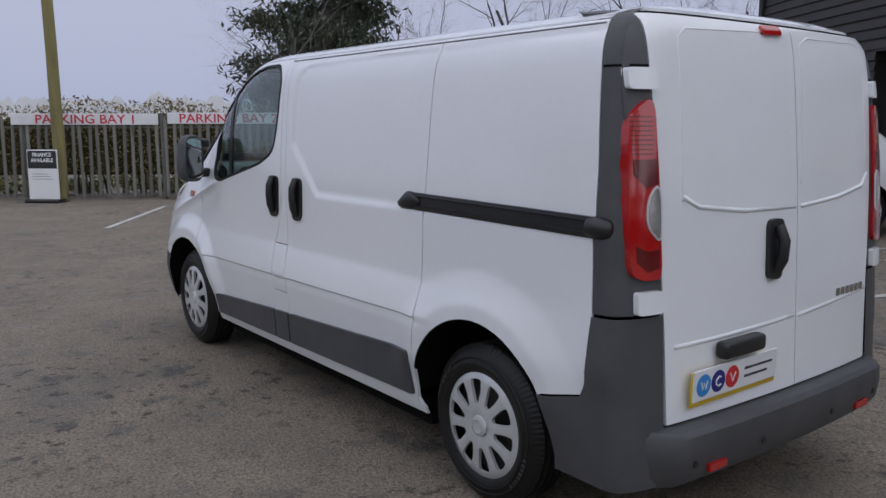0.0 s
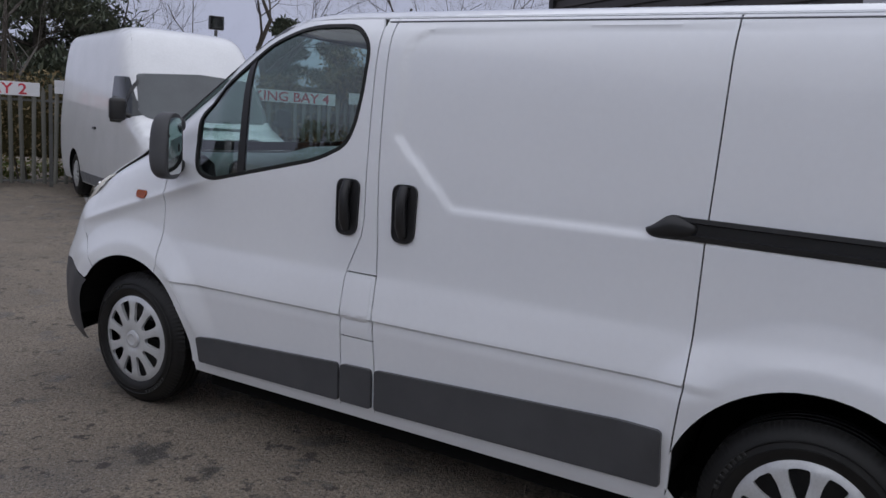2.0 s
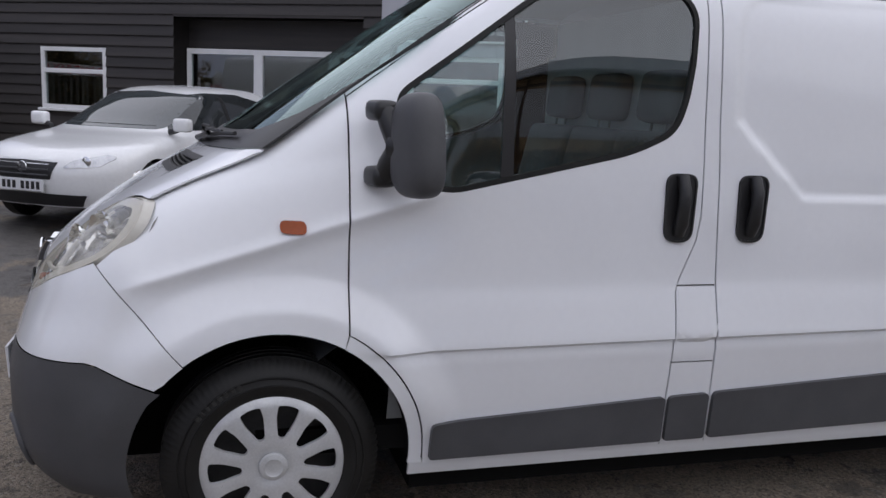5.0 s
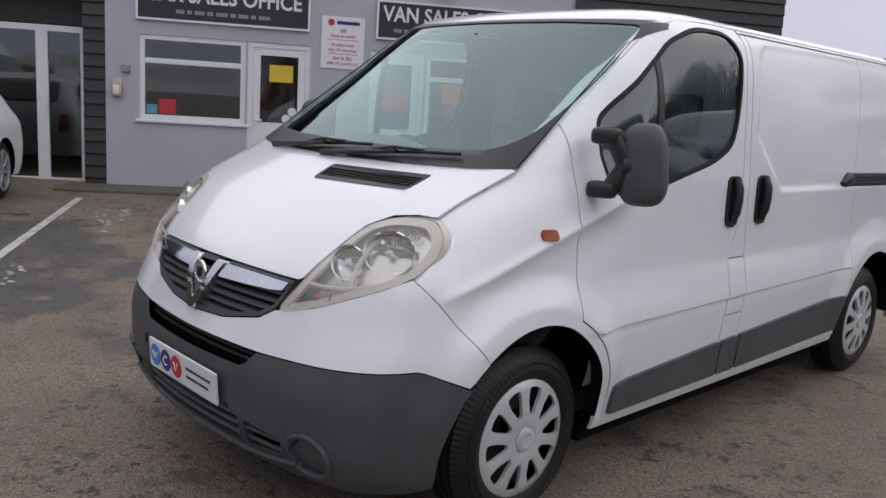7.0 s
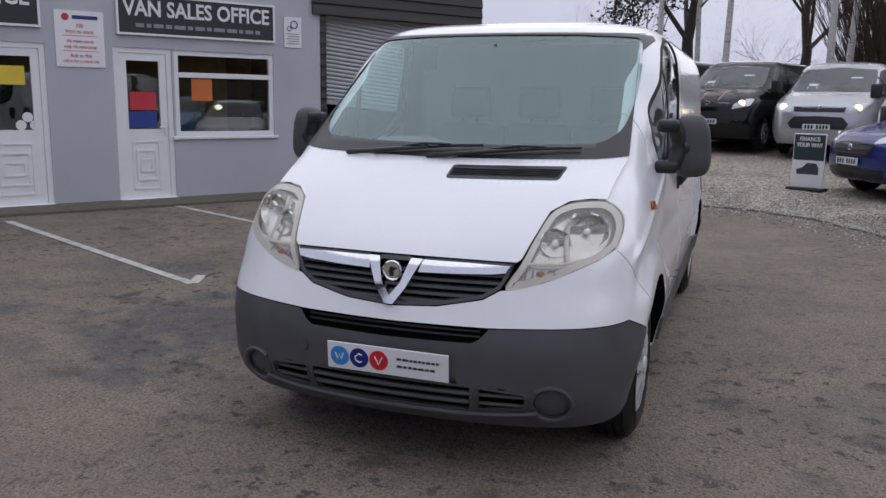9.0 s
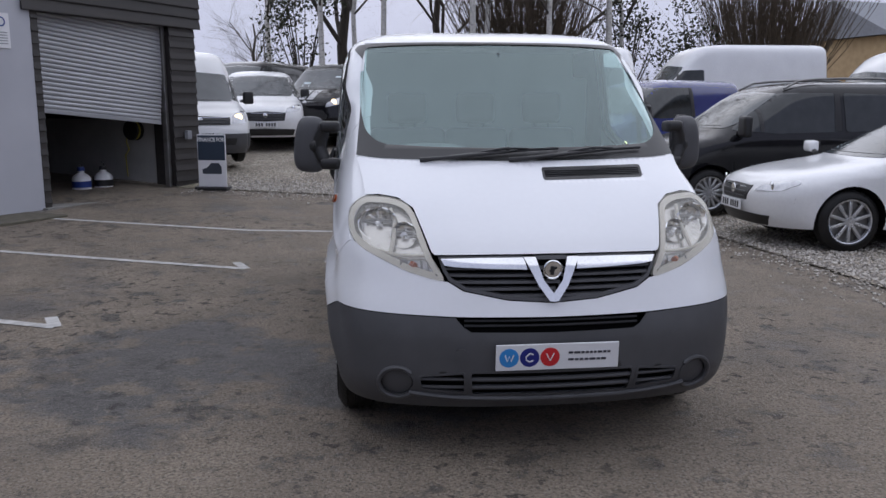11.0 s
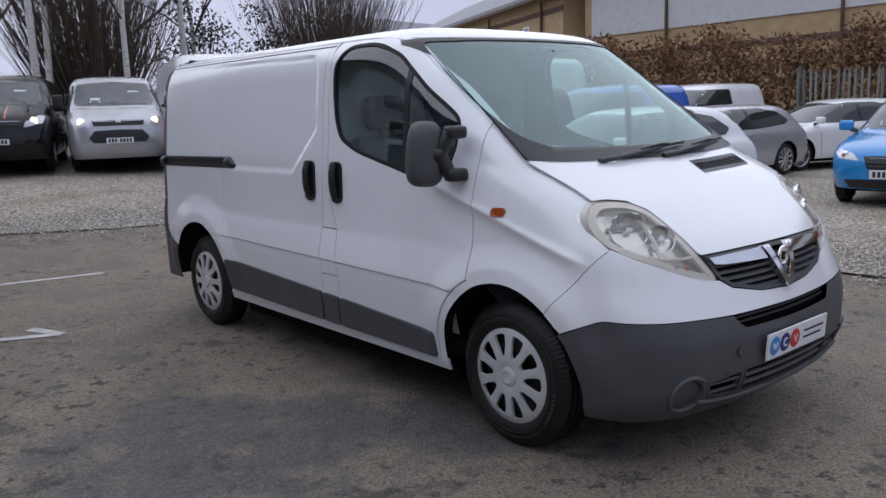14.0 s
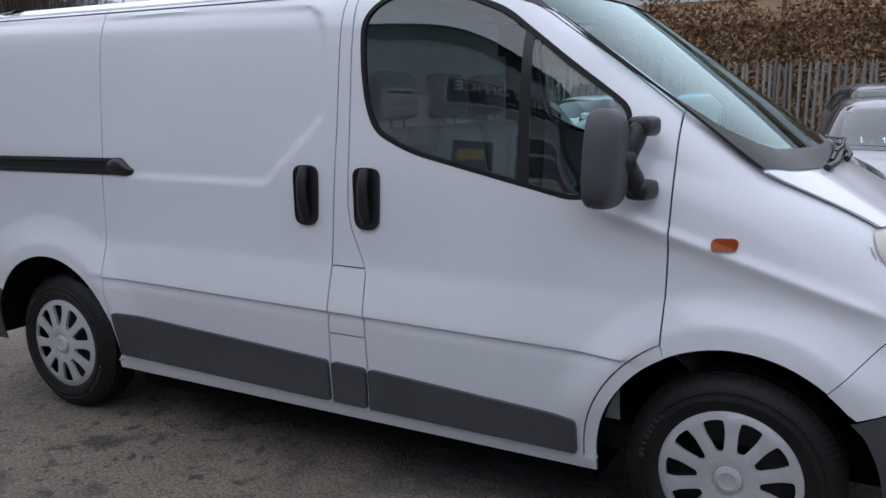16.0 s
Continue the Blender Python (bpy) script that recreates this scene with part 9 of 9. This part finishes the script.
    for k in range(3):
        z = gz0 + (gz1 - gz0) * (k + 0.8) / 3.4
        part("grille_bar", tube([(x, float(S.F(x, z)) + 0.013 + 0.016 * bool(bumper_top), z) for x in np.linspace(-gw, gw, 9)], 0.008, 5), CHROME if chrome and k == 2 else GREY_PLASTIC, g)
    part("lower_intake", S.panel("front", sym(K["low"]), (), (0.06, 0.05), 0.008 + 0.016 * bool(bumper), 1, 0.015, 0), BLACK, car)
    bz = (gz0 + gz1) / 2 + 0.02
    bdg = part("badge", lathe([(0.0, 0.055), (0.008, 0.05), (0.010, 0.0)], 20, "y"), CHROME, car, smooth=40)
    bdg.location = (0, float(S.F(0, bz)) + 0.012, bz)
    pz = K["plate"]
    pl = part("number_plate", box(-0.26, -0.006, -0.055, 0.26, 0.008, 0.055, 0.003, 1), PLATE_WHITE, car, "white number plate")
    pl.location = (0, float(S.F(0, pz)) + 0.032, pz)
    for k, x in enumerate((-0.20, -0.14, -0.08, -0.02, 0.08, 0.14, 0.20)):
        part("plate_bar", box(x - 0.02, 0.008, -0.036, x + 0.02, 0.0095, 0.036), PLATE_INK, pl)
    # wipers, price papers
    z0 = sc[0][1] + 0.02
    for x0, x1 in ((-0.55, -0.02), (0.02, 0.58)):
        part("wiper", tube([(x, float(S.F(x, z0 + 0.02)) + 0.02, z0 + 0.01) for x in np.linspace(x0, x1, 5)], 0.009, 5), BLACK, car)
    if price:
        z1 = sc[-1][1]
        for x0, zc, w, hgt in ((0.38, z0 + 0.10, 0.10, 0.07), (-0.40, z0 + (z1 - z0) * 0.55, 0.11, 0.035), (-0.42, z0 + (z1 - z0) * 0.38, 0.10, 0.025)):
            part("price_paper", S.panel("front", [(x0 - w, zc - hgt), (x0 + w, zc - hgt), (x0 + w, zc + hgt), (x0 - w, zc + hgt)], (), (0.1, 0.1), 0.008, 1, 0, 0), PAPER, car)
    if stripes:
        for x in (-0.20, 0.20) if stripes[1] < 0.05 else (-0.11, 0.11):
            w = stripes[1]
            q = [(x - w, gz1 + 0.04), (x + w, gz1 + 0.04), (x + w, sc[0][1] - 0.035), (x - w, sc[0][1] - 0.035)]
            part("bonnet_stripe", S.panel("front", q, (), (0.08, 0.03), 0.004, 1, 0, 0), stripes[0], car, "painted bonnet stripe")
    car.matrix_world = m @ Matrix.Diagonal((*scale, 1))
    return car


def park(x, y, heading, dz=0.0):
    return pose(x, y, float(gz(x, y)) + 0.012 + dz, 0, 0, heading)


P_WHITE = paint("white_car_paint", (0.78, 0.79, 0.80))
P_BLACK = paint("black_car_paint", (0.008, 0.008, 0.010), rough=0.10)
P_SILVER = paint("silver_car_paint", (0.50, 0.52, 0.55), 0.5)
P_BLUE = paint("deep_blue_car_paint", (0.008, 0.02, 0.16))
P_BRIGHT = paint("bright_blue_car_paint", (0.01, 0.10, 0.50))
P_CYAN = paint("light_blue_car_paint", (0.01, 0.24, 0.60))
P_GREY = paint("grey_car_paint", (0.20, 0.21, 0.23), 0.4)
P_NAVY = paint("navy_car_paint", (0.012, 0.016, 0.05))
STRIPE_W, STRIPE_O = paint("silver_stripe", (0.55, 0.56, 0.58)), paint("orange_stripe", (0.45, 0.13, 0.04))

# by the bay fence and the offices
bay_van = vehicle("bay_van", "delivery_van", "white high-roof van with grey bumper by the fence", "van", P_WHITE, park(4.74, 8.04, 158), scale=(1, 0.88, 0.97), bumper_top=0.80, bumper=mat("mid_grey_plastic", (0.16, 0.165, 0.18), (0.13, 0.135, 0.15), rough=0.6), alloy=0, price=False)
S_ = shells["bay_van"]
part("bonnet_vent", S_.panel("front", rounded([(-0.36, 1.215, 0.01), (0.36, 1.215, 0.01), (0.38, 1.248, 0.01), (-0.38, 1.248, 0.01)]), (), (0.06, 0.02), 0.006, 1, 0.01, 0), BLACK, bay_van, "black bonnet air slot")
vehicle("hatch", "estate_car", "white estate car parked nose out by the offices", "car", P_WHITE, park(6.98, 2.35, 57), scale=(1, 0.93, 1.02), alloy=7, price=False)
# on the gravel, west
vehicle("hatch", "hatchback_car", "white hatchback car with silver wheels on gravel", "car", P_WHITE, park(-5.65, -2.98, 266), alloy=10)
vehicle("small_van", "passenger_van", "black compact van with roof rails on gravel", "van", P_BLACK, park(-5.35, -5.92, 272), alloy=14, rails=True, extra_quarter=True, lit=True)
vehicle("small_van", "compact_van", "dark blue compact van between parked vans", "van", P_BLUE, park(-4.65, -9.55, 298), alloy=5)
vehicle("high_van", "delivery_van", "white high-roof long van with side mouldings", "van", P_WHITE, park(-9.3, -16.3, 269), scale=(1, 1.0, 1.06), alloy=0)
vehicle("small_van", "compact_van", "bright blue small van with price on screen", "van", P_BRIGHT, park(-9.95, -6.75, 268), alloy=0)
vehicle("high_van", "delivery_van", "white high-roof van behind the blue van", "van", P_WHITE, park(-12.3, -12.1, 269), alloy=0)
vehicle("high_van", "delivery_van", "white high-roof van far down the row", "van", P_WHITE, park(-15.5, -14.3, 268), alloy=0)
vehicle("hatch", "saloon_car", "silver saloon car with dark windows on gravel", "car", P_SILVER, park(-10.7, -4.75, 267), scale=(1, 1.08, 0.97), alloy=10)
vehicle("small_van", "compact_van", "white small van behind the silver car", "van", P_WHITE, park(-14.6, -7.6, 268), alloy=0)
vehicle("hatch", "hatchback_car", "white hatchback with black wheels by grey fence", "car", P_WHITE, park(-14.6, -4.3, 248), alloy=5)
vehicle("hatch", "hatchback_car", "light blue hatchback with price on screen", "car", P_CYAN, park(-9.9, -0.55, 278), scale=(0.97, 0.90, 1.05), alloy=5)
vehicle("suv", "estate_car", "dark grey estate car beside the blue hatchback", "car", P_GREY, park(-13.6, 1.9, 282), alloy=7)
vehicle("hatch", "hatchback_car", "grey hatchback with silver roof on gravel", "car", P_GREY, park(-5.95, 2.1, 274), alloy=7)
# on the gravel, south
vehicle("mid_van", "panel_van", "black van with two silver bonnet stripes", "van", P_BLACK, park(0.92, -16.6, -22), lit=True, stripes=(STRIPE_W, 0.085), group="row of black vans", extra_quarter=True)
vehicle("mid_van", "panel_van", "black van with two thin orange bonnet stripes", "van", P_BLACK, park(-1.2, -15.9, -20), lit=True, stripes=(STRIPE_O, 0.015), group="row of black vans", extra_quarter=True)
vehicle("mid_van", "panel_van", "black van at the end of the row", "van", P_BLACK, park(3.6, -20.2, -24), group="row of black vans", extra_quarter=True)
vehicle("mid_van", "panel_van", "silver van with lit headlamps and price papers", "van", P_SILVER, park(-3.25, -15.35, -17), lit=True, extra_quarter=True)
vehicle("mid_van", "panel_van", "black van beside the silver van", "van", P_BLACK, park(-4.7, -19.6, -16), lit=True, extra_quarter=True)
vehicle("high_van", "delivery_van", "white high-roof van with dark grille on gravel", "van", P_WHITE, park(4.4, -12.3, 20), lit=True, bumper=GREY_PLASTIC, alloy=0, scale=(1, 1, 0.87))
vehicle("small_van", "compact_van", "white compact van with black grille on gravel", "van", P_WHITE, park(2.95, -15.4, 8), alloy=0, scale=(1, 1, 0.98))
vehicle("high_van", "delivery_van", "white high-roof van with its badge in the grille", "van", P_WHITE, park(-5.0, -13.8, -15), bumper=GREY_PLASTIC, alloy=0)
